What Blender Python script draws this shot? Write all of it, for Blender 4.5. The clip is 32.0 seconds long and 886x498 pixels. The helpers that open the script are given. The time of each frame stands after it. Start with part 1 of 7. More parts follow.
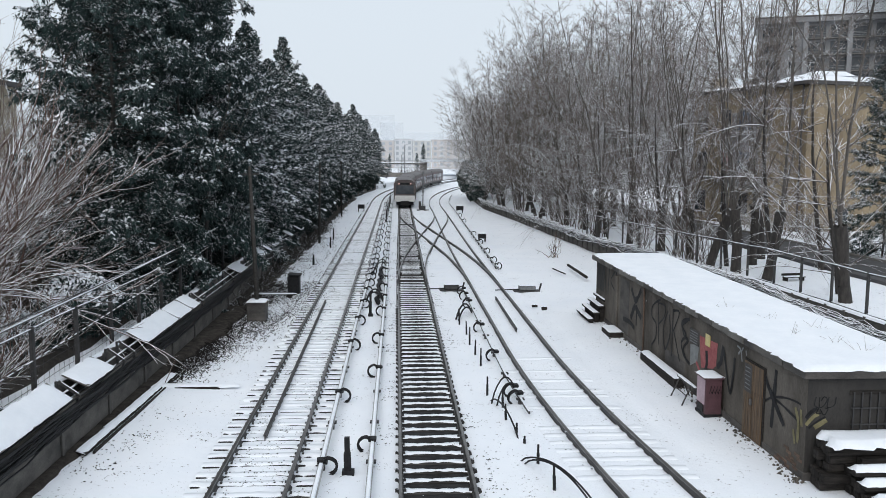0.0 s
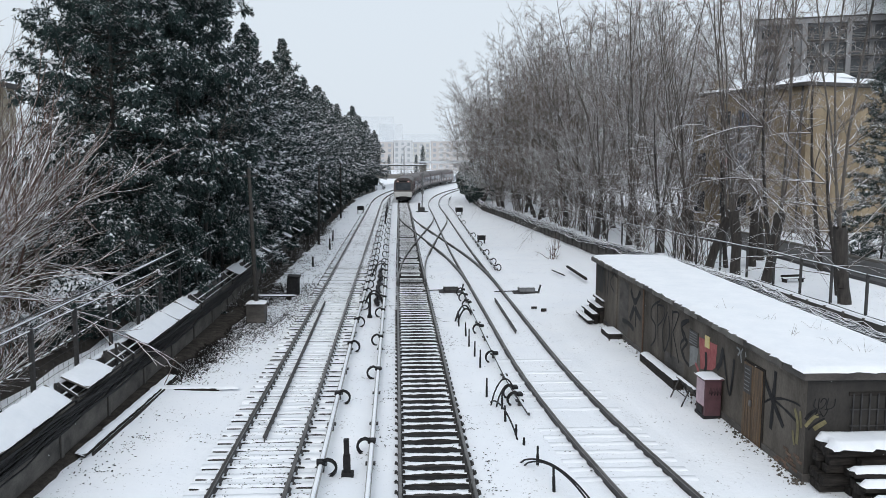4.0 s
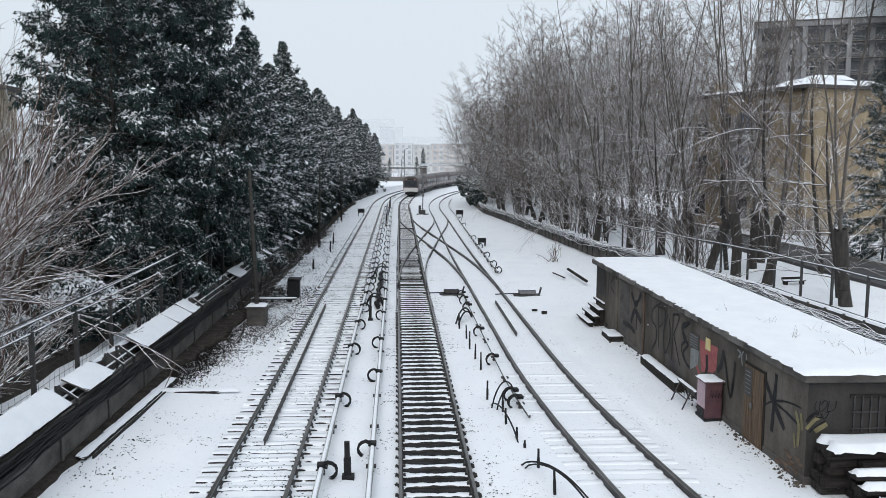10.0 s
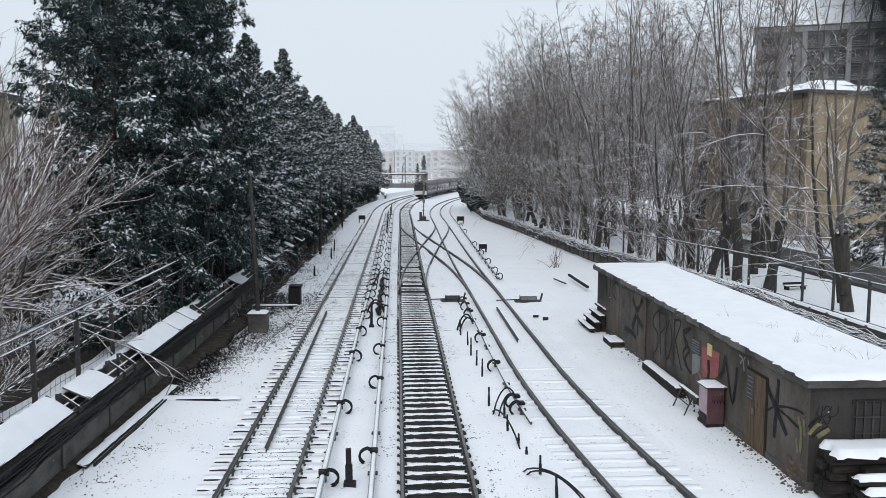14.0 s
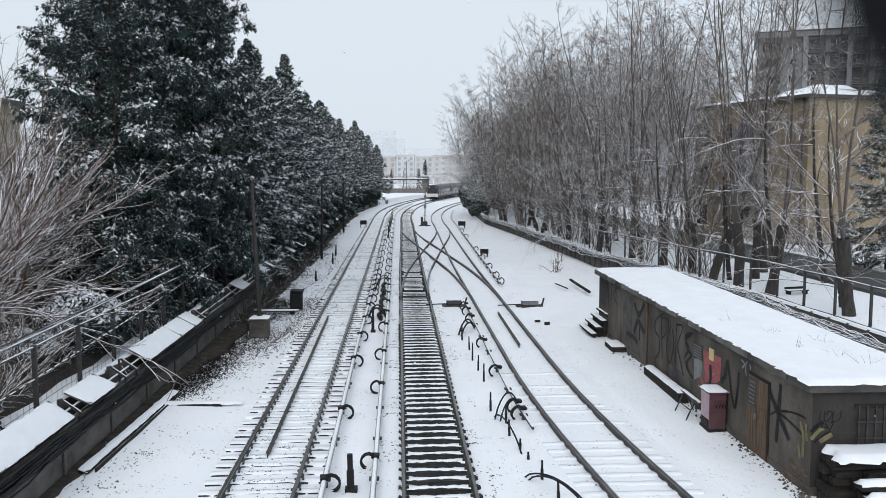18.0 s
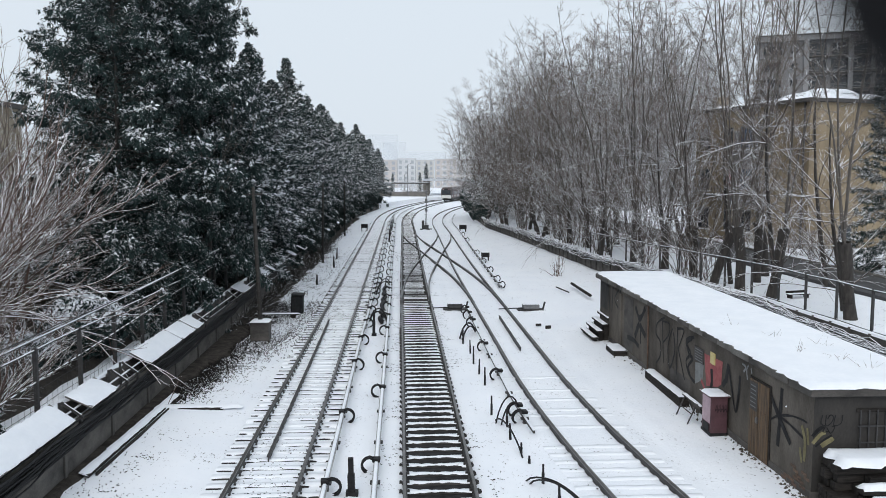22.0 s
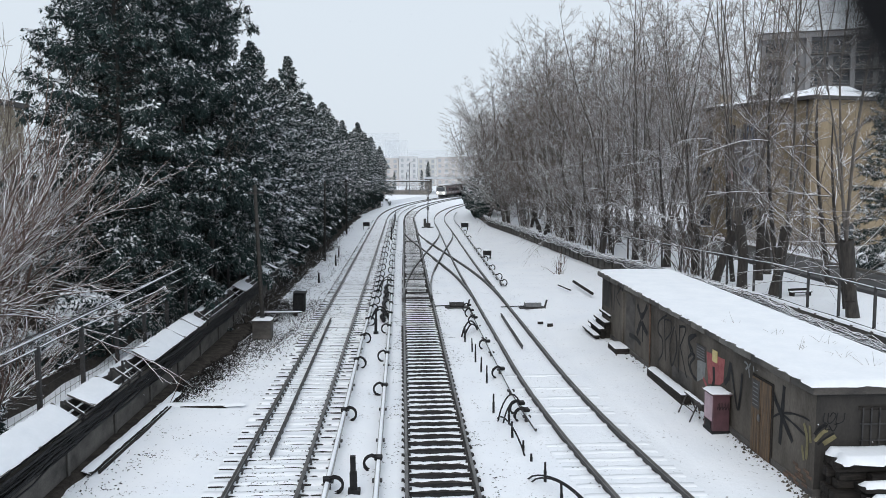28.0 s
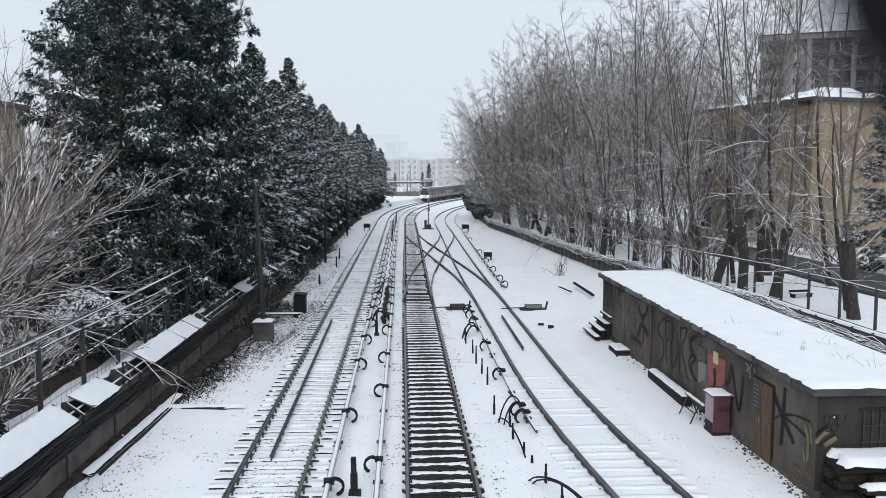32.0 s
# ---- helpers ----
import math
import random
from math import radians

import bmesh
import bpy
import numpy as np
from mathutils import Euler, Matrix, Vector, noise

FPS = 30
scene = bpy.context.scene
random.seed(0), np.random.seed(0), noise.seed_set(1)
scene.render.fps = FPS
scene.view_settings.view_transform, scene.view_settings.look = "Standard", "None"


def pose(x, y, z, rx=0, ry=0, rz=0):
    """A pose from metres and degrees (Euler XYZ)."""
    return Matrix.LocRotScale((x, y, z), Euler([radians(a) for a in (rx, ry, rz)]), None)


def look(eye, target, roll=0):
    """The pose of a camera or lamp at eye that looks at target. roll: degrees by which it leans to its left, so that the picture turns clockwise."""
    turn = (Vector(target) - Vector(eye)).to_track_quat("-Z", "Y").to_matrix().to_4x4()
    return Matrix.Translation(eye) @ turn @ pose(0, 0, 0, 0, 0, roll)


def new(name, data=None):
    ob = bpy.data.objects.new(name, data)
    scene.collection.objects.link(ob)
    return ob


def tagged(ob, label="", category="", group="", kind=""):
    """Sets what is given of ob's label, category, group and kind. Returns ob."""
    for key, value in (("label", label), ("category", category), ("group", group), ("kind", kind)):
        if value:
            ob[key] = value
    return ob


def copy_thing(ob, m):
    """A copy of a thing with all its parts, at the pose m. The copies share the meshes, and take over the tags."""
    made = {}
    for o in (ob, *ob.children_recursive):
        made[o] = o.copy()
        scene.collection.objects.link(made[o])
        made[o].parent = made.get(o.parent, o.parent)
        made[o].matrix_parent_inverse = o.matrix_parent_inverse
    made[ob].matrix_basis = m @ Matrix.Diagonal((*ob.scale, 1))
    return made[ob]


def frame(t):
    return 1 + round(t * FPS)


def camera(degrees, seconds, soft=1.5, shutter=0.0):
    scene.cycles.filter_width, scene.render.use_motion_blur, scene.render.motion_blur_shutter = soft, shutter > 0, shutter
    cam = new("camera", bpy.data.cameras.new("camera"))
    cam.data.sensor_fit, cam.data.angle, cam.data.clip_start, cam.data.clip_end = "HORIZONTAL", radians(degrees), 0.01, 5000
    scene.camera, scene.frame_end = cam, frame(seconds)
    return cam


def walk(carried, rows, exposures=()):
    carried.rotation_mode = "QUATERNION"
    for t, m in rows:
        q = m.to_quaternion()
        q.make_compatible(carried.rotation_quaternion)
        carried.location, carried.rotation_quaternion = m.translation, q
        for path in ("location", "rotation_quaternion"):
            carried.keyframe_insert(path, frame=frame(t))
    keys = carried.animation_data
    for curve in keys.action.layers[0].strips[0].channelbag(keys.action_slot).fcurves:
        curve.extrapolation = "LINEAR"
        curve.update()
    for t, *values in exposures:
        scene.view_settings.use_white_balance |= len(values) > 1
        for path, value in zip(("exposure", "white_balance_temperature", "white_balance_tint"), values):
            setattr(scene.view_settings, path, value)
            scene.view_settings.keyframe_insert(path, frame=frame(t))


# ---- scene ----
EYE = (0.0, 0.0, 6.75)
cam = camera(56.79, 32.0, 0.8)
cam.data.dof.use_dof, cam.data.dof.focus_distance, cam.data.dof.aperture_fstop = True, 30.0, 4.2
# the phone stands at one spot on the footbridge and only tilts and turns a little: seconds, tilt, roll, heading
TURNS = [
    (0, 83.542, -0.336, -3.195), (0.5, 83.542, -0.362, -3.189), (1, 83.516, -0.369, -3.203), (1.5, 83.497, -0.359, -3.231),
    (2, 83.535, -0.342, -3.249), (2.5, 83.586, -0.321, -3.259), (3, 83.619, -0.313, -3.255), (3.5, 83.646, -0.321, -3.245),
    (5.5, 83.659, -0.297, -3.237), (6, 83.625, -0.297, -3.241), (6.5, 83.586, -0.291, -3.254), (7, 83.576, -0.293, -3.263),
    (7.5, 83.648, -0.284, -3.266), (8, 83.722, -0.270, -3.267), (8.5, 83.730, -0.258, -3.255), (9, 83.750, -0.275, -3.233),
    (9.5, 83.786, -0.282, -3.212), (10, 83.830, -0.279, -3.209), (10.5, 83.900, -0.259, -3.226), (11, 83.987, -0.213, -3.245),
    (11.5, 84.045, -0.164, -3.253), (12, 84.095, -0.136, -3.243), (12.5, 84.138, -0.126, -3.221), (13, 84.160, -0.108, -3.207),
    (13.5, 84.206, -0.066, -3.195), (14, 84.275, -0.063, -3.162), (14.5, 84.321, -0.072, -3.137), (16.5, 84.388, 0.049, -3.191),
    (17, 84.394, 0.051, -3.166), (17.5, 84.478, 0.034, -3.117), (18, 84.618, 0.018, -3.070), (18.5, 84.699, 0.005, -3.054),
    (19, 84.767, 0.004, -3.044), (19.5, 84.859, 0.015, -3.020), (20, 84.934, 0.010, -2.993), (20.5, 84.988, 0.011, -2.974),
    (21, 84.990, 0.028, -2.964), (21.5, 84.949, 0.052, -2.975), (22, 84.868, -0.012, -2.993), (22.5, 84.775, -0.057, -3.011),
    (23, 84.767, -0.016, -3.006), (23.5, 84.812, 0.022, -2.977), (24, 84.834, 0.062, -2.956), (24.5, 84.844, 0.092, -2.957),
    (25, 84.849, 0.101, -2.964), (25.5, 84.851, 0.100, -2.974), (27.5, 84.769, 0.071, -2.876), (28, 84.737, 0.060, -2.871),
    (28.5, 84.713, 0.060, -2.871), (29, 84.709, 0.056, -2.861), (29.5, 84.736, 0.054, -2.853), (30, 84.761, 0.069, -2.849),
    (30.5, 84.787, 0.068, -2.840), (31, 84.802, 0.073, -2.833), (31.5, 84.817, 0.079, -2.830), (32, 84.840, 0.061, -2.823),
]


def drift(t):
    """The few millimetres by which the phone slides on the mesh while it is held."""
    s = min(1.0, max(0.0, (t - 8.0) / 12.0))
    s = 1 - s * s * (3 - 2 * s)
    return EYE[0] - 0.0034 * s, EYE[1], EYE[2] - 0.0018 * s


walk(cam, [(t, pose(*drift(t), rx, ry, rz)) for t, rx, ry, rz in TURNS])

# ---- light: a flat overcast snow sky ----
world = bpy.data.worlds.new("overcast_sky")
scene.world = world
world.use_nodes = True
wn, wl = world.node_tree.nodes, world.node_tree.links
sky = wn.new("ShaderNodeTexSky")
sky.sky_type, sky.sun_disc = "NISHITA", False
sky.sun_elevation, sky.sun_rotation = radians(38), radians(200)
sky.air_density, sky.dust_density, sky.ozone_density = 1.0, 8.0, 1.0
sky_gain = wn.new("ShaderNodeVectorMath")
sky_gain.operation = "SCALE"
sky_gain.inputs["Scale"].default_value = 0.10
cloud = wn.new("ShaderNodeMixRGB")
cloud.inputs["Fac"].default_value = 0.9
cloud.inputs["Color2"].default_value = (0.784, 0.868, 0.955, 1)
wl.new(sky.outputs["Color"], sky_gain.inputs[0])
wl.new(sky_gain.outputs["Vector"], cloud.inputs["Color1"])
wl.new(cloud.outputs["Color"], wn["Background"].inputs["Color"])
wn["Background"].inputs["Strength"].default_value = 1.0
sun_data = bpy.data.lights.new("sun", "SUN")
sun_data.energy, sun_data.angle, sun_data.color = 1.1, radians(40), (1.0, 0.98, 0.95)
sun = new("sun", sun_data)
sun.matrix_world = look((-20, -60, 60), (0, 20, 0))
scene.view_settings.exposure = 0.0


# ---- materials ----
def mat(name, rough=0.8, metal=0.0):
    m = bpy.data.materials.new(name)
    m.use_nodes = True
    b = m.node_tree.nodes["Principled BSDF"]
    b.inputs["Roughness"].default_value = rough
    b.inputs["Metallic"].default_value = metal
    return m, m.node_tree.nodes, m.node_tree.links, b


def ramp(n, l, src, stops):
    r = n.new("ShaderNodeValToRGB")
    while len(r.color_ramp.elements) < len(stops):
        r.color_ramp.elements.new(0.5)
    for e, (p, c) in zip(r.color_ramp.elements, stops):
        e.position = p
        e.color = (*c, 1) if len(c) == 3 else c
    l.new(src, r.inputs["Fac"])
    return r


def noise_tex(n, l, scale, detail=6, rough=0.6, stretch=(1, 1, 1), coord="Object"):
    tc = n.new("ShaderNodeTexCoord")
    mp = n.new("ShaderNodeMapping")
    mp.inputs["Scale"].default_value = stretch
    t = n.new("ShaderNodeTexNoise")
    t.inputs["Scale"].default_value, t.inputs["Detail"].default_value, t.inputs["Roughness"].default_value = scale, detail, rough
    l.new(tc.outputs[coord], mp.inputs["Vector"])
    l.new(mp.outputs["Vector"], t.inputs["Vector"])
    return t


def bump(n, l, b, src, strength=0.3, dist=0.02):
    bp = n.new("ShaderNodeBump")
    bp.inputs["Strength"].default_value, bp.inputs["Distance"].default_value = strength, dist
    l.new(src, bp.inputs["Height"])
    l.new(bp.outputs["Normal"], b.inputs["Normal"])


def mixc(n, l, fac, a, b):
    m = n.new("ShaderNodeMixRGB")
    for sock, v in (("Fac", fac), ("Color1", a), ("Color2", b)):
        if isinstance(v, (int, float)):
            m.inputs[sock].default_value = v
        elif isinstance(v, tuple):
            m.inputs[sock].default_value = (*v, 1)
        else:
            l.new(v, m.inputs[sock])
    return m


def grainy(name, dark, light, scale=6.0, fine=60.0, rough=0.8, metal=0.0, relief=0.3, stretch=(1, 1, 1), vary=0.0, coord="Object", grain=1.0):
    """A surface with stains at one scale and grain at a finer one; vary: shift of brightness from piece to piece."""
    m, n, l, b = mat(name, rough, metal)
    big = noise_tex(n, l, scale, 5, 0.6, stretch, coord)
    small = noise_tex(n, l, fine, 4, 0.7, stretch, coord)
    r = ramp(n, l, big.outputs["Fac"], [(0.3, dark), (0.7, light)])
    g = ramp(n, l, small.outputs["Fac"], [(0.25, (1 - 0.28 * grain,) * 3), (0.75, (1 + 0.15 * grain,) * 3)])
    mul = mixc(n, l, 1.0, r.outputs["Color"], g.outputs["Color"])
    mul.blend_type = "MULTIPLY"
    out = mul
    if vary:
        info = n.new("ShaderNodeObjectInfo")
        rr = ramp(n, l, info.outputs["Random"], [(0.0, (1 - vary,) * 3), (1.0, (1 + vary,) * 3)])
        out = mixc(n, l, 1.0, mul.outputs["Color"], rr.outputs["Color"])
        out.blend_type = "MULTIPLY"
    l.new(out.outputs["Color"], b.inputs["Base Color"])
    if relief:
        bump(n, l, b, small.outputs["Fac"], relief, 0.01)
    return m


def snow_dusted(m, low=0.45, high=0.75, scale=9.0):
    """Lays snow over a material where its faces look up."""
    n, l = m.node_tree.nodes, m.node_tree.links
    b = n["Principled BSDF"]
    src = b.inputs["Base Color"].links[0].from_socket
    geo = n.new("ShaderNodeNewGeometry")
    sep = n.new("ShaderNodeSeparateXYZ")
    l.new(geo.outputs["Normal"], sep.inputs["Vector"])
    t = noise_tex(n, l, scale, 3, 0.6)
    add = n.new("ShaderNodeMath")
    add.operation = "MULTIPLY_ADD"
    add.inputs[1].default_value = 0.4
    l.new(t.outputs["Fac"], add.inputs[0])
    l.new(sep.outputs["Z"], add.inputs[2])
    sub = n.new("ShaderNodeMath")
    sub.operation = "SUBTRACT"
    sub.inputs[1].default_value = 0.2
    l.new(add.outputs["Value"], sub.inputs[0])
    r = ramp(n, l, sub.outputs["Value"], [(low, (0, 0, 0)), (high, (1, 1, 1))])
    mx = mixc(n, l, r.outputs["Color"], src, (0.86, 0.88, 0.92))
    l.new(mx.outputs["Color"], b.inputs["Base Color"])
    return m


def snow_ground_material():
    m, n, l, b = mat("snow_ground", 0.75)
    b.inputs["Specular IOR Level"].default_value = 0.2
    drift = noise_tex(n, l, 0.35, 5, 0.6)
    soft = noise_tex(n, l, 5.0, 6, 0.65)
    speck = noise_tex(n, l, 11.0, 3, 0.75)
    patch = noise_tex(n, l, 0.9, 4, 0.6)
    base = ramp(n, l, drift.outputs["Fac"], [(0.3, (0.835, 0.868, 0.922)), (0.7, (0.905, 0.928, 0.967))])
    # small stones that show through the thin cover, more of them in some patches
    s = n.new("ShaderNodeMath")
    s.operation = "MULTIPLY_ADD"
    s.inputs[1].default_value = 0.35
    l.new(patch.outputs["Fac"], s.inputs[0])
    l.new(speck.outputs["Fac"], s.inputs[2])
    r = ramp(n, l, s.outputs["Value"], [(0.82, (0, 0, 0)), (0.89, (1, 1, 1))])
    c = mixc(n, l, r.outputs["Color"], base.outputs["Color"], (0.16, 0.15, 0.145))
    l.new(c.outputs["Color"], b.inputs["Base Color"])
    bump(n, l, b, soft.outputs["Fac"], 0.35, 0.06)
    return m


SNOW_GROUND = snow_ground_material()
SNOW = grainy("snow", (0.81, 0.845, 0.897), (0.89, 0.915, 0.955), 1.2, 9.0, 0.75, relief=0.08, grain=0.12)
BALLAST = snow_dusted(grainy("dark_ballast", (0.014, 0.014, 0.015), (0.046, 0.045, 0.046), 5.0, 24.0, 0.9, relief=1.0), 1.0, 1.12, 7.0)
SLEEPER = grainy("tarred_timber", (0.02, 0.019, 0.019), (0.07, 0.066, 0.062), 3.0, 30.0, 0.85, stretch=(1, 8, 8), vary=0.25)
RAIL = grainy("rusty_rail_steel", (0.035, 0.034, 0.034), (0.084, 0.08, 0.08), 4.0, 40.0, 0.6, 0.35)
RAIL_TOP = grainy("worn_rail_head", (0.11, 0.105, 0.10), (0.22, 0.21, 0.205), 2.0, 30.0, 0.38, 0.8)
CONCRETE = grainy("stained_concrete", (0.085, 0.08, 0.075), (0.21, 0.20, 0.185), 1.3, 22.0, 0.9, vary=0.2)
WALL_CONCRETE = grainy("damp_grey_concrete", (0.04, 0.038, 0.036), (0.15, 0.14, 0.128), 1.1, 20.0, 0.9, stretch=(1, 1, 1.6))
OLD_CONCRETE = grainy("dark_damp_concrete", (0.03, 0.028, 0.028), (0.125, 0.115, 0.105), 0.9, 18.0, 0.9, stretch=(1, 1, 2.0), vary=0.12)
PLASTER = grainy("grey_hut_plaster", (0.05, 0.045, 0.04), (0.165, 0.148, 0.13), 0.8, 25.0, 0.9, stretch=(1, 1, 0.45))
# Dark render that holds the end wall's shade as well as stains.
SHADE_STAIN = grainy("shaded_stained_render", (0.016, 0.015, 0.0145), (0.045, 0.041, 0.037), 1.4, 22.0, 0.85, stretch=(1, 1, 0.5))
OLD_BRICK = grainy("worn_orange_brick", (0.09, 0.06, 0.045), (0.17, 0.11, 0.08), 6, 30, 0.9, vary=0.3)
SPRAY_BLACK = grainy("black_spray_paint", (0.012, 0.012, 0.013), (0.03, 0.03, 0.032), 5, 40, 0.6, relief=0)
SPRAY_YELLOW = grainy("yellow_spray_paint", (0.14, 0.124, 0.07), (0.22, 0.196, 0.11), 4, 30, 0.7, relief=0)
SPRAY_RED = grainy("red_spray_paint", (0.26, 0.075, 0.08), (0.42, 0.15, 0.15), 3, 30, 0.7, relief=0)
SPRAY_GREY = grainy("pale_grey_spray_paint", (0.17, 0.18, 0.18), (0.28, 0.29, 0.29), 3, 30, 0.7, relief=0)
DOOR_WOOD = grainy("weathered_brown_door", (0.042, 0.031, 0.023), (0.17, 0.108, 0.06), 2.5, 30, 0.75, stretch=(6, 6, 0.6))
PLANK = grainy("dark_wet_timber", (0.013, 0.012, 0.012), (0.048, 0.043, 0.039), 3, 30, 0.85, stretch=(1, 6, 6), vary=0.25)
CABINET = grainy("faded_maroon_cabinet_paint", (0.06, 0.026, 0.034), (0.115, 0.052, 0.062), 3, 40, 0.55, relief=0.1)
CABINET_PALE = grainy("pale_pink_cabinet_paint", (0.38, 0.27, 0.31), (0.55, 0.42, 0.47), 3, 40, 0.55, relief=0.1)
RUBBER = grainy("black_cable_rubber", (0.012, 0.012, 0.013), (0.03, 0.03, 0.032), 10, 60, 0.55, relief=0.1)
CABLE_SNOWY = snow_dusted(grainy("snowy_black_cable", (0.012, 0.012, 0.013), (0.035, 0.034, 0.034), 10, 60, 0.6, relief=0), -0.05, 0.25, 2.4)
IRON = grainy("dark_painted_iron", (0.025, 0.025, 0.027), (0.07, 0.068, 0.068), 4, 40, 0.6, 0.3)
GALV = grainy("dull_galvanised_steel", (0.13, 0.135, 0.14), (0.24, 0.245, 0.25), 5, 50, 0.5, 0.6)
COVER = grainy("pale_third_rail_cover", (0.24, 0.24, 0.24), (0.5, 0.5, 0.5), 1.2, 30, 0.6)
BARK = snow_dusted(grainy("wet_grey_bark", (0.018, 0.016, 0.015), (0.06, 0.053, 0.048), 3, 25, 0.9, stretch=(3, 3, 0.7)), 0.7, 0.95, 3.0)
TWIG = snow_dusted(grainy("brown_twig_bark", (0.095, 0.072, 0.059), (0.22, 0.173, 0.146), 2, 20, 0.9, relief=0), 0.35, 0.47, 2.5)
BOUGH = snow_dusted(grainy("snow_lined_bough_bark", (0.06, 0.048, 0.042), (0.14, 0.115, 0.10), 2, 20, 0.9, relief=0), 0.30, 0.48, 2.2)
STEM = snow_dusted(grainy("grey_brown_stem_bark", (0.06, 0.053, 0.048), (0.15, 0.135, 0.122), 3, 22, 0.9, stretch=(3, 3, 0.6)), 0.5, 0.7, 2.5)
TWIG_SNOWY = snow_dusted(grainy("snow_laden_twig_bark", (0.07, 0.042, 0.034), (0.16, 0.105, 0.085), 2, 20, 0.9, relief=0), 0.24, 0.42, 2.6)
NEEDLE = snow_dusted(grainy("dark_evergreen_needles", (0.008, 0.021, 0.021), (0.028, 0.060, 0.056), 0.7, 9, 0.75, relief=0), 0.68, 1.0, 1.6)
# Far crowns: heavier snow dusting, which also puts distance haze into the colour.
NEEDLE_SNOW_HAZE = snow_dusted(grainy("snow_and_haze_pale_needles", (0.010, 0.025, 0.025), (0.032, 0.066, 0.062), 0.7, 9, 0.75, relief=0), 0.58, 1.05, 1.2)
# Leaves without snow, their colour darkened to hold the conifers' deep shade.
NEEDLE_SHADED = grainy("snowless_shade_dark_leaves", (0.006, 0.013, 0.012), (0.016, 0.032, 0.029), 0.7, 9, 0.75, relief=0)
SOIL = snow_dusted(grainy("dark_leafy_soil", (0.022, 0.019, 0.017), (0.075, 0.065, 0.056), 4, 26, 0.95, relief=0.8), 1.05, 1.12, 5.0)
LITTER = grainy("dark_needle_litter", (0.018, 0.015, 0.013), (0.06, 0.05, 0.042), 3, 26, 0.95, relief=0.8)
ASPHALT = grainy("wet_asphalt", (0.035, 0.035, 0.037), (0.075, 0.075, 0.078), 0.6, 30, 0.7)
YELLOW_WALL = grainy("stained_ochre_render", (0.17, 0.13, 0.085), (0.34, 0.275, 0.185), 0.5, 9, 0.9, stretch=(1, 1, 0.4))
GREY_WALL = grainy("grey_concrete_render", (0.15, 0.15, 0.155), (0.26, 0.26, 0.265), 0.3, 10, 0.9, stretch=(1, 1, 0.4))
BEIGE_WALL = grainy("beige_render", (0.28, 0.24, 0.18), (0.40, 0.35, 0.27), 0.3, 10, 0.9)
DARK_TRIM = grainy("dark_roof_edge", (0.04, 0.038, 0.037), (0.085, 0.08, 0.078), 2, 20, 0.8)
# Cream and peach are paled to carry the haze of the snowfall.
FAR_CREAM = grainy("haze_paled_cream_render", (0.60, 0.59, 0.56), (0.68, 0.67, 0.64), 0.1, 3, 0.9, relief=0)
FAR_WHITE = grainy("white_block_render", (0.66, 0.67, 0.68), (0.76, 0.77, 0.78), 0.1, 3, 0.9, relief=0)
FAR_PEACH = grainy("haze_paled_peach_render", (0.60, 0.55, 0.52), (0.68, 0.63, 0.60), 0.1, 3, 0.9, relief=0)
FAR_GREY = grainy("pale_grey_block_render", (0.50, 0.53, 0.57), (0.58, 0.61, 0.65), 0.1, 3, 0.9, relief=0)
TRAIN_DARK = grainy("grimy_dark_train_paint", (0.045, 0.036, 0.036), (0.10, 0.08, 0.078), 0.8, 12, 0.5, relief=0.05)
TRAIN_GREY = grainy("dirty_grey_train_paint", (0.3, 0.3, 0.3), (0.46, 0.46, 0.46), 0.7, 12, 0.5, relief=0.05)
TRAIN_MAROON = grainy("dull_red_brown_door_paint", (0.085, 0.035, 0.034), (0.15, 0.06, 0.055), 0.8, 12, 0.5, relief=0.05)
TRAIN_WHITE = grainy("off_white_train_paint", (0.55, 0.55, 0.54), (0.70, 0.70, 0.69), 0.8, 14, 0.45, relief=0.05)
SIGN_WHITE = grainy("white_sign_enamel", (0.62, 0.62, 0.60), (0.74, 0.74, 0.72), 5, 30, 0.4, relief=0)
SIGN_YELLOW = grainy("yellow_sign_enamel", (0.55, 0.45, 0.17), (0.68, 0.57, 0.25), 5, 30, 0.4, relief=0)
BLUE_PANEL = grainy("faded_blue_panel", (0.035, 0.06, 0.11), (0.07, 0.11, 0.17), 1, 12, 0.6)
RED_PANEL = grainy("faded_red_panel", (0.22, 0.05, 0.045), (0.33, 0.09, 0.08), 1, 12, 0.6)
WIRE_BLACK = grainy("black_coated_wire", (0.008, 0.008, 0.009), (0.018, 0.018, 0.02), 20, 90, 0.6, relief=0)
WIRE_BLACK.node_tree.nodes["Principled BSDF"].inputs["Specular IOR Level"].default_value = 0.1


for dull in (SPRAY_BLACK, SPRAY_YELLOW, SPRAY_RED, SPRAY_GREY, PLASTER, RUBBER, PLANK, SLEEPER, SOIL, BALLAST):
    dull.node_tree.nodes["Principled BSDF"].inputs["Specular IOR Level"].default_value = 0.12


def glass_material():
    m, n, l, b = mat("dark_window_glass", 0.08)
    t = noise_tex(n, l, 0.8, 2, 0.5)
    r = ramp(n, l, t.outputs["Fac"], [(0.3, (0.02, 0.024, 0.03)), (0.7, (0.06, 0.068, 0.078))])
    l.new(r.outputs["Color"], b.inputs["Base Color"])
    b.inputs["Specular IOR Level"].default_value = 0.6
    return m


def glow_material(name, color, strength):
    m, n, l, b = mat(name, 0.4)
    b.inputs["Base Color"].default_value = (*color, 1)
    b.inputs["Emission Color"].default_value = (*color, 1)
    b.inputs["Emission Strength"].default_value = strength
    return m


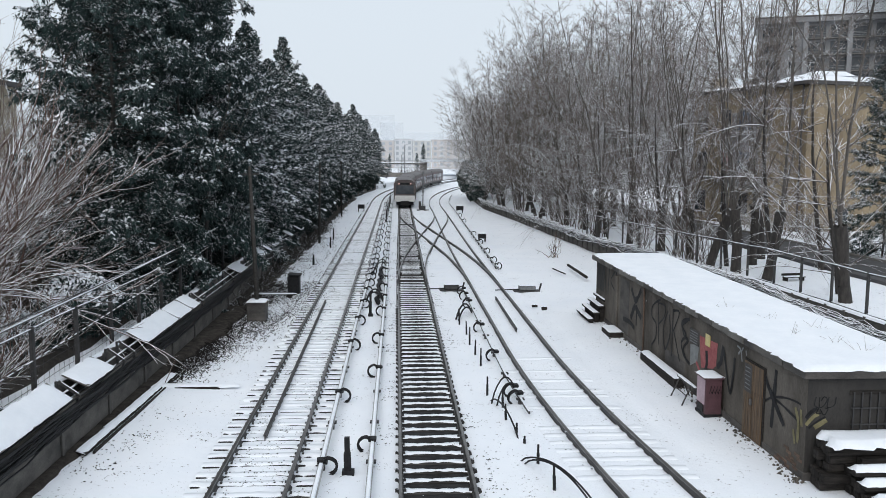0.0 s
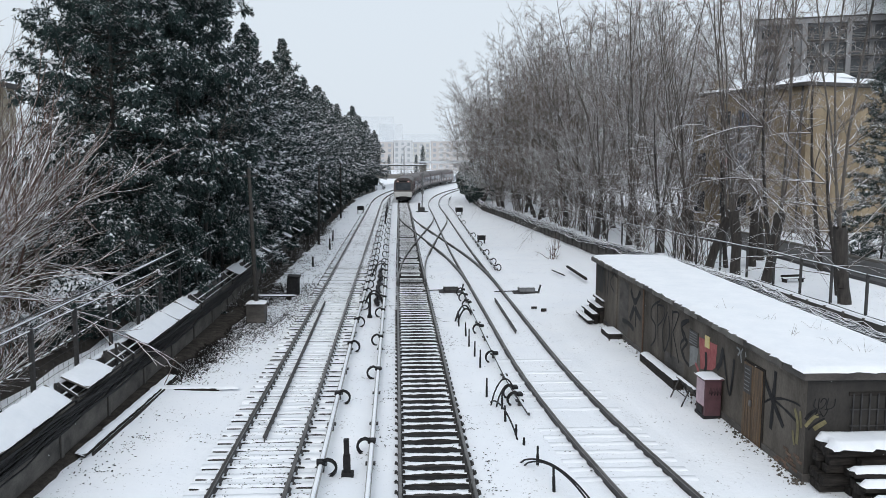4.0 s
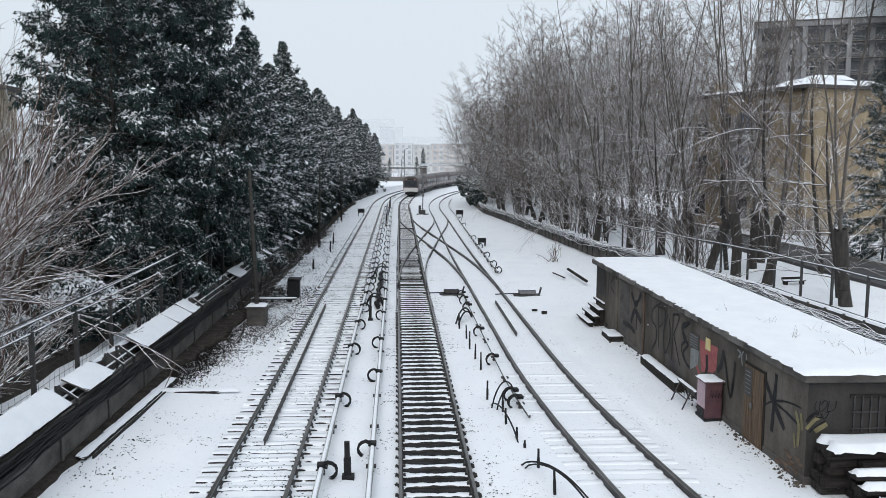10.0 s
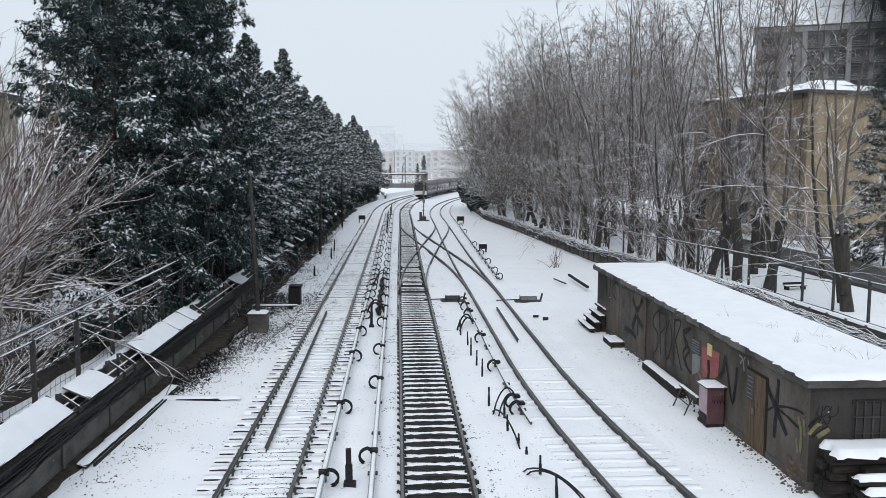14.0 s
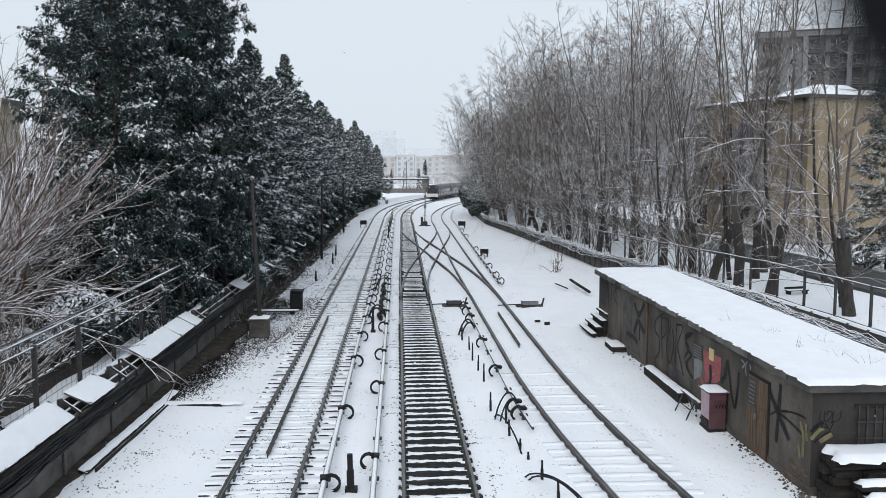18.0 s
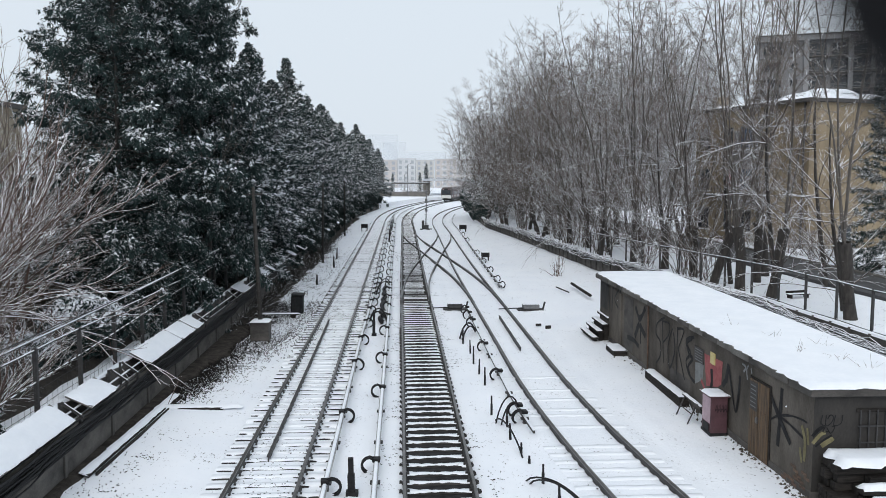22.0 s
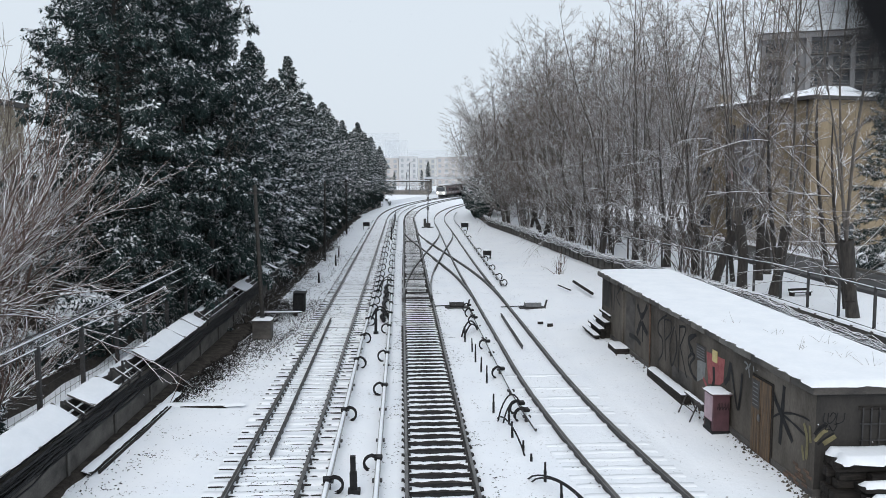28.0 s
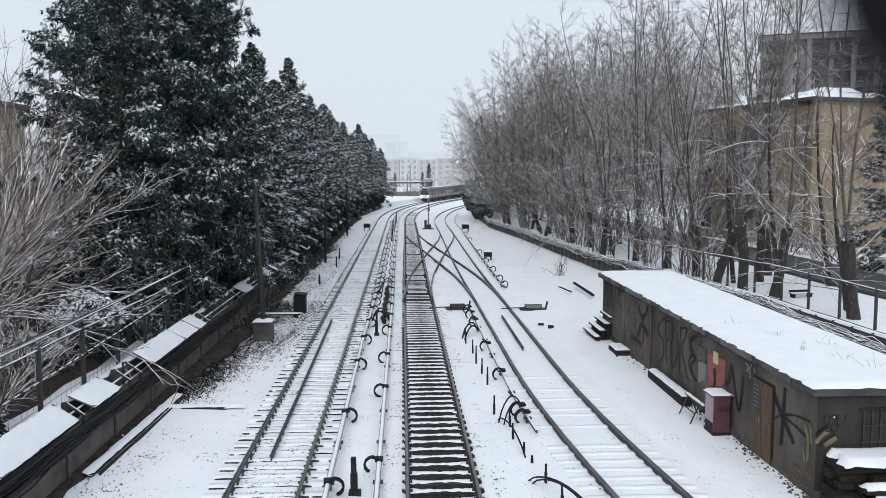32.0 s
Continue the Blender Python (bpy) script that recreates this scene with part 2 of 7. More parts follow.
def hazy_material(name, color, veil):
    """A far tower in falling snow, its haze put in by letting light behind through."""
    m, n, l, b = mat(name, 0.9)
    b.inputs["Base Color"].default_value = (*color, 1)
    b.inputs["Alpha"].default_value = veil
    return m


GLASS = glass_material()
# Far panes are lightened in colour for the same haze.
FAR_GLASS = grainy("haze_paled_window_glass", (0.40, 0.43, 0.47), (0.50, 0.53, 0.57), 0.2, 2, 0.3, relief=0)
HEADLIGHT = glow_material("lit_headlamp", (1.0, 0.95, 0.85), 8.0)
TAIL_LIGHT = glow_material("lit_tail_lamp", (0.8, 0.45, 0.4), 0.3)
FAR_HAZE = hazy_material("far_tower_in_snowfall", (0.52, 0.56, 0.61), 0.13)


# Apartment materials let half the sky through, in place of haze.
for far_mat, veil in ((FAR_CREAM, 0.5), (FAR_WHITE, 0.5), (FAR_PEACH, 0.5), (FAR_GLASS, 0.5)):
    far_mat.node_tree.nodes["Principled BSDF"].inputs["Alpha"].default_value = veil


# ---- mesh helpers ----
def part(name, bm, material, parent=None, label="", loc=None):
    me = bpy.data.meshes.new(name)
    bm.to_mesh(me)
    bm.free()
    me.materials.append(material)
    ob = new(name, me)
    if parent is not None:
        ob.parent = parent
    if loc is not None:
        ob.location = loc
    if label:
        ob["label"] = label
    return ob


def np_part(name, verts, faces, material, parent=None, label="", smooth=False):
    """Links a mesh from arrays; faces all have the same number of corners."""
    verts, faces = np.asarray(verts, np.float32), np.asarray(faces, np.int32)
    me = bpy.data.meshes.new(name)
    k = faces.shape[1]
    me.vertices.add(len(verts))
    me.vertices.foreach_set("co", verts.ravel())
    me.loops.add(faces.size)
    me.loops.foreach_set("vertex_index", faces.ravel())
    me.polygons.add(len(faces))
    me.polygons.foreach_set("loop_start", np.arange(len(faces), dtype=np.int32) * k)
    me.polygons.foreach_set("loop_total", np.full(len(faces), k, np.int32))
    if smooth:
        me.polygons.foreach_set("use_smooth", np.ones(len(faces), bool))
    me.update(calc_edges=True)
    me.materials.append(material)
    ob = new(name, me)
    if parent is not None:
        ob.parent = parent
    if label:
        ob["label"] = label
    return ob


def thing(name, loc, label, category, group="", kind="", rz=0.0):
    e = new(name)
    e.matrix_basis = pose(*loc, 0, 0, rz)
    e.empty_display_size = 0.2
    return tagged(e, label, category, group, kind)


def box(bm, x0, x1, y0, y1, z0, z1, bevel=0.0):
    vs = [bm.verts.new(p) for p in ((x0, y0, z0), (x1, y0, z0), (x1, y1, z0), (x0, y1, z0), (x0, y0, z1), (x1, y0, z1), (x1, y1, z1), (x0, y1, z1))]
    fs = [bm.faces.new([vs[i] for i in q]) for q in ((3, 2, 1, 0), (4, 5, 6, 7), (0, 1, 5, 4), (1, 2, 6, 5), (2, 3, 7, 6), (3, 0, 4, 7))]
    if bevel:
        es = list({e for f in fs for e in f.edges})
        bmesh.ops.bevel(bm, geom=es, offset=bevel, segments=1, affect="EDGES")
    return bm


def boxed(x0, x1, y0, y1, z0, z1, bevel=0.0):
    return box(bmesh.new(), x0, x1, y0, y1, z0, z1, bevel)


def turned(bm, m):
    bmesh.ops.transform(bm, matrix=m, verts=bm.verts)
    return bm


def tube(bm, pts, r, sides=8, r1=None):
    """A round bar along a line of points, closed at both ends."""
    pts = [Vector(p) for p in pts]
    rings = []
    for i, p in enumerate(pts):
        d = (pts[min(i + 1, len(pts) - 1)] - pts[max(i - 1, 0)]).normalized()
        a = d.orthogonal().normalized() if i == 0 else (ua - d * ua.dot(d)).normalized()
        ua = a
        b = d.cross(a)
        rr = r if r1 is None else r + (r1 - r) * i / max(1, len(pts) - 1)
        rings.append([bm.verts.new(p + (a * math.cos(t) + b * math.sin(t)) * rr) for t in (2 * math.pi * k / sides for k in range(sides))])
    for u, v in zip(rings, rings[1:]):
        for k in range(sides):
            f = bm.faces.new((u[k], u[(k + 1) % sides], v[(k + 1) % sides], v[k]))
            f.smooth = sides > 5
    bm.faces.new(rings[0][::-1])
    bm.faces.new(rings[-1])
    return bm


def sweep(bm, xs_of_y, ys, outline, z=0.0):
    """Draws an outline of (across, up) along a line x(y)."""
    rings = []
    for y in ys:
        x = xs_of_y(y)
        dx = (xs_of_y(y + 0.5) - xs_of_y(y - 0.5))
        q = math.hypot(1.0, dx)
        rings.append([bm.verts.new((x + a / q, y - a * dx / q, z + h)) for a, h in outline])
    k = len(outline)
    for u, v in zip(rings, rings[1:]):
        for i in range(k):
            bm.faces.new((u[i], u[(i + 1) % k], v[(i + 1) % k], v[i]))
    bm.faces.new(rings[0][::-1])
    bm.faces.new(rings[-1])
    bmesh.ops.recalc_face_normals(bm, faces=bm.faces)
    return bm


def prisms(p0, p1, r0, r1, sides=3):
    """Arrays of thin tapered bars from p0 to p1."""
    p0, p1 = np.asarray(p0, float), np.asarray(p1, float)
    r0, r1 = np.asarray(r0, float), np.asarray(r1, float)
    d = p1 - p0
    d /= np.maximum(np.linalg.norm(d, axis=1, keepdims=True), 1e-9)
    ref = np.where(np.abs(d[:, 2:3]) > 0.9, np.array([[1.0, 0, 0]]), np.array([[0, 0, 1.0]]))
    a = np.cross(d, ref)
    a /= np.linalg.norm(a, axis=1, keepdims=True)
    b = np.cross(d, a)
    n = len(p0)
    verts = np.zeros((n, 2 * sides, 3))
    for k in range(sides):
        t = 2 * math.pi * k / sides + math.pi / 2
        o = a * math.cos(t) + b * math.sin(t)
        verts[:, k] = p0 + o * r0[:, None]
        verts[:, sides + k] = p1 + o * r1[:, None]
    base = np.arange(n)[:, None] * 2 * sides
    faces = np.concatenate([base + np.array([[k, (k + 1) % sides, sides + (k + 1) % sides, sides + k]]) for k in range(sides)])
    return verts.reshape(-1, 3), faces


# ---- the plan: track centre lines, the two boundary walls ----
def left_track(y):
    return -2.97 + max(0.0, y - 120.0) ** 2 / 800.0


def middle_track(y):
    return 0.82 + 0.2 * min(1.0, max(0.0, (y - 50) / 50)) + max(0.0, y - 116.0) ** 2 / 800.0


def right_track(y):
    s = min(1.0, max(0.0, (y - 50.0) / 60.0))
    return 4.58 + 0.004 * max(0.0, 28.0 - y) ** 2 + 0.55 * s * s * (3 - 2 * s) + max(0.0, y - 106.0) ** 2 / 600.0


def ease(s):
    """0 to 1, curved at both ends and straight between."""
    k = 0.3
    if s < k:
        v = s * s / (2 * k)
    elif s > 1 - k:
        v = 1 - k - (1 - s) ** 2 / (2 * k)
    else:
        v = s - k / 2
    return v / (1 - k)


CROSS_A, CROSS_B = 42.0, 97.0


def crossover_out(y):
    s = min(1.0, max(0.0, (y - CROSS_A) / (CROSS_B - CROSS_A)))
    return middle_track(y) + (right_track(y) - middle_track(y)) * ease(s)


def crossover_back(y):
    s = min(1.0, max(0.0, (y - CROSS_A) / (CROSS_B - CROSS_A)))
    return right_track(y) + (middle_track(y) - right_track(y)) * ease(s)


def along(pts, y):
    for (x0, y0), (x1, y1) in zip(pts, pts[1:]):
        if y <= y1:
            return x0 + (x1 - x0) * (y - y0) / (y1 - y0)
    return pts[-1][0]


FENCE_LINE = [(16.6, -60), (16.3, 20), (16.0, 36), (13.3, 54), (11.7, 84), (10.6, 100), (11.2, 125), (17.5, 165), (30, 205), (60, 262)]
LEFT_LINE = [(-7.4, -60), (-7.45, 110), (-7.0, 132), (-4.4, 165), (3.5, 205), (30, 280)]


def right_wall_x(y):
    return along(FENCE_LINE, y)


def left_wall_x(y):
    return along(LEFT_LINE, y)


def frange(a, b, step):
    n = max(1, round((b - a) / step))
    return [a + (b - a) * i / n for i in range(n + 1)]


# ---- ground: one sheet of snow from the walls to the horizon ----
def build_ground():
    ys = frange(-60, 8, 6) + frange(9, 60, 0.75) + frange(62, 130, 2) + frange(135, 290, 6) + [340, 420, 560, 800, 1300, 2500]
    ts = [i / 110 for i in range(111)]
    verts, faces = [], []
    far_l, far_r = [-2500, -700, -250, -120, -60, -35, -22, -14], [7, 14, 22, 36, 70, 160, 400, 900, 2500]
    for y in ys:
        xl, xr = left_wall_x(min(y, 280)) - 0.3, right_wall_x(min(y, 260)) + 0.2
        row = [(x + xl + 7.7, 0.95 + 0.12 * noise.noise((x * 0.2, y * 0.2, 1))) for x in far_l] + [(xl - 0.6, 0.9), (xl - 0.05, 0.9)]
        for t in ts:
            x = xl + (xr - xl) * t
            h = 0.045 * noise.noise((x * 0.7, y * 0.35, 0)) + 0.02 * noise.noise((x * 2.2, y * 1.6, 5))
            edge = min(1.0, max(0.0, (t - 0.78) / 0.2)) if y > 34 else 0.0
            h += 0.35 * edge * edge
            near = min((abs(x - c(y)) for c in (left_track, middle_track, right_track)), default=9)
            if abs(x - right_track(y)) < 1.6:
                sunk = -0.02
            elif abs(x - left_track(y)) < 1.6:
                sunk = -0.024 if abs(x - left_track(y)) < 0.75 else -0.05
            else:
                sunk = -0.09 if abs(x - middle_track(y)) < 0.72 else -0.008
            if near < 1.5:
                h = sunk + 0.012 * noise.noise((x * 3.0, y * 2.5, 2))
            elif near < 2.0:
                h = h * (near - 1.5) * 2 - 0.075 * (2.0 - near) * 2
            if t == 0.0 or t == 1.0:
                h = 0.0
            row.append((x, h))
        row += [(xr + 0.05, 1.0), (xr + 0.6, 1.0)] + [(xr + x, 1.02 + 0.1 * noise.noise((x * 0.2, y * 0.2, 3))) for x in far_r]
        verts.append([(x, y, h) for x, h in row])
    n = len(verts[0])
    flat = [p for r in verts for p in r]
    for j in range(len(ys) - 1):
        for i in range(n - 1):
            a = j * n + i
            faces.append((a, a + 1, a + n + 1, a + n))
    g = np_part("ground", flat, faces, SNOW_GROUND, smooth=True)
    tagged(g, "thin white snow cover with stones showing through", "ground", kind="structure")
    return g


ground = build_ground()


# ---- tracks ----
RAIL_FOOT = [(-0.06, -0.06), (0.06, -0.06), (0.06, -0.035), (0.014, 0.0), (0.012, 0.115), (-0.012, 0.115), (-0.014, 0.0), (-0.06, -0.035)]
RAIL_HEAD = [(-0.035, 0.11), (0.035, 0.11), (0.036, 0.142), (0.028, 0.152), (-0.028, 0.152), (-0.036, 0.142)]


def rail_pair(parent, centre, y0, y1, gauge=1.5, near_label="dark rusty rail with a worn head"):
    ys = frange(y0, min(y1, 110), 2.0) + (frange(112, y1, 2.5) if y1 > 112 else [])
    for side in (-0.5, 0.5):
        line = lambda y: centre(y) + side * gauge
        rail = part("rail", sweep(bmesh.new(), line, ys, RAIL_FOOT), RAIL, parent, near_label)
        part("rail_head", sweep(bmesh.new(), line, ys, RAIL_HEAD), RAIL_TOP, rail)


def build_track(name, centre, y0, y1, label):
    t = new(name)
    tagged(t, label, "railway track", kind="structure")
    rail_pair(t, centre, y0, y1)
    return t


left_line = build_track("track_left", left_track, 4, 262, "snow-covered railway track with dark rusty rails")
middle_line = build_track("track_middle", middle_track, 4, 262, "railway track with dark sleepers swept half clear of snow")
right_line = build_track("track_right", right_track, 4, 225, "snowed-in railway track with only its rails showing")
crossing = build_track("crossover_out", crossover_out, CROSS_A, CROSS_B, "crossover rails running from one track to the next in snow")
crossing_b = build_track("crossover_back", crossover_back, CROSS_A, CROSS_B, "crossover rails running back through the scissors crossing in snow")


# dark ballast that the trains have swept bare between the middle rails
bed = bmesh.new()
sweep(bed, middle_track, frange(4, 60, 1.5) + frange(62, 150, 3), [(-0.71, -0.14), (0.71, -0.14), (0.70, -0.042), (-0.70, -0.042)])
part("ballast_bed", bed, BALLAST, middle_line, "dark oily ballast with patches of snow")


def cap_mesh(name, half, inner, outer, rag, top, seed):
    """Uneven snow lying along a sleeper, wider towards the rails."""
    rnd = random.Random(seed)
    n = 16
    verts, faces = [], []
    for i in range(n + 1):
        x = -half + 2 * half * i / n
        hw = inner + (outer - inner) * (abs(x) / half) ** 2
        e = 0.4 if i in (0, n) else 1.0
        a, b = -hw + rnd.uniform(-rag, rag), hw + rnd.uniform(-rag, rag)
        t = top * e * rnd.uniform(0.7, 1.15)
        verts += [(x, a, -0.045), (x, a * 0.85, t * 0.6), (x, (a + b) / 2, t), (x, b * 0.85, t * 0.6), (x, b, -0.045)]
    for i in range(n):
        for k in range(4):
            q = i * 5 + k
            faces.append((q, q + 5, q + 6, q + 1))
    me = bpy.data.meshes.new(name)
    me.from_pydata(verts, [], faces)
    me.polygons.foreach_set("use_smooth", [True] * len(faces))
    me.materials.append(SNOW)
    return me


def shared(name, bm, material):
    me = bpy.data.meshes.new(name)
    bm.to_mesh(me)
    bm.free()
    me.materials.append(material)
    return me


def child(name, me, parent, m):
    ob = new(name, me)
    ob.parent = parent
    ob.matrix_basis = m
    return ob


SLEEPER_STEP = 0.542


def lay_sleepers():
    rnd = random.Random(3)
    timber = shared("sleeper", boxed(-1.28, 1.28, -0.12, 0.12, -0.2, -0.015, 0.012), SLEEPER)
    plate = bmesh.new()
    box(plate, -0.115, 0.115, -0.065, 0.065, -0.016, 0.004)
    for sx in (-0.085, 0.085):
        box(plate, sx - 0.022, sx + 0.022, -0.035, 0.035, 0.0, 0.04)
    plate = shared("rail_fastening", plate, RAIL)
    caps_mid = [cap_mesh("snow_cap", 0.69, 0.055, 0.14, 0.035, 0.006, 40 + i) for i in range(7)]
    caps_left = [cap_mesh("snow_cap", 1.3, 0.118, 0.135, 0.035, 0.012, 60 + i) for i in range(6)]
    for line, track, y0, y1, caps in ((middle_line, middle_track, 10.0, 150.0, caps_mid), (left_line, left_track, 10.0, 122.0, caps_left)):
        y = y0
        while y < y1:
            yy = y + rnd.uniform(-0.025, 0.025)
            d = math.degrees(math.atan2(track(y + 1) - track(y - 1), 2.0))
            sl = child("sleeper", timber, line, pose(track(yy), yy, rnd.uniform(-0.012, 0.0), 0, 0, -d + rnd.uniform(-0.8, 0.8)))
            if y < 118:
                for side in (-0.75, 0.75):
                    child("rail_fastening", plate, sl, pose(side, 0, 0))
            swept = caps is caps_mid and y > 43
            if not swept or rnd.random() < 0.93:
                cap = child("snow_cap", rnd.choice(caps), sl, pose(0, 0.02, 0, 0, 0, rnd.choice((0, 180))))
                if swept:
                    cap.scale = (rnd.uniform(0.75, 1.0), rnd.uniform(0.5, 0.85), 0.7)
                elif caps is caps_left and y > 40:
                    cap.scale = (rnd.uniform(0.85, 1.0), rnd.uniform(0.8, 1.25), 1.0)
            y += SLEEPER_STEP
    y = 10.0
    while y < 27.0:
        if rnd.random() < 0.6:
            sl = child("sleeper", timber, right_line, pose(right_track(y), y, -0.012, 0, 0, rnd.uniform(-1, 1)))
            child("snow_cap", rnd.choice(caps_left), sl, pose(0, 0.03, 0))
        y += SLEEPER_STEP


lay_sleepers()


# ---- boundary walls ----
def wall_run(name, line, ys, x_in, x_out, z0, z1, material, label):
    bm = bmesh.new()
    sweep(bm, line, ys, [(x_in, z0), (x_out, z0), (x_out, z1), (x_in, z1)])
    return tagged(part(name, bm, material), label, "wall", kind="structure")


left_wall = wall_run("wall_left", left_wall_x, frange(-20, 110, 5) + frange(114, 166, 4), -0.28, 0.0, -0.3, 1.0, WALL_CONCRETE, "low damp dark concrete retaining wall beside the tracks")
right_wall = wall_run("wall_right", right_wall_x, frange(-20, 54, 2) + frange(56, 210, 4), 0.0, 0.16, -0.3, 1.28, WALL_CONCRETE, "low dark concrete panel wall hung with snowy cables")


# ---- trees ----
def limb_path(rnd, start, heading, length, steps, droop, wander=0.12):
    pts = [np.array(start, float)]
    d = np.array(heading, float)
    d /= np.linalg.norm(d)
    for _ in range(steps):
        d = d + np.array([rnd.gauss(0, wander), rnd.gauss(0, wander), rnd.gauss(0, wander) - droop])
        d /= np.linalg.norm(d)
        pts.append(pts[-1] + d * length / steps)
    return pts


class Bars:
    def __init__(self):
        self.a, self.b, self.r, self.s = [], [], [], []

    def run(self, pts, r0, r1):
        n = len(pts) - 1
        for i in range(n):
            self.a.append(pts[i]), self.b.append(pts[i + 1])
            self.r.append(r0 + (r1 - r0) * i / n), self.s.append(r0 + (r1 - r0) * (i + 1) / n)

    def mesh(self, sides=3):
        return prisms(self.a, self.b, self.r, self.s, sides)


def bare_tree(seed, height, stems, spread, first, girth, rate=1.6, reach=0.15, twigs_per_m=4.0, fine=0.008, low=0.1, tips=2, rise=(0.25, 1.3), forks=(1, 1, 2), pollard=False, label=""):
    """A leafless street tree: a thick trunk, upright forking stems, rising limbs and a haze of fine twigs."""
    rnd = random.Random(seed)
    root = thing("bare_tree", (0, 0, 0), label, "tree", "bare trees along the wall")
    trunk, limbs, twigs = Bars(), Bars(), Bars()
    tp = limb_path(rnd, (0, 0, -0.25), (rnd.gauss(0, 0.06), rnd.gauss(0, 0.06), 1), first + 0.25, 7, 0, 0.06)
    trunk.run(tp[:3], girth * 1.18, girth)
    trunk.run(tp[2:], girth, girth * (1.12 if pollard else 0.8))
    if pollard:
        for _ in range(7):
            a = rnd.random() * 6.283
            foot = tp[-1] - np.array([0, 0, rnd.uniform(0.1, 0.5)])
            trunk.run([foot, foot + np.array([math.cos(a), math.sin(a), 0.7]) * girth * rnd.uniform(1.0, 1.6)], girth * 0.55, girth * 0.2)
    shafts = []
    for k in range(stems):
        ang = 2 * math.pi * (k + rnd.random() * 0.6) / stems
        lean = rnd.uniform(0.35, 1.0) * spread
        h = height * rnd.uniform(0.82, 1.0) - first
        p = limb_path(rnd, tp[-1] - np.array([0, 0, 0.15 + rnd.uniform(0, 0.5) * (k > 0)]), (math.cos(ang) * lean, math.sin(ang) * lean, 1), h * 1.03, 14, -0.035, 0.05)
        r = girth * rnd.uniform(0.2, 0.34)
        shafts.append((p, r, h))
        for _ in range(rnd.choice(forks)):
            f = rnd.randrange(3, 8)
            a2 = rnd.random() * 6.283
            d = p[f + 1] - p[f]
            d = d / np.linalg.norm(d) + np.array([math.cos(a2), math.sin(a2), 0]) * rnd.uniform(0.3, 0.55)
            left = h * (1 - f / 14) * rnd.uniform(0.75, 1.0)
            shafts.append((limb_path(rnd, p[f], d, left, 14, -0.05, 0.05), r * (1 - f / 15) * 0.8, left))
    for p, r, h in shafts:
        limbs.run(p, r, fine * 1.5)
        n = int(h * rate)
        for i in range(n):
            u = low + (1 - low) * (i + rnd.random()) / n
            k = min(int(u * 14), 13)
            q = p[k] + (p[k + 1] - p[k]) * (u * 14 - k)
            a2 = rnd.random() * 2 * math.pi
            ln = (1 - u * 0.7) * height * reach * rnd.uniform(0.35, 1.15) + 0.35
            bp = limb_path(rnd, q, (math.cos(a2), math.sin(a2), rnd.uniform(*rise)), ln, 6, -0.03, 0.1)
            limbs.run(bp, max(fine * 1.4, r * (1 - u) * 0.28 + 0.004), fine)
            m = int(ln * twigs_per_m) + 2
            for j in range(m):
                w = 0.15 + 0.85 * (j + rnd.random()) / m
                kk = min(int(w * 6), 5)
                tq = bp[kk] + (bp[kk + 1] - bp[kk]) * (w * 6 - kk)
                dd = bp[kk + 1] - bp[kk]
                dd = dd / np.linalg.norm(dd) + np.array([rnd.gauss(0, 0.65), rnd.gauss(0, 0.65), rnd.gauss(0.15, 0.45)])
                tl = rnd.uniform(0.25, 0.8) * (0.45 + 0.25 * ln)
                tw = limb_path(rnd, tq, dd, tl, 3, -0.02, 0.2)
                twigs.run(tw, fine, fine * 0.6)
                for _ in range(tips):
                    d3 = (tw[2] - tw[1]) / (tl / 3) + np.array([rnd.gauss(0, 0.45), rnd.gauss(0, 0.45), rnd.gauss(0.1, 0.35)])
                    t3 = limb_path(rnd, tw[rnd.choice((1, 2))], d3, tl * rnd.uniform(0.3, 0.6), 2, 0, 0.2)
                    twigs.run(t3, fine * 0.75, fine * 0.5)
    v, f = trunk.mesh(9)
    np_part("trunk", v, f, BARK, root, smooth=True)
    v, f = limbs.mesh(5)
    np_part("limb_wood", v, f, STEM, root)
    v, f = twigs.mesh(3)
    np_part("crown", v, f, TWIG, root)
    return root


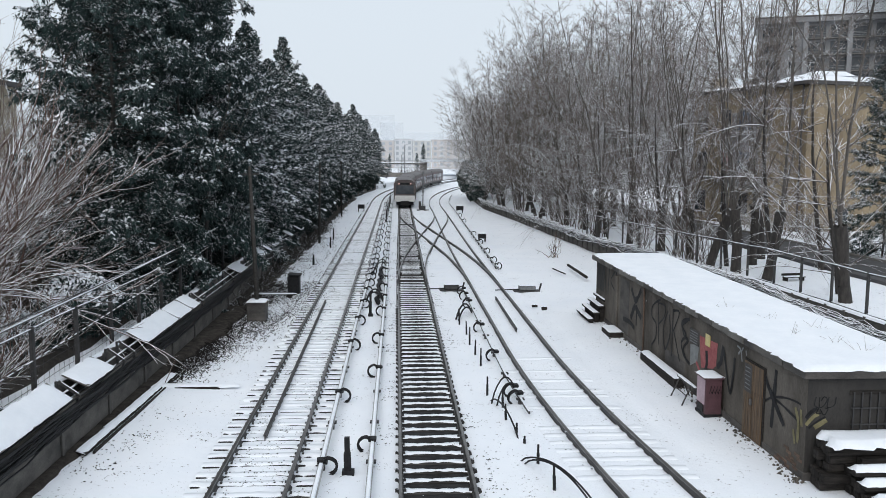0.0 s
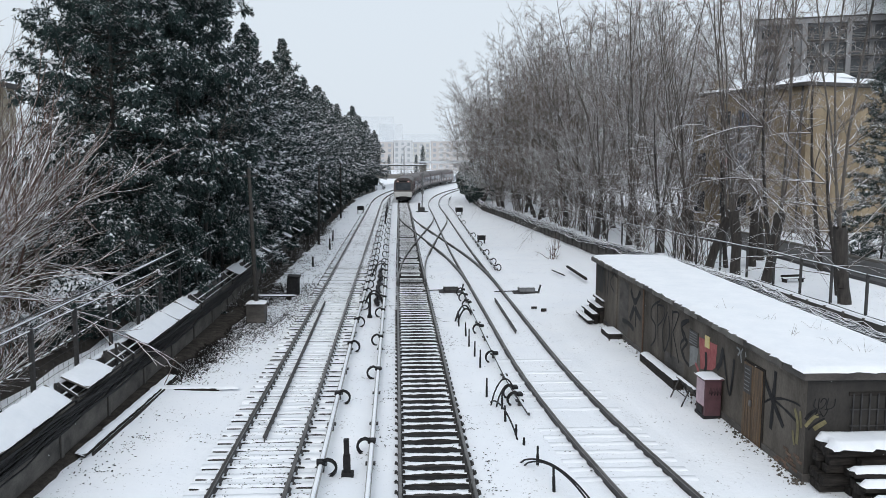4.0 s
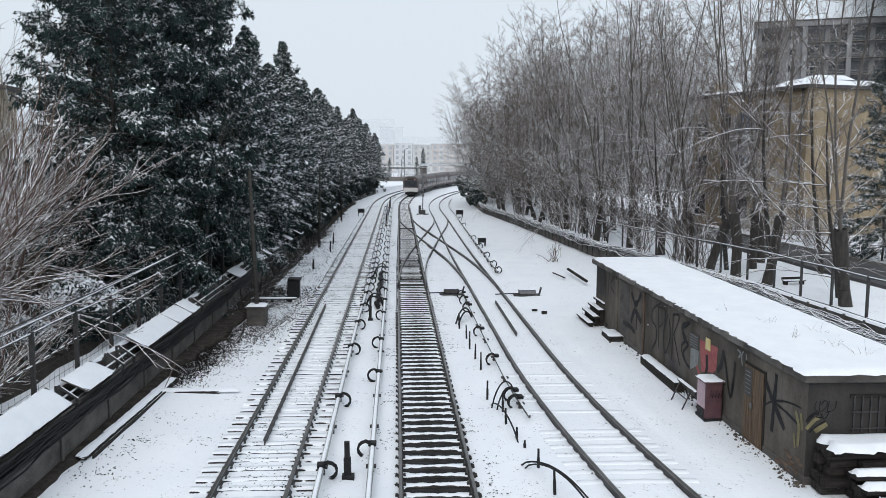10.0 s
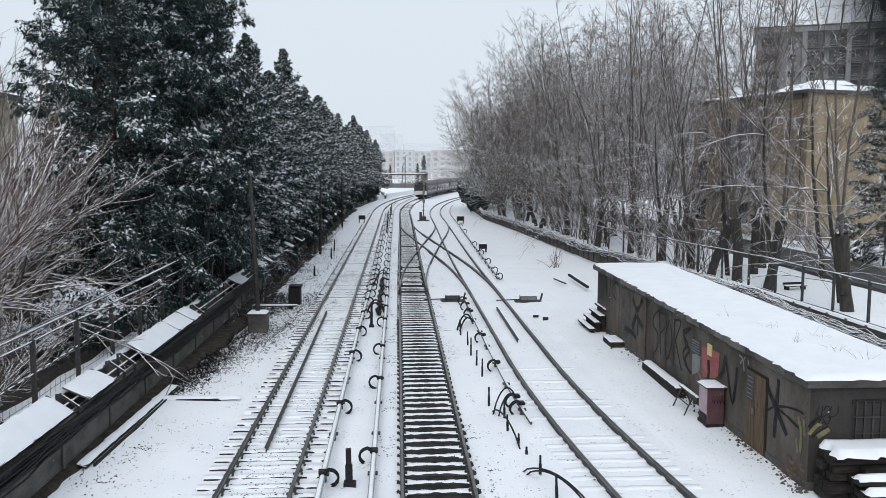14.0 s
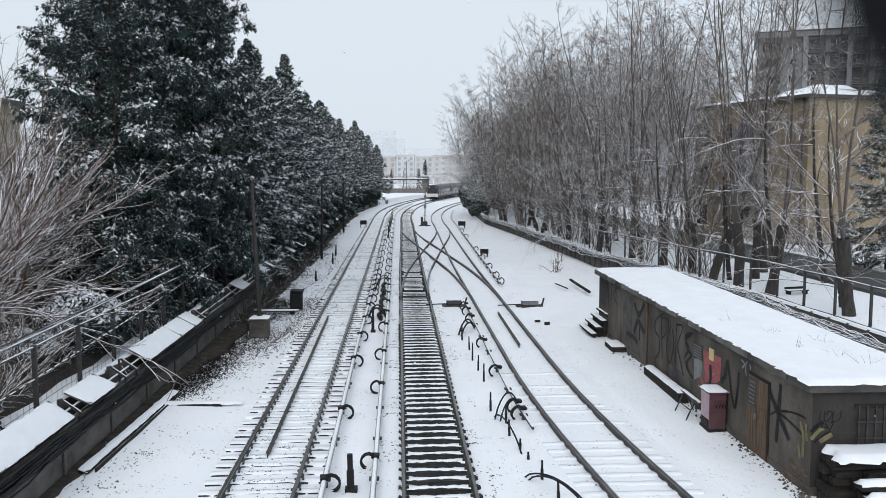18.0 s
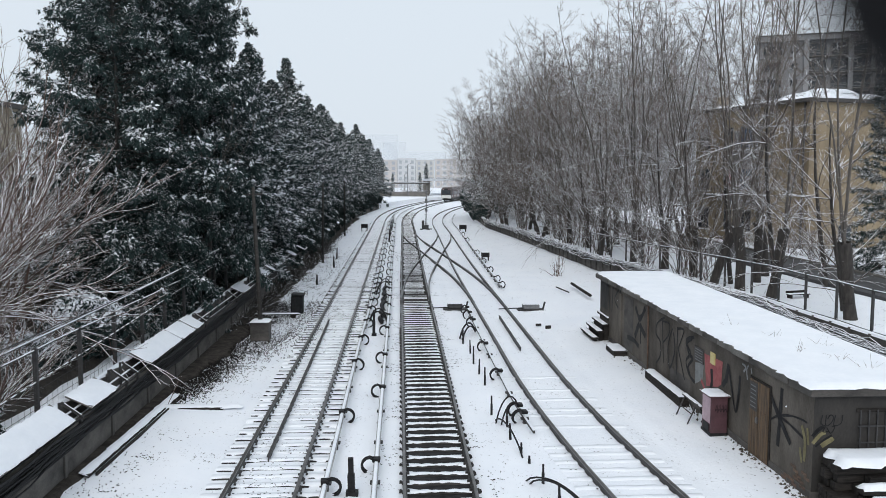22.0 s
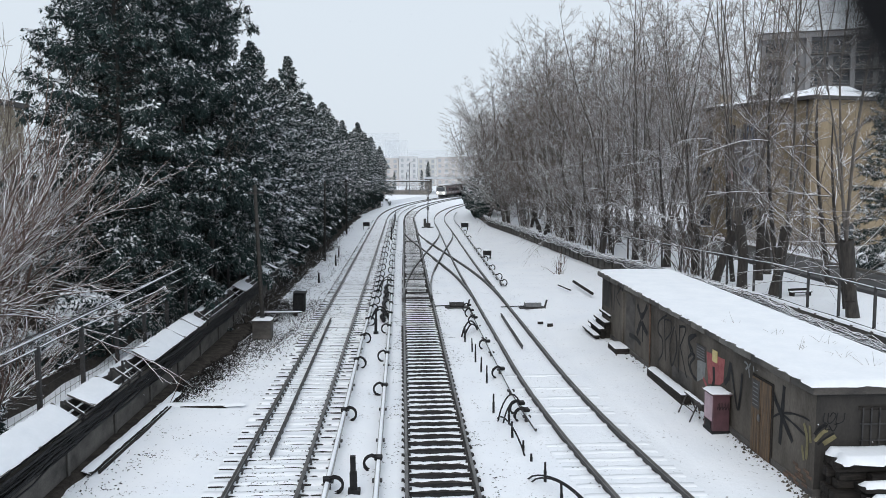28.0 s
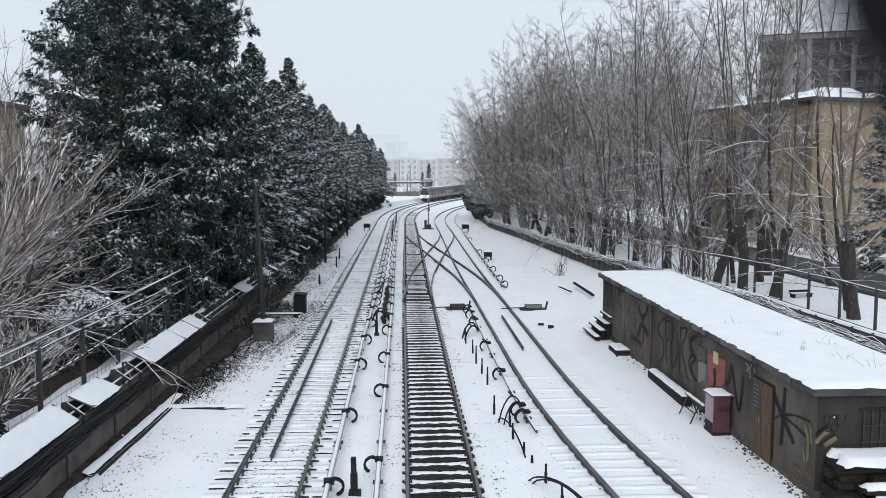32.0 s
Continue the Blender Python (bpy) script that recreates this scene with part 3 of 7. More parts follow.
def conifer(seed, height, radius, per_metre, blades, leaf, cover, taper=0.8, tufts_per_m=1.6, cap=0.06, plume=0.3, burst=9, needles=NEEDLE):
    """A tall dark evergreen: drooping boughs, upturned near the top, hung with sprays, long caps of snow lying along them."""
    rnd = random.Random(seed)
    rs = np.random.RandomState(seed)
    root = thing("evergreen_tree", (0, 0, 0), "tall dark evergreen tree with snow lying on its drooping sprays", "tree", "row of evergreens behind the wall")
    trunk, limbs = Bars(), Bars()
    tp = [np.array((0.05 * rnd.gauss(0, 1), 0.05 * rnd.gauss(0, 1), -0.3 + (height + 0.1) * i / 10)) for i in range(11)]
    trunk.run(tp, 0.1, 0.015)
    sprays, outer = [], []
    n = int(height * per_metre)
    for i in range(n):
        u = (i + rnd.random()) / n
        z = height * (0.04 + 0.95 * u)
        a = rnd.random() * 2 * math.pi
        lump = 0.84 + 0.45 * noise.noise((seed * 3.1 + math.cos(a) * 0.8, math.sin(a) * 0.8, z * 0.42)) + rnd.uniform(-0.22, 0.16)
        ln = max(0.12, radius * min((1 - u) ** taper, (1 - u) * 3.2 + 0.02) * lump * (0.8 + 0.2 * min(1, u * 6)))
        p = limb_path(rnd, (0, 0, z - 0.15 * ln), (math.cos(a), math.sin(a), 0.1 + 0.65 * u), ln, 6, 0.13 - 0.19 * u, 0.06)
        limbs.run(p, 0.025, 0.008)
        for _ in range(2):
            b2 = rnd.random() * 6.283
            foot = np.array((0.08 * math.cos(b2), 0.08 * math.sin(b2), z + rnd.uniform(-0.3, 0.3)))
            sprays.append(limb_path(rnd, foot, (math.cos(b2), math.sin(b2), rnd.uniform(-0.8, 0.3)), rnd.uniform(0.25, 0.6) * min(1.0, ln + 0.2), 3, 0.1, 0.1))
            outer.append(0.0)
        # tufts along the bough, larger towards its tip, each a burst of short sprays
        m = int(2 + ln * tufts_per_m)
        for j in range(m):
            w = min(0.99, 0.25 + 0.75 * (j + rnd.random()) / m) if j else 0.97
            k = int(w * 6)
            q = p[k] + (p[k + 1] - p[k]) * (w * 6 - k)
            d = (p[k + 1] - p[k]) / np.linalg.norm(p[k + 1] - p[k])
            turn = rnd.uniform(-0.9, 0.9)
            d = np.array((d[0] * math.cos(turn) - d[1] * math.sin(turn), d[0] * math.sin(turn) + d[1] * math.cos(turn), d[2] + 0.1))
            q = q + d * rnd.uniform(0.0, 0.35) * min(1.0, ln * 0.5)
            big = plume * rnd.uniform(0.75, 1.25) * min(1.0, 0.18 + ln * 0.6)
            load = rnd.random()
            for _ in range(burst):
                e = d * 0.75 + np.array((rnd.gauss(0, 0.5), rnd.gauss(0, 0.5), rnd.gauss(-0.12, 0.45)))
                e = e / np.linalg.norm(e)
                sprays.append(limb_path(rnd, q, e, big * rnd.uniform(0.6, 1.3), 3, 0.16 - 0.2 * u, 0.12))
                outer.append(w * load if e[2] > -0.35 else 0.0)
    sp, outer = np.array(sprays), np.array(outer)
    count = len(sp)
    seg = np.diff(sp, axis=1)
    unit = seg / np.linalg.norm(seg, axis=2, keepdims=True)
    quads = []
    for b in range(blades):
        k = rs.randint(0, 3, count)
        idx = np.arange(count)
        start = sp[idx, k] + seg[idx, k] * rs.rand(count, 1) + rs.normal(0, 0.02, (count, 3))
        d = unit[idx, k] * 0.75 + rs.normal(0, 0.5, (count, 3)) + np.array([0, 0, -0.12])
        d /= np.linalg.norm(d, axis=1, keepdims=True)
        side = np.cross(d, rs.normal(0, 1, d.shape) * 0.6 + np.array([0, 0, 1.0]))
        side /= np.linalg.norm(side, axis=1, keepdims=True)
        ln = leaf * rs.uniform(0.5, 1.5, (count, 1))
        wd = ln * rs.uniform(0.15, 0.28, (count, 1))
        quads.append(np.stack([start, start + d * ln * 0.5 + side * wd, start + d * ln + np.array([0, 0, -0.03]), start + d * ln * 0.5 - side * wd], 1))
    quads = np.concatenate(quads).reshape(-1, 3)
    # snow along the tops of the sprays, in drifts
    drifts = np.array([noise.noise((q[0] * 0.6 + seed, q[1] * 0.6, q[2] * 0.5)) for q in sp[:, 1]])
    share = cover * (0.02 + outer ** 1.5) * np.clip((sp[:, 1, 2] / height - 0.12) / 0.28, 0.04, 1) * np.clip(0.6 + 2.4 * drifts, 0.08, 1.6)
    run = sp[rs.rand(count) < share]
    k = len(run)
    first = rs.uniform(0.0, 0.4, (k, 1))
    at = 3 * (first + rs.uniform(0.35, 0.6, (k, 1)) * np.array([[0, 0.33, 0.67, 1.0]]))
    low = np.clip(at.astype(int), 0, 2)
    one = np.arange(k)[:, None]
    lie = run[one, low] + (run[one, low + 1] - run[one, low]) * (at - low)[:, :, None]
    side = np.cross(np.diff(lie, axis=1, append=2 * lie[:, -1:] - lie[:, -2:-1]), np.array([0, 0, 1.0]))
    side /= np.maximum(np.linalg.norm(side, axis=2, keepdims=True), 1e-6)
    half = rs.uniform(0.4, 1.0, (k, 4, 1)) * np.array([0.6, 1.0, 0.95, 0.4])[None, :, None] * cap
    ridge = rs.uniform(0.6, 1.3, (k, 4, 1)) * np.array([0.4, 1, 1, 0.3])[None, :, None] * cap * 0.8
    up = np.array([0, 0, 1.0])
    rows = np.stack([lie + side * half + up * 0.01, lie + up * (0.02 + ridge) + rs.normal(0, 0.01, lie.shape), lie - side * half + up * 0.01], 2)
    base = np.arange(k)[:, None] * 12
    faces = np.concatenate([base + np.array([[3 * i + j, 3 * i + j + 1, 3 * i + j + 4, 3 * i + j + 3]]) for i in range(3) for j in range(2)])
    v, f = trunk.mesh(7)
    np_part("trunk", v, f, BARK, root, smooth=True)
    v, f = limbs.mesh(3)
    np_part("limb_wood", v, f, BARK, root)
    np_part("crown", quads, np.arange(len(quads)).reshape(-1, 4), needles, root)
    np_part("snow_cover", rows.reshape(-1, 3), faces, SNOW, root, "fresh snow on the sprays", smooth=True)
    return root


def plant_evergreens():
    rnd = random.Random(11)
    near = [conifer(21, 20.0, 4.0, 14.5, 15, 0.105, 5.0, 0.45, 1.7, 0.062, 0.36, 9), conifer(22, 20.0, 3.7, 14.5, 15, 0.105, 5.0, 0.5, 1.7, 0.062, 0.36, 9)]
    # The far kinds carry extra snow, partly in place of haze.
    far = [conifer(23, 15.0, 3.5, 12.0, 13, 0.165, 8.0, 0.6, 1.3, 0.12, 0.5, 8, NEEDLE_SNOW_HAZE), conifer(24, 15.0, 3.3, 12.0, 13, 0.165, 8.0, 0.68, 1.3, 0.12, 0.5, 8, NEEDLE_SNOW_HAZE), conifer(25, 15.0, 3.6, 12.0, 13, 0.165, 8.0, 0.56, 1.3, 0.12, 0.5, 8, NEEDLE_SNOW_HAZE)]
    # distance along the wall, how far behind it, height
    row = [(31.2, 3.0, 22), (33.8, 2.8, 24), (38.2, 2.5, 25), (41.8, 2.4, 24), (46.0, 2.4, 11.5), (50.5, 2.3, 11.8), (55.0, 2.3, 14.4), (59.5, 2.4, 12.0), (63.5, 2.2, 13.0), (67.5, 2.6, 12.4),
           (72.0, 2.3, 15.8), (77.0, 2.2, 12.4), (82.0, 2.5, 13.8), (87.0, 2.2, 14.0), (92.5, 2.4, 13.2), (98.0, 2.2, 12.6), (104.0, 2.4, 14.6), (110.0, 2.2, 12.8), (117.0, 2.4, 13.8),
           (124.0, 2.2, 12.2), (132.0, 2.4, 14.2), (140.0, 2.2, 12.8), (150.0, 2.4, 15.0), (160.0, 2.2, 13.6), (168.0, 2.4, 13.2), (175.0, 2.2, 11.5),
           (40.0, 6.0, 23), (41.0, 7.2, 13.5), (44.5, 6.4, 20), (50.0, 6.2, 13), (57.0, 6.4, 13), (64.0, 6.2, 12.5), (72.0, 6.6, 13)]
    used = set()
    for y, back, high in row:
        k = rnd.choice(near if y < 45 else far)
        m = pose(left_wall_x(y) - back, y, 0.9, 0, 0, rnd.uniform(0, 360))
        if k in used:
            k = copy_thing(k, m)
        else:
            used.add(k)
            k.matrix_basis = m
        wide = rnd.uniform(0.92, 1.08)
        k.scale = (wide, wide, high / (20.0 if y < 45 else 15.0))


plant_evergreens()


def plant_bare_trees():
    rnd = random.Random(5)
    text = "tall leafless tree with snow-dusted brown twigs"
    tall = [bare_tree(31, 20, 3, 0.2, 3.0, 0.24, 2.0, 0.12, 3.6, 0.0075, 0.03, forks=(0, 1, 1), pollard=True, label=text), bare_tree(32, 21, 3, 0.17, 3.2, 0.23, 2.0, 0.12, 3.6, 0.0075, 0.03, forks=(0, 1), pollard=True, label=text), bare_tree(37, 20, 4, 0.24, 2.8, 0.23, 2.0, 0.12, 3.6, 0.0075, 0.03, forks=(0, 0, 1), pollard=True, label=text)]
    mid = [bare_tree(33, 20, 3, 0.4, 2.6, 0.2, 2.3, 0.19, 4.6, 0.0065, 0.02, 3, (0.0, 1.1), (0, 1), label=text), bare_tree(34, 20, 4, 0.36, 3.0, 0.2, 2.0, 0.18, 4.6, 0.0065, 0.02, 3, (0.0, 1.1), (0, 1), label=text)]
    far = [bare_tree(35, 20, 3, 0.36, 2.4, 0.17, 2.3, 0.2, 4.2, 0.008, 0.02, 3, (0.0, 1.1), (0, 1), label=text), bare_tree(36, 20, 4, 0.4, 2.0, 0.17, 2.0, 0.19, 4.2, 0.008, 0.02, 3, (0.0, 1.1), (0, 1), label=text)]
    spots = [(18.0, 31.5), (17.3, 37.2), (17.0, 39.9), (16.3, 41.7), (20.8, 45.5), (19.2, 43.0), (19.8, 60.5), (21.8, 66.5), (24.6, 75.0), (27.2, 83.0), (21.6, 61.5), (25.0, 70.5), (28.6, 80.0), (31.6, 90.0)]
    y = 45.5
    while y < 185:
        spots.append((right_wall_x(y) + rnd.uniform(1.2, 2.6), y))
        y += rnd.uniform(3.0, 4.4) if y < 110 else rnd.uniform(4.0, 5.5)
    y = 56.0
    while y < 150:
        x = right_wall_x(y) + rnd.uniform(4.0, 8.0)
        if x < 0.3 * y:
            spots.append((x, y))
        y += rnd.uniform(2.5, 3.8)
    y = 66.0
    while y < 140:
        x = right_wall_x(y) + rnd.uniform(9.0, 14.0)
        if x < 0.31 * y:
            spots.append((x, y))
        y += rnd.uniform(3.2, 4.8)
    used = set()
    for x, y in spots:
        kind = rnd.choice(tall if x > 0.335 * y and y < 60 else mid if y < 72 else far)
        m = pose(right_wall_x(y) + 0.5 if 104 < y < 140 and x < right_wall_x(y) + 3 else x, y, 1.0, rnd.uniform(-3, 3), rnd.uniform(-3, 3), rnd.uniform(0, 360))
        if kind in used:
            kind = copy_thing(kind, m)
        else:
            used.add(kind)
            kind.matrix_basis = m
        high = rnd.uniform(0.92, 1.06) * (1.0 if y < 104 else 0.84)
        wide = rnd.uniform(0.9, 1.1) * (1.25 if y > 104 else 1.0)
        kind.scale = (wide, wide, high)
    for i, kind in enumerate(k for k in tall + mid + far if k not in used):
        kind.matrix_basis = pose(19.6 + 0.9 * i, 66.0 + 4.5 * i, 1.0, 0, 0, 40 * i)


plant_bare_trees()
slim = bare_tree(61, 9.5, 4, 0.55, 4.6, 0.085, 1.6, 0.2, 2.6, 0.009, 0.0, forks=(0, 1), label="slight leafless tree in front of the evergreens")
slim.matrix_basis = pose(-8.55, 37.0, 0.9, 0, 2)


def spreading_shrub(seed, stems, toward, wide=42):
    """A many-stemmed leafless thicket whose long boughs fan out to one side, each with forward-pointing side shoots."""
    rnd = random.Random(seed)
    root = thing("bare_shrub", (0, 0, 0), "snow-laden leafless shrub with long arching shoots", "shrub", "shrubs behind the left wall")
    shoots, twigs = Bars(), Bars()
    for _ in range(stems):
        a = math.radians(toward + rnd.gauss(0, wide))
        foot = limb_path(rnd, (rnd.gauss(0, 0.35), rnd.gauss(0, 0.35), -0.15), (math.cos(a) * 0.35, math.sin(a) * 0.35, 1), rnd.uniform(1.6, 3.6), 4, 0.0, 0.08)
        shoots.run(foot, 0.05, 0.032)
        ln = rnd.uniform(3.6, 6.2)
        p = limb_path(rnd, foot[-1], (math.cos(a), math.sin(a), rnd.uniform(0.05, 2.3)), ln, 14, rnd.uniform(-0.035, 0.045), 0.09)
        shoots.run(p, 0.032, 0.011)
        for i in range(9):
            w = 0.06 + 0.9 * (i + rnd.random()) / 9
            k = min(int(w * 14), 13)
            d = p[k + 1] - p[k]
            d = d / np.linalg.norm(d) + np.array([rnd.gauss(0, 0.4), rnd.gauss(0, 0.4), rnd.gauss(0.12, 0.3)])
            l2 = (1.15 - w * 0.7) * rnd.uniform(0.9, 2.6)
            q = limb_path(rnd, p[k], d, l2, 7, rnd.uniform(-0.05, 0.03), 0.09)
            shoots.run(q, 0.016, 0.008)
            for j in range(int(1 + l2 * 2.0)):
                b = rnd.randrange(1, 7)
                d = q[b + 1] - q[b] if b < 7 else q[7] - q[6]
                d = d / np.linalg.norm(d) + np.array([rnd.gauss(0, 0.45), rnd.gauss(0, 0.45), rnd.gauss(0.15, 0.35)])
                twigs.run(limb_path(rnd, q[b], d, rnd.uniform(0.25, 0.9), 4, -0.03, 0.13), 0.008, 0.0045)
    v, f = shoots.mesh(5)
    np_part("shoot_wood", v, f, TWIG_SNOWY, root)
    v, f = twigs.mesh(3)
    np_part("crown", v, f, TWIG_SNOWY, root)
    return root


def arching_shrub(seed, height, stems, reach, name, label, group, toward=None, twig=None, fine=0.009, clump=0.25):
    """A leafless thicket of long arching shoots from one foot."""
    rnd = random.Random(seed)
    root = thing(name, (0, 0, 0), label, "shrub", group)
    shoots, twigs = Bars(), Bars()
    for s in range(stems):
        a = rnd.uniform(0, 2 * math.pi) if toward is None else math.radians(toward + rnd.gauss(0, 55))
        out = rnd.uniform(0.25, 1.0) * reach
        ln = height * rnd.uniform(0.6, 1.15)
        foot = (rnd.gauss(0, clump), rnd.gauss(0, clump), -0.15)
        p = limb_path(rnd, foot, (math.cos(a) * out, math.sin(a) * out, 1.0), ln, 9, 0.03, 0.11)
        shoots.run(p, 0.026, fine * 1.2)
        for i in range(int(ln * 1.7)):
            w = 0.2 + 0.8 * rnd.random()
            k = min(int(w * 9), 8)
            q = p[k] + (p[k + 1] - p[k]) * (w * 9 - k)
            d = (p[k + 1] - p[k]) / np.linalg.norm(p[k + 1] - p[k]) + np.array([rnd.gauss(0, 0.5), rnd.gauss(0, 0.5), rnd.gauss(0.1, 0.35)])
            tl = rnd.uniform(0.4, 1.4) * (0.3 + 0.12 * height)
            t = limb_path(rnd, q, d, tl, 4, 0.03, 0.15)
            twigs.run(t, fine * 1.1, fine * 0.6)
            for _ in range(1):
                d3 = t[2] - t[1] + np.array([rnd.gauss(0, 0.12), rnd.gauss(0, 0.12), rnd.gauss(0.03, 0.1)])
                twigs.run(limb_path(rnd, t[rnd.choice((1, 2, 3))], d3, tl * 0.5, 2, 0, 0.2), fine * 0.8, fine * 0.5)
    v, f = shoots.mesh(4)
    np_part("shoot_wood", v, f, twig or TWIG_SNOWY, root)
    v, f = twigs.mesh(3)
    np_part("crown", v, f, twig or TWIG_SNOWY, root)
    return root


def plant_shrubs():
    rnd = random.Random(8)
    text, grp = "snow-laden leafless shrub with long arching shoots", "shrubs behind the left wall"
    c = arching_shrub(53, 10.0, 44, 0.55, "bare_shrub", text, grp, twig=TWIG)
    c.matrix_basis = pose(-15.6, 31.0, 0.92)
    for x, y in ((-16.6, 33.5), (-17.0, 29.0)):
        copy_thing(c, pose(x, y, 0.92, 0, 0, y * 50))
    kinds = [spreading_shrub(51, 17, -12), spreading_shrub(52, 17, 5), spreading_shrub(58, 16, -25)]
    spots = [(-13.0, 23.6, 0, 1.0), (-13.6, 26.2, 0, 1.05), (-12.4, 21.6, 0, 0.85), (-14.8, 28.6, 8, 1.05), (-13.8, 25.0, 35, 0.95)]
    for i, (x, y, r, sc) in enumerate(spots):
        m = pose(x, y, 0.92, 0, 0, r)
        k = kinds[i] if i < 3 else copy_thing(kinds[i % 3], m)
        k.matrix_basis = m
        k.scale = (sc, sc, sc)
    for x, y, sc in ((-10.1, 17.6, 0.3), (-11.1, 19.6, 0.42)):
        k = copy_thing(c, pose(x, y, 0.9, 0, 0, y * 71))
        k.scale = (sc, sc, sc)
    g = arching_shrub(57, 2.6, 30, 0.9, "low_shrub", "low tangled leafless shrub carrying fresh snow", "low shrubs behind the fence")
    low = [(-9.3, 15.5), (-9.5, 17.2), (-10.4, 16.4), (-9.4, 19.0), (-10.6, 18.6), (-9.6, 20.8), (-10.9, 21.2), (-9.7, 22.6), (-10.7, 23.6), (-9.9, 24.4), (-11.5, 22.4), (-11.8, 19.8)]
    for i, (x, y) in enumerate(low):
        m = pose(x - 0.6, y, 0.9, 0, 0, 73 * i)
        k = g if i == 0 else copy_thing(g, m)
        k.matrix_basis = m
        s = rnd.uniform(0.75, 1.1)
        k.scale = (s, s, s)
    text, grp = "low leafless shrub with snowy arching twigs by the wall", "shrubs along the right wall"
    d = arching_shrub(54, 5.0, 15, 0.75, "roadside_shrub", text, grp, twig=BOUGH)
    e = arching_shrub(55, 6.5, 15, 0.7, "roadside_shrub", text, grp, twig=BOUGH)
    y, i = 43.0, 0
    while y < 190:
        if 98 < y < 138:
            y = 138
        m = pose(right_wall_x(y) + rnd.uniform(1.2, 3.4), y, 1.0, 0, 0, rnd.uniform(0, 360))
        if i < 2:
            (d, e)[i].matrix_basis = m
        else:
            k = copy_thing((d, e)[rnd.randrange(2)], m)
            s = rnd.uniform(0.75, 1.25)
            k.scale = (s, s, s)
        i += 1
        y += rnd.uniform(1.8, 3.6)
    scrub = arching_shrub(59, 1.5, 26, 1.0, "scrub", "dark low twiggy scrub at the foot of the wall", "scrub along the left wall", twig=BARK, fine=0.012, clump=0.06)
    for i in range(26):
        y = 36.5 + i * 1.7
        m = pose(left_wall_x(y) + rnd.uniform(0.25, 1.0), y, -0.02, 0, 0, i * 77)
        k = scrub if i == 0 else copy_thing(scrub, m)
        k.matrix_basis = m
        sc = rnd.uniform(0.55, 0.95)
        k.scale = (sc, sc, sc * 0.8)
    f = arching_shrub(56, 1.6, 12, 0.8, "small_shrub", "small leafless bush standing alone in the snow", "")
    f.matrix_basis = pose(10.5, 54.0, 0.15)


plant_shrubs()


def bough_tree(seed, boughs):
    """A slight tree whose long low boughs reach out and carry lines of snow."""
    rnd = random.Random(seed)
    root = thing("arching_tree", (0, 0, 0), "leafless tree with long snow-lined boughs arching over the wall", "tree", "trees leaning over the wall")
    trunk = Bars()
    tp = limb_path(rnd, (0, 0, -0.2), (rnd.gauss(0, 0.08), rnd.gauss(0, 0.08), 1), 9.0, 8, 0, 0.05)
    trunk.run(tp, 0.13, 0.03)
    v, f = trunk.mesh(7)
    np_part("trunk", v, f, BARK, root, smooth=True)
    for i in range(boughs):
        wood = Bars()
        k = rnd.randrange(1, 7)
        a = math.radians(rnd.gauss(205, 85))
        ln = rnd.uniform(2.5, 7.5)
        p = limb_path(rnd, tp[k], (math.cos(a), math.sin(a), rnd.uniform(0.0, 1.5)), ln, 16, rnd.uniform(-0.015, 0.04), 0.06)
        wood.run(p, 0.032, 0.010)
        for _ in range(int(ln * 1.5)):
            m = rnd.randrange(3, 16)
            d = (p[m + 1] - p[m]) / np.linalg.norm(p[m + 1] - p[m]) + np.array([rnd.gauss(0, 0.6), rnd.gauss(0, 0.6), rnd.gauss(0.1, 0.4)])
            tl = rnd.uniform(0.5, 2.2)
            t = limb_path(rnd, p[m], d, tl, 8, 0.03, 0.06)
            wood.run(t, 0.011, 0.005)
            wood.run(limb_path(rnd, t[4], t[4] - t[3] + np.array([rnd.gauss(0, 0.1), rnd.gauss(0, 0.1), rnd.gauss(0, 0.07)]), tl * 0.55, 4, 0.02, 0.08), 0.008, 0.004)
        v, f = wood.mesh(4)
        np_part("bough", v, f, BOUGH, root)
    return root


def plant_bough_trees():
    rnd = random.Random(61)
    kinds = [bough_tree(81, 17), bough_tree(82, 15), bough_tree(83, 18)]
    spots = [(18.8, 33.5), (18.2, 38.4), (17.6, 42.5), (22.0, 41.0)] + [(right_wall_x(y) + rnd.uniform(1.6, 3.2), y) for y in (46, 49.5, 54, 58.5, 64, 71, 79, 89, 99)]
    for i, (x, y) in enumerate(spots):
        m = pose(x, y, 1.0, 0, 0, rnd.uniform(-40, 40))
        k = kinds[i] if i < 3 else copy_thing(kinds[rnd.randrange(3)], m)
        k.matrix_basis = m
        s = rnd.uniform(0.85, 1.15)
        k.scale = (s, s, s)


plant_bough_trees()


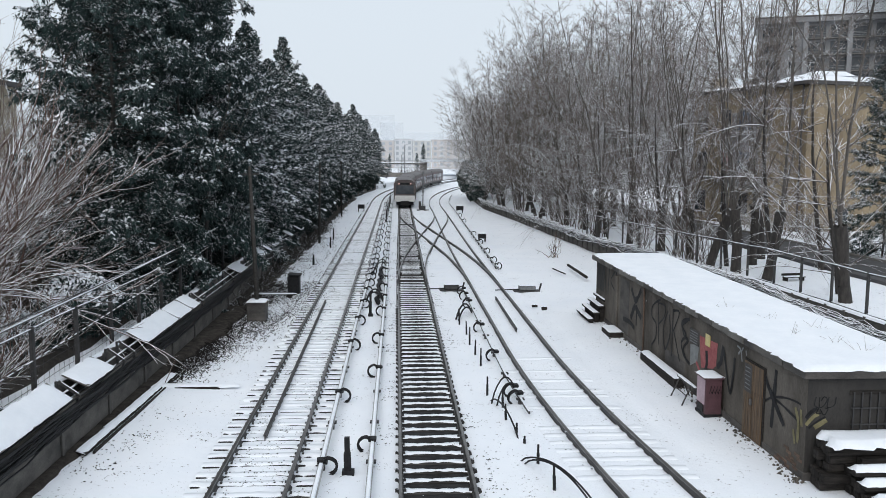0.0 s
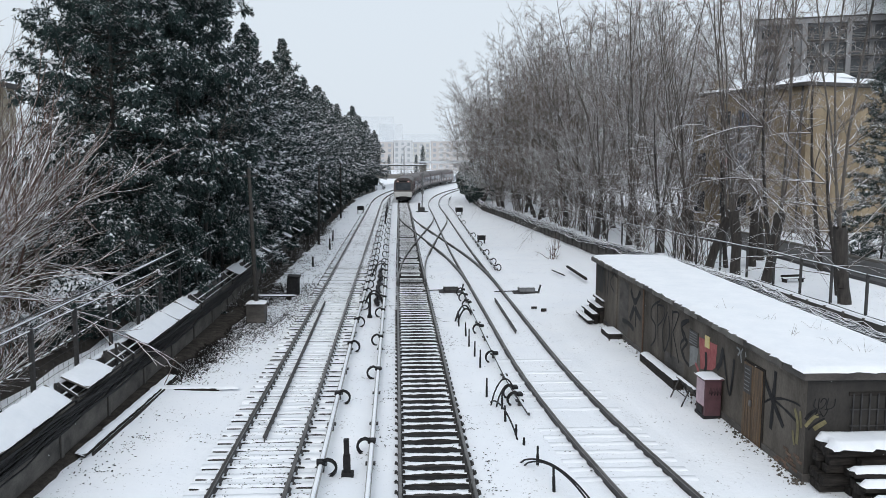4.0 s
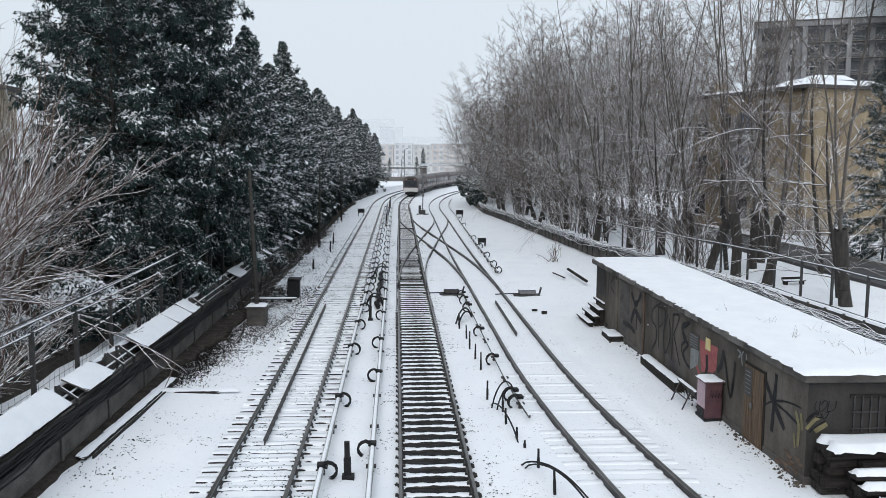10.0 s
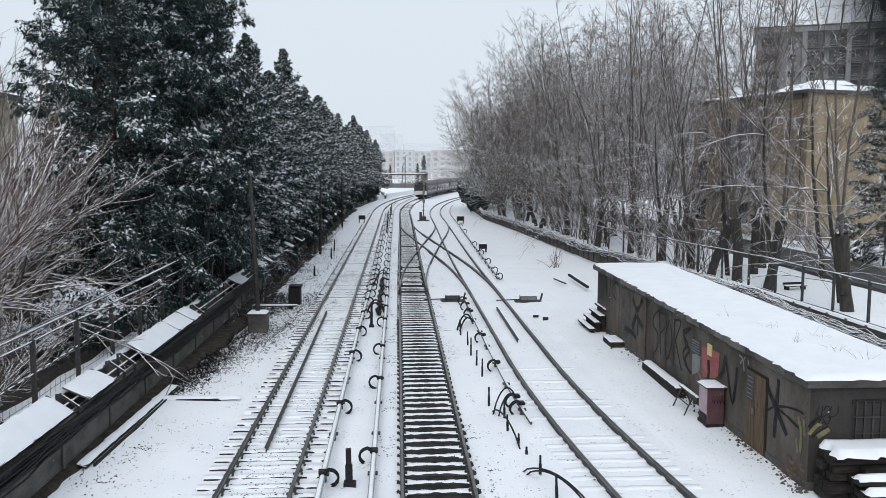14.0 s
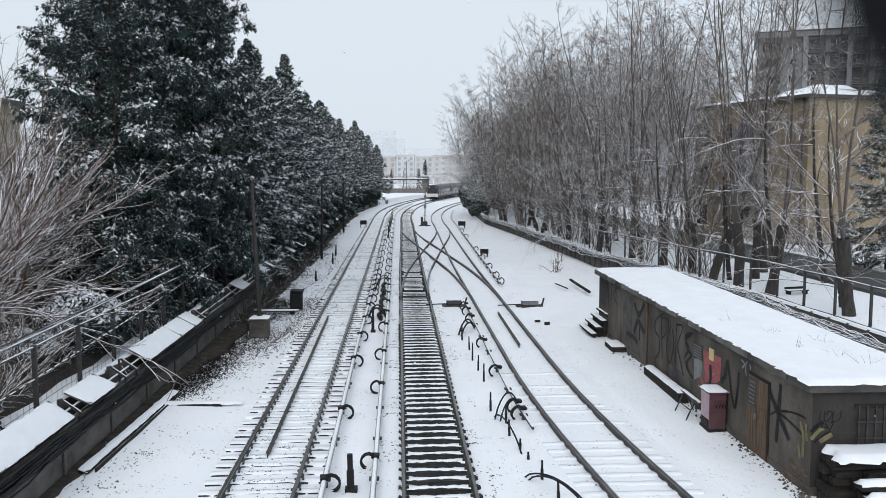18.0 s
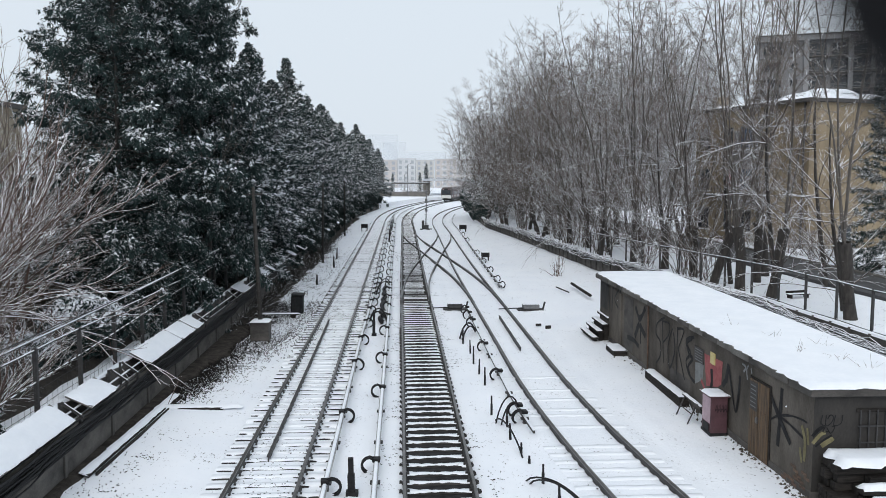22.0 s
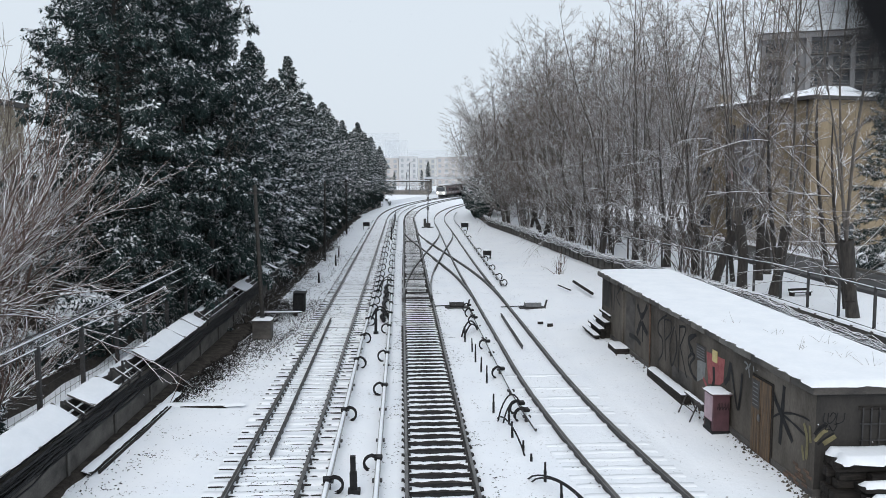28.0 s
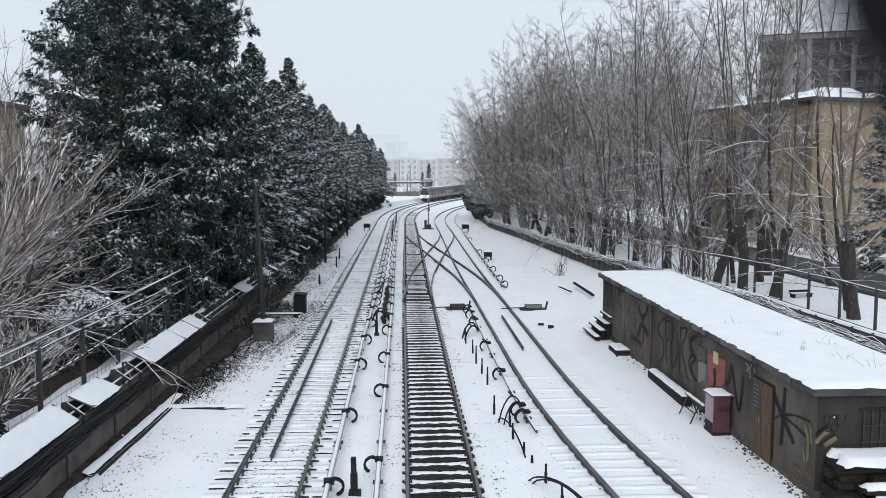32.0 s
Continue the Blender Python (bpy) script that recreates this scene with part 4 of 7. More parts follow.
def evergreen_bush(seed, w, h, name, label, snowy=0.45, leaves=NEEDLE, small=1.0):
    """A low dense evergreen bush of small upturned leaves."""
    rs = np.random.RandomState(seed)
    root = thing(name, (0, 0, 0), label, "bush")
    n = int(2600 * w * h / 6 / small ** 2)
    p = rs.normal(0, 1, (n, 3))
    p /= np.linalg.norm(p, axis=1, keepdims=True)
    lump = np.array([0.8 + 0.3 * noise.noise((q[0] * 2.2 + seed, q[1] * 2.2, q[2] * 2.2)) for q in p])
    p = p * (lump * rs.uniform(0.55, 1.0, n) ** 0.4)[:, None] * np.array([w / 2, w / 2, h / 2]) + np.array([0, 0, h * 0.46])
    d = rs.normal(0, 1, (n, 3)) + np.array([0, 0, 0.3])
    d /= np.linalg.norm(d, axis=1, keepdims=True)
    s = np.cross(d, rs.normal(0, 1, (n, 3)))
    s /= np.linalg.norm(s, axis=1, keepdims=True)
    ln = rs.uniform(0.08, 0.2, (n, 1)) * (0.7 + 0.12 * h) * small
    quad = np.stack([p - d * ln, p + s * ln * 0.45, p + d * ln, p - s * ln * 0.45], 1)
    np_part("crown", quad.reshape(-1, 3), np.arange(n * 4).reshape(-1, 4), leaves, root)
    top = quad[(p[:, 2] > h * 0.5) & (rs.rand(n) < snowy)] + np.array([0, 0, 0.05])
    np_part("snow_cover", top.reshape(-1, 3), np.arange(len(top) * 4).reshape(-1, 4), SNOW, root, "fresh snow lying on the leaves")
    stem = Bars()
    for i in range(5):
        stem.run([np.array((0, 0, -0.2)), np.array((rs.normal(0, w / 8), rs.normal(0, w / 8), h * 0.6))], 0.03, 0.012)
    v, f = stem.mesh(5)
    np_part("stem", v, f, BARK, root)
    return root


bush = evergreen_bush(71, 3.4, 4.6, "evergreen_bush", "dark evergreen bush dusted with snow by the wall", 0.4, NEEDLE, 0.7)
bush.matrix_basis = pose(right_wall_x(112) - 0.2, 112, 0.6)
for bx, by, s in ((118, -0.3, 1.15), (107, 0.0, 0.85), (125, -0.3, 1.2), (133, -0.2, 1.2), (115, 1.6, 1.4), (123, 1.8, 1.4)):
    k = copy_thing(bush, pose(right_wall_x(bx) + by, bx, 0.95, 0, 0, bx * 7))
    k.scale = (s, s, s)
bush = evergreen_bush(72, 2.6, 1.7, "low_bush", "low evergreen bush heaped with snow behind the wall", 0.6, NEEDLE, 0.5)
bush.matrix_basis = pose(-10.0, 26.0, 0.9)
bush.scale = (1.25, 1.25, 1.4)
for bx, by, s in ((-10.6, 23.4, 0.9), (-9.2, 17.0, 0.8)):
    k = copy_thing(bush, pose(bx, by, 0.9, 0, 0, by * 31))
    k.scale = (s, s, s)
# Understory bushes with the conifers' shade put into the leaf colour.
bush = evergreen_bush(73, 3.0, 2.6, "shady_bush", "evergreen bush, leaves darkened for the shade under the trees", 0.03, NEEDLE_SHADED)
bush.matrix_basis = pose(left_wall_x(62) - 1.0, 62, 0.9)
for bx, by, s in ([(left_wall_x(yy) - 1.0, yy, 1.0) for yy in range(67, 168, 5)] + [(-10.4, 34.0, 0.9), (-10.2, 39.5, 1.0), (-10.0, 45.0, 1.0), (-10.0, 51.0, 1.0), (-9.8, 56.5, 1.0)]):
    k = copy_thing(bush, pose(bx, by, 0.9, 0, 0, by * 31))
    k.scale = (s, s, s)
ever = [o for o in scene.objects if o.name.startswith("evergreen_tree")][0]
k = copy_thing(ever, pose(28.3, 46.0, 1.0, 0, 0, 70))
tagged(k, "dark evergreen tree with snowy sprays beside the yellow building", "tree", "evergreens by the building")
k.scale = (0.62, 0.62, 0.62)
# Ivy copies take over the same shade-darkened leaves.
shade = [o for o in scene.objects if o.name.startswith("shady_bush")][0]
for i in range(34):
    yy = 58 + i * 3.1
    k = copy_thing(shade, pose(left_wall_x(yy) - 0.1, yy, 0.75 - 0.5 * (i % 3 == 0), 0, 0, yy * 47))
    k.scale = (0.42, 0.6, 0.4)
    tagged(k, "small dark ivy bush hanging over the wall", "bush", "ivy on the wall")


def snow_pad(name, x0, x1, y0, y1, z, thick, parent=None, seed=1, step=0.25, rag=0.03, slope=0.0):
    """A soft pillow of snow over a flat top, with a ragged rim. slope: rise per metre across x."""
    nx, ny = max(3, round((x1 - x0) / step)), max(3, round((y1 - y0) / step))
    verts, faces = [], []
    for j in range(ny + 1):
        for i in range(nx + 1):
            x, y = x0 + (x1 - x0) * i / nx, y0 + (y1 - y0) * j / ny
            edge = i in (0, nx) or j in (0, ny)
            if edge:
                x += rag * noise.noise((x * 5 + seed, y * 5, 0))
                y += rag * noise.noise((x * 5, y * 5 + seed, 3))
            h = 0.0 if edge else thick * (0.9 + 0.16 * noise.noise((x * 0.7 + seed, y * 0.7, 1)) + 0.05 * noise.noise((x * 4, y * 4, seed)))
            verts.append((x, y, z + h + slope * (x - x0)))
    for j in range(ny):
        for i in range(nx):
            a = j * (nx + 1) + i
            faces.append((a, a + 1, a + nx + 2, a + nx + 1))
    return np_part(name, verts, faces, SNOW, parent, smooth=True)


# ---- third rails with their cable loops ----
def third_rail(name, line, y0, y1, loops, side, label, covered=True):
    t = new(name)
    tagged(t, label, "third rail", kind="structure")
    ys = frange(y0, y1, 2.0)
    part("conductor_rail", sweep(bmesh.new(), line, ys, [(-0.04, 0.12), (0.04, 0.12), (0.045, 0.2), (-0.045, 0.2)] if covered else [(-0.024, 0.08), (0.024, 0.08), (0.026, 0.16), (-0.026, 0.16)]), RAIL, t)
    if not covered:
        part("snow_strip", sweep(bmesh.new(), line, ys[:-2], [(-0.028, 0.155), (0.028, 0.155), (0.016, 0.185), (-0.016, 0.185)]), SNOW, t)
    if covered:
        part("cover", sweep(bmesh.new(), line, ys, [(-0.06, 0.15), (-0.046, 0.15), (-0.046, 0.21), (0.046, 0.21), (0.046, 0.15), (0.06, 0.15), (0.06, 0.215), (0.03, 0.25), (-0.03, 0.25), (-0.06, 0.215)]), COVER, t, "pale cover board dusted with snow")
        part("snow_strip", sweep(bmesh.new(), line, ys, [(-0.04, 0.243), (0.045, 0.243), (0.03, 0.268), (-0.025, 0.272)]), SNOW, t)
    bracket = bmesh.new()
    box(bracket, -0.05, 0.05, -0.06, 0.06, -0.15, 0.13)
    box(bracket, -0.11, 0.11, -0.08, 0.08, 0.10, 0.14)
    bracket = shared("bracket", bracket, IRON)
    loop = bmesh.new()
    for off in (-0.05, 0.05):
        pts = [(0, off, 0.27)]
        for i in range(9):
            a = math.pi * (0.42 - 1.05 * i / 8)
            pts.append((side * (0.08 + 0.25 * math.cos(a) ** 1.0), off + 0.3 * (i / 8 - 0.5), 0.15 + 0.24 * math.sin(a)))
        tube(loop, pts, 0.028, 6)
    box(loop, -0.09, 0.09, -0.11, 0.11, 0.235, 0.32, 0.015)
    loop = shared("cable_loop", loop, RUBBER)
    for y in loops:
        child("cable_loop", loop, t, pose(line(y), y, 0, 0, 0, (y * 37) % 14 - 7))
    y = y0 + 1.2
    while y < min(y1, 90):
        child("bracket", bracket, t, pose(line(y), y, 0))
        y += 2.7
    return t


third_rail("third_rail_left", lambda y: -1.62 + 0.12 * min(1, max(0, (y - 32) / 12)) + max(0.0, y - 118.0) ** 2 / 800, 8, 150, [11.5, 17.0, 22.2, 28.4, 32.7, 36.5, 40, 42.6, 45, 47, 49, 51.5, 54, 58, 62, 67, 72, 78, 84, 91, 98, 106, 115], 1, "third rail under a pale cover with black cable loops")
third_rail("third_rail_middle", lambda y: -0.57 - 0.1 * min(1, max(0, (y - 42) / 25)) + max(0.0, y - 117.0) ** 2 / 800, 8, 170, [12.0, 18.3, 24.8, 29.4, 34.7, 38, 41.1, 44, 47, 49.5, 52, 56, 60.5, 65, 70, 75, 81, 87, 94, 102, 111], -1, "third rail under a pale cover with black cable loops")
third_rail("third_rail_right", lambda y: 3.3 + 0.006 * max(0, 25.5 - y) ** 2, 20.6, 40.5, [21.9, 22.6, 26.7, 31.2, 36.5, 38.5, 40.0], -1, "short third rail buried in snow with black cable loops", False)
third_rail("third_rail_far", lambda y: 5.98 + 0.022 * (y - 48) if y < 104 else 7.2 + (y - 104) ** 2 / 600, 48, 140, [49, 52, 57, 63, 70, 84, 92], 1, "far third rail with a snowy cover beside the crossover")


# ---- small trackside things ----
def stake(x, y, h, r, label, lean=0, jag=False):
    t = thing("stake", (x, y, 0), label, "stake", "stakes in the snow")
    bm = bmesh.new()
    box(bm, -r, r, -r, r, -0.15, h * 0.55, 0.006)
    box(bm, -r * 0.75, r * 0.75, -r * 0.75, r * 0.75, h * 0.55, h, 0.006)
    part("post", turned(bm, pose(0, 0, 0, lean * 0.6, lean)), RUBBER, t)
    if jag:
        part("foot", boxed(-r * 1.6, r * 1.9, -r * 1.4, r * 1.4, -0.1, 0.06, 0.01), RUBBER, t)
    return t


stake(-1.06, 17.0, 0.78, 0.075, "broken dark timber post standing between the tracks", -1, True)
stake(-1.14, 34.5, 1.05, 0.06, "tall dark timber post with cables beside it", 1, True)
for x, y, h in ((2.65, 30.7, 0.5), (2.62, 29.0, 0.62), (2.68, 27.5, 0.5), (2.72, 26.0, 0.56), (2.57, 22.7, 0.52), (2.86, 21.5, 0.5), (2.8, 20.4, 0.42), (2.93, 19.4, 0.25), (3.02, 18.7, 0.16), (3.12, 17.4, 0.42), (3.2, 15.9, 0.56)):
    stake(x, y, h, 0.03, "short dark metal stake in the snow", (x * 100) % 5 - 2)
for x, y, h in ((-5.15, 66.5, 0.9), (-4.9, 60.5, 0.8), (-5.2, 51.0, 0.6), (-1.1, 84.0, 1.3), (-1.1, 92.0, 1.5), (-1.05, 100, 1.4), (-1.0, 108, 1.5), (-0.9, 116, 1.6)):
    stake(x, y, h, 0.06, "dark post beside the snowy track", (y * 3) % 5 - 2)


def cable_run(name, runs, r, label):
    t = thing(name, (0, 0, 0), label, "cable")
    for pts in runs:
        part("strand", tube(bmesh.new(), pts, r, 7), RUBBER, t)
    return t


def hump(x0, y0, x1, y1, h, n=9):
    """Points of a cable that rises from the snow and dips back."""
    return [(x0 + (x1 - x0) * i / n, y0 + (y1 - y0) * i / n, -0.05 + h * math.sin(math.pi * i / n) ** 0.7) for i in range(n + 1)]


cable_run("cable_coil", [hump(3.42, 22.9, 2.6, 21.9, 0.62), hump(3.42, 22.8, 2.72, 21.7, 0.48), hump(2.62, 22.2, 2.92, 19.0, 0.34, 12)], 0.022, "thick black cable looping out of the snow")
cable_run("cable_lead", [hump(2.75, 17.6, 3.9, 14.3, 0.5, 14), hump(2.8, 17.4, 3.8, 14.2, 0.52, 14)], 0.02, "black cables draped over a short stake")
cable_run("cable_jumper", [hump(-1.45, 38.5, -0.62, 38.2, 0.55), hump(-1.45, 38.0, -0.62, 37.6, 0.5), hump(-1.4, 47.0, -0.65, 51.5, 0.55), hump(-1.4, 46.6, -0.7, 50.8, 0.45)], 0.035, "black jumper cables arching between the third rails")
cable_run("sleeve_cable", [[(-0.98, 37.0 + i, 0.07 + 0.03 * math.sin(i * 1.7)) if i % 2 else (-0.86 + 0.05 * math.sin(i), 37.0 + i, 0.08) for i in range(13)]], 0.10, "thick dark cable sleeve winding through the snow")
cable_run("cable_arc", [hump(3.25, 35.5, 2.45, 33.6, 0.5), hump(3.25, 35.0, 2.55, 33.4, 0.42), hump(2.62, 34.4, 2.52, 32.6, 0.45)], 0.035, "black cables arching out of the snow")


def spare_rail(x, y0, y1, x1, label):
    t = thing("spare_rail", (0, 0, 0), label, "rail")
    line = lambda y: x + (x1 - x) * (y - y0) / (y1 - y0)
    part("rail", sweep(bmesh.new(), line, [y0, (y0 + y1) / 2, y1], [(a, h - 0.02) for a, h in RAIL_FOOT]), RAIL, t)
    part("rail_head", sweep(bmesh.new(), line, [y0, (y0 + y1) / 2, y1], [(a, h - 0.02) for a, h in RAIL_HEAD]), RAIL, t)
    return t


spare_rail(-3.15, 19.1, 37.6, -3.3, "loose rusty rail lying between the running rails")
spare_rail(4.62, 31.0, 38.3, 4.68, "short loose rusty rail lying in the snowed-in track")


def point_machine(x, y, w, label, rod):
    t = thing("point_machine", (x, y, -0.02), label, "point machine")
    part("housing", boxed(-w / 2, w / 2, -0.2, 0.2, 0.06, 0.32, 0.05), GALV if rod > 0 else IRON, t)
    part("base_frame", boxed(-w * 0.8, w * 0.75, -0.26, 0.26, 0.0, 0.07, 0.01), IRON, t)
    part("throw_rod", tube(bmesh.new(), [(-w * 0.5, 0, 0.12), (-w * 1.9, 0, 0.08)], 0.03, 6), IRON, t)
    part("lever", turned(boxed(-0.04, 0.04, -0.05, 0.05, 0, 0.42, 0.01), pose(w * 0.72, 0, 0.02, 0, 15)), IRON, t)
    s = snow_pad("snow_cap", -w / 2 + 0.02, w / 2 - 0.02, -0.19, 0.19, 0.315, 0.03, t, 3, 0.1)
    return t


point_machine(2.75, 41.0, 0.75, "dark iron point machine beside the switch", -1)
point_machine(6.55, 40.6, 0.85, "grey point machine lying low in the snow", 1)


def signal_box(x, y, s, label):
    t = thing("relay_box", (x, y, 0), label, "relay box", "boxes beside the tracks")
    part("case", boxed(-0.32 * s, 0.32 * s, -0.22 * s, 0.5 * s, 0.3 * s, 0.72 * s, 0.03), IRON, t)
    snow_pad("snow_cap", -0.35 * s, 0.35 * s, -0.25 * s, 0.53 * s, 0.71 * s, 0.13, t, 5, 0.1)
    for lx in (-0.26, 0.26):
        for ly in (-0.16, 0.42):
            part("leg", boxed(lx * s - 0.03, lx * s + 0.03, ly * s - 0.03, ly * s + 0.03, -0.1, 0.31 * s), IRON, t)
    part("door", boxed(-0.26 * s, 0.26 * s, -0.235 * s, -0.222 * s, 0.35 * s, 0.67 * s), RUBBER, t)
    return t


signal_box(6.75, 64.5, 0.95, "dark relay box on four legs with a snow cap")
signal_box(7.45, 97.0, 1.3, "dark relay box with a snow cap beside the far track")
signal_box(-4.35, 100.0, 1.25, "dark relay box beside the snowy track")


def lineside_cabinet():
    t = thing("dark_cabinet", (-5.05, 40.2, 0), "black metal cabinet beside the track with a board before it", "cabinet")
    part("case", boxed(-0.3, 0.28, -0.3, 0.3, 0, 0.9, 0.05), RUBBER, t)
    part("top", turned(boxed(-0.34, 0.3, -0.34, 0.33, 0.9, 0.96, 0.02), pose(0, 0, 0.02, 2, 4)), RUBBER, t)
    part("door", boxed(-0.24, 0.22, -0.325, -0.302, 0.1, 0.82, 0.005), RUBBER, t)
    p = thing("board", (-5.9, 38.9, 0), "long snow-topped board on short blocks", "board")
    part("plank", boxed(-1.0, 1.1, -0.13, 0.13, 0.14, 0.2, 0.01), PLANK, p)
    part("block", boxed(-0.9, -0.7, -0.1, 0.1, -0.05, 0.145), PLANK, p)
    part("block", boxed(0.7, 0.9, -0.1, 0.1, -0.05, 0.145), PLANK, p)
    snow_pad("snow_cap", -1.02, 1.12, -0.14, 0.14, 0.195, 0.05, p, 6, 0.12)


lineside_cabinet()


def lamp_pole(x, y, h, lean, pedestal, label):
    t = thing("line_pole", (x, y, 0), label, "pole", "poles along the wall")
    part("pole", turned(tube(bmesh.new(), [(0, 0, -0.2), (0, 0, h * 0.5), (0, 0, h)], 0.1, 10, 0.065), pose(0, 0, 0, 0, lean)), SLEEPER, t)
    if pedestal:
        part("pedestal", boxed(-0.4, 0.36, -0.35, 0.35, -0.2, 0.78, 0.04), OLD_CONCRETE, t, "stained concrete footing")
        snow_pad("snow_cap", -0.42, 0.38, -0.37, 0.37, 0.77, 0.09, t, 7, 0.12)
    part("insulator_arm", turned(boxed(-0.35, 0.35, -0.03, 0.03, h - 0.35, h - 0.28), pose(0, 0, 0, 0, lean)), IRON, t)
    return t


lamp_pole(-5.74, 33.7, 6.3, -2.0, True, "leaning slim dark timber pole on a square footing")
lamp_pole(-6.0, 63.5, 6.2, 1.0, False, "slim dark pole beside the wall")
lamp_pole(-6.2, 92.0, 6.2, 0.0, False, "slim dark pole beside the wall")


def signal_mast():
    t = thing("signal_mast", (3.22, 103, 0), "slim grey signal mast with a dark base", "signal")
    part("mast", tube(bmesh.new(), [(0, 0, 0), (0.05, 0, 2.7), (0.1, 0, 5.3)], 0.07, 8, 0.05), GALV, t)
    for z, h in ((2.2, 0.4), (3.3, 0.55), (4.5, 0.35)):
        part("signal_head", boxed(-0.1, 0.2, -0.14, 0.1, z, z + h, 0.04), GALV, t)
    for k in range(7):
        part("rung", boxed(-0.16, 0.22, 0.02, 0.06, 0.7 + 0.55 * k, 0.74 + 0.55 * k), GALV, t)
    part("base", boxed(-0.35, 0.35, -0.3, 0.3, -0.1, 0.55, 0.05), IRON, t)
    part("trigger_box", boxed(-0.5, -0.2, -0.2, 0.2, 0.1, 1.1, 0.03), IRON, t)
    part("footplate", boxed(-0.75, 0.75, -0.3, 0.3, -0.05, 0.07, 0.01), IRON, t)
    return t


signal_mast()


def fallen_thing(name, a, b, r, label):
    t = thing(name, (0, 0, 0), label, name.replace("_", " "))
    part("timber", tube(bmesh.new(), [a, tuple((p + q) / 2 for p, q in zip(a, b)), b], r, 6), PLANK, t)
    return t


fallen_thing("fallen_pole", (10.25, 48.3, 0.3), (10.3, 43.6, 0.25), 0.08, "dark pole lying in the snow")
fallen_thing("stick", (9.2, 47.6, 0.18), (9.5, 45.5, 0.17), 0.04, "thin stick lying in the snow")
fallen_thing("small_block", (6.1, 36.35, 0.02), (6.35, 36.3, 0.03), 0.06, "small dark block in the snow")
fallen_thing("small_block", (6.42, 35.6, 0.04), (6.65, 35.6, 0.04), 0.09, "small dark block in the snow")


# ---- the hut and what stands around it ----
HX, HX2, HY, HY2, HZ = 8.55, 11.4, 16.2, 34.4, 2.28
ROOF_RISE = 0.0115


STROKES = [0]


def stroke(bm, pts, w, face="side"):
    """A flat brush stroke on the hut: points are (along, up); along is y on the side wall and x on the end wall."""
    STROKES[0] += 1
    off = -0.009 - 0.0006 * (STROKES[0] % 12)
    pts = [Vector(p) for p in pts]
    fine = []
    for i in range(len(pts) - 1):
        p0, p1, p2, p3 = pts[max(i - 1, 0)], pts[i], pts[i + 1], pts[min(i + 2, len(pts) - 1)]
        for k in range(5):
            t = k / 5
            fine.append(0.5 * ((2 * p1) + (p2 - p0) * t + (2 * p0 - 5 * p1 + 4 * p2 - p3) * t * t + (3 * p1 - p0 - 3 * p2 + p3) * t ** 3))
    fine.append(pts[-1])
    left, right = [], []
    for i, p in enumerate(fine):
        d = (fine[min(i + 1, len(fine) - 1)] - fine[max(i - 1, 0)]).normalized()
        n = Vector((-d.y, d.x)) * w * 0.5 * (0.8 + 0.35 * noise.noise((p.x * 3, p.y * 3, 2)))
        for side, q in ((left, p + n), (right, p - n)):
            side.append(bm.verts.new((off, q.x - HY, q.y) if face == "side" else (q.x - HX, off - 0.006, q.y)))
    for i in range(len(fine) - 1):
        bm.faces.new((left[i], left[i + 1], right[i + 1], right[i]))
    return bm


def patch(bm, pts, face="side"):
    bm.faces.new([bm.verts.new((-0.0075, a - HY, h) if face == "side" else (a - HX, -0.003, h)) for a, h in pts])
    return bm


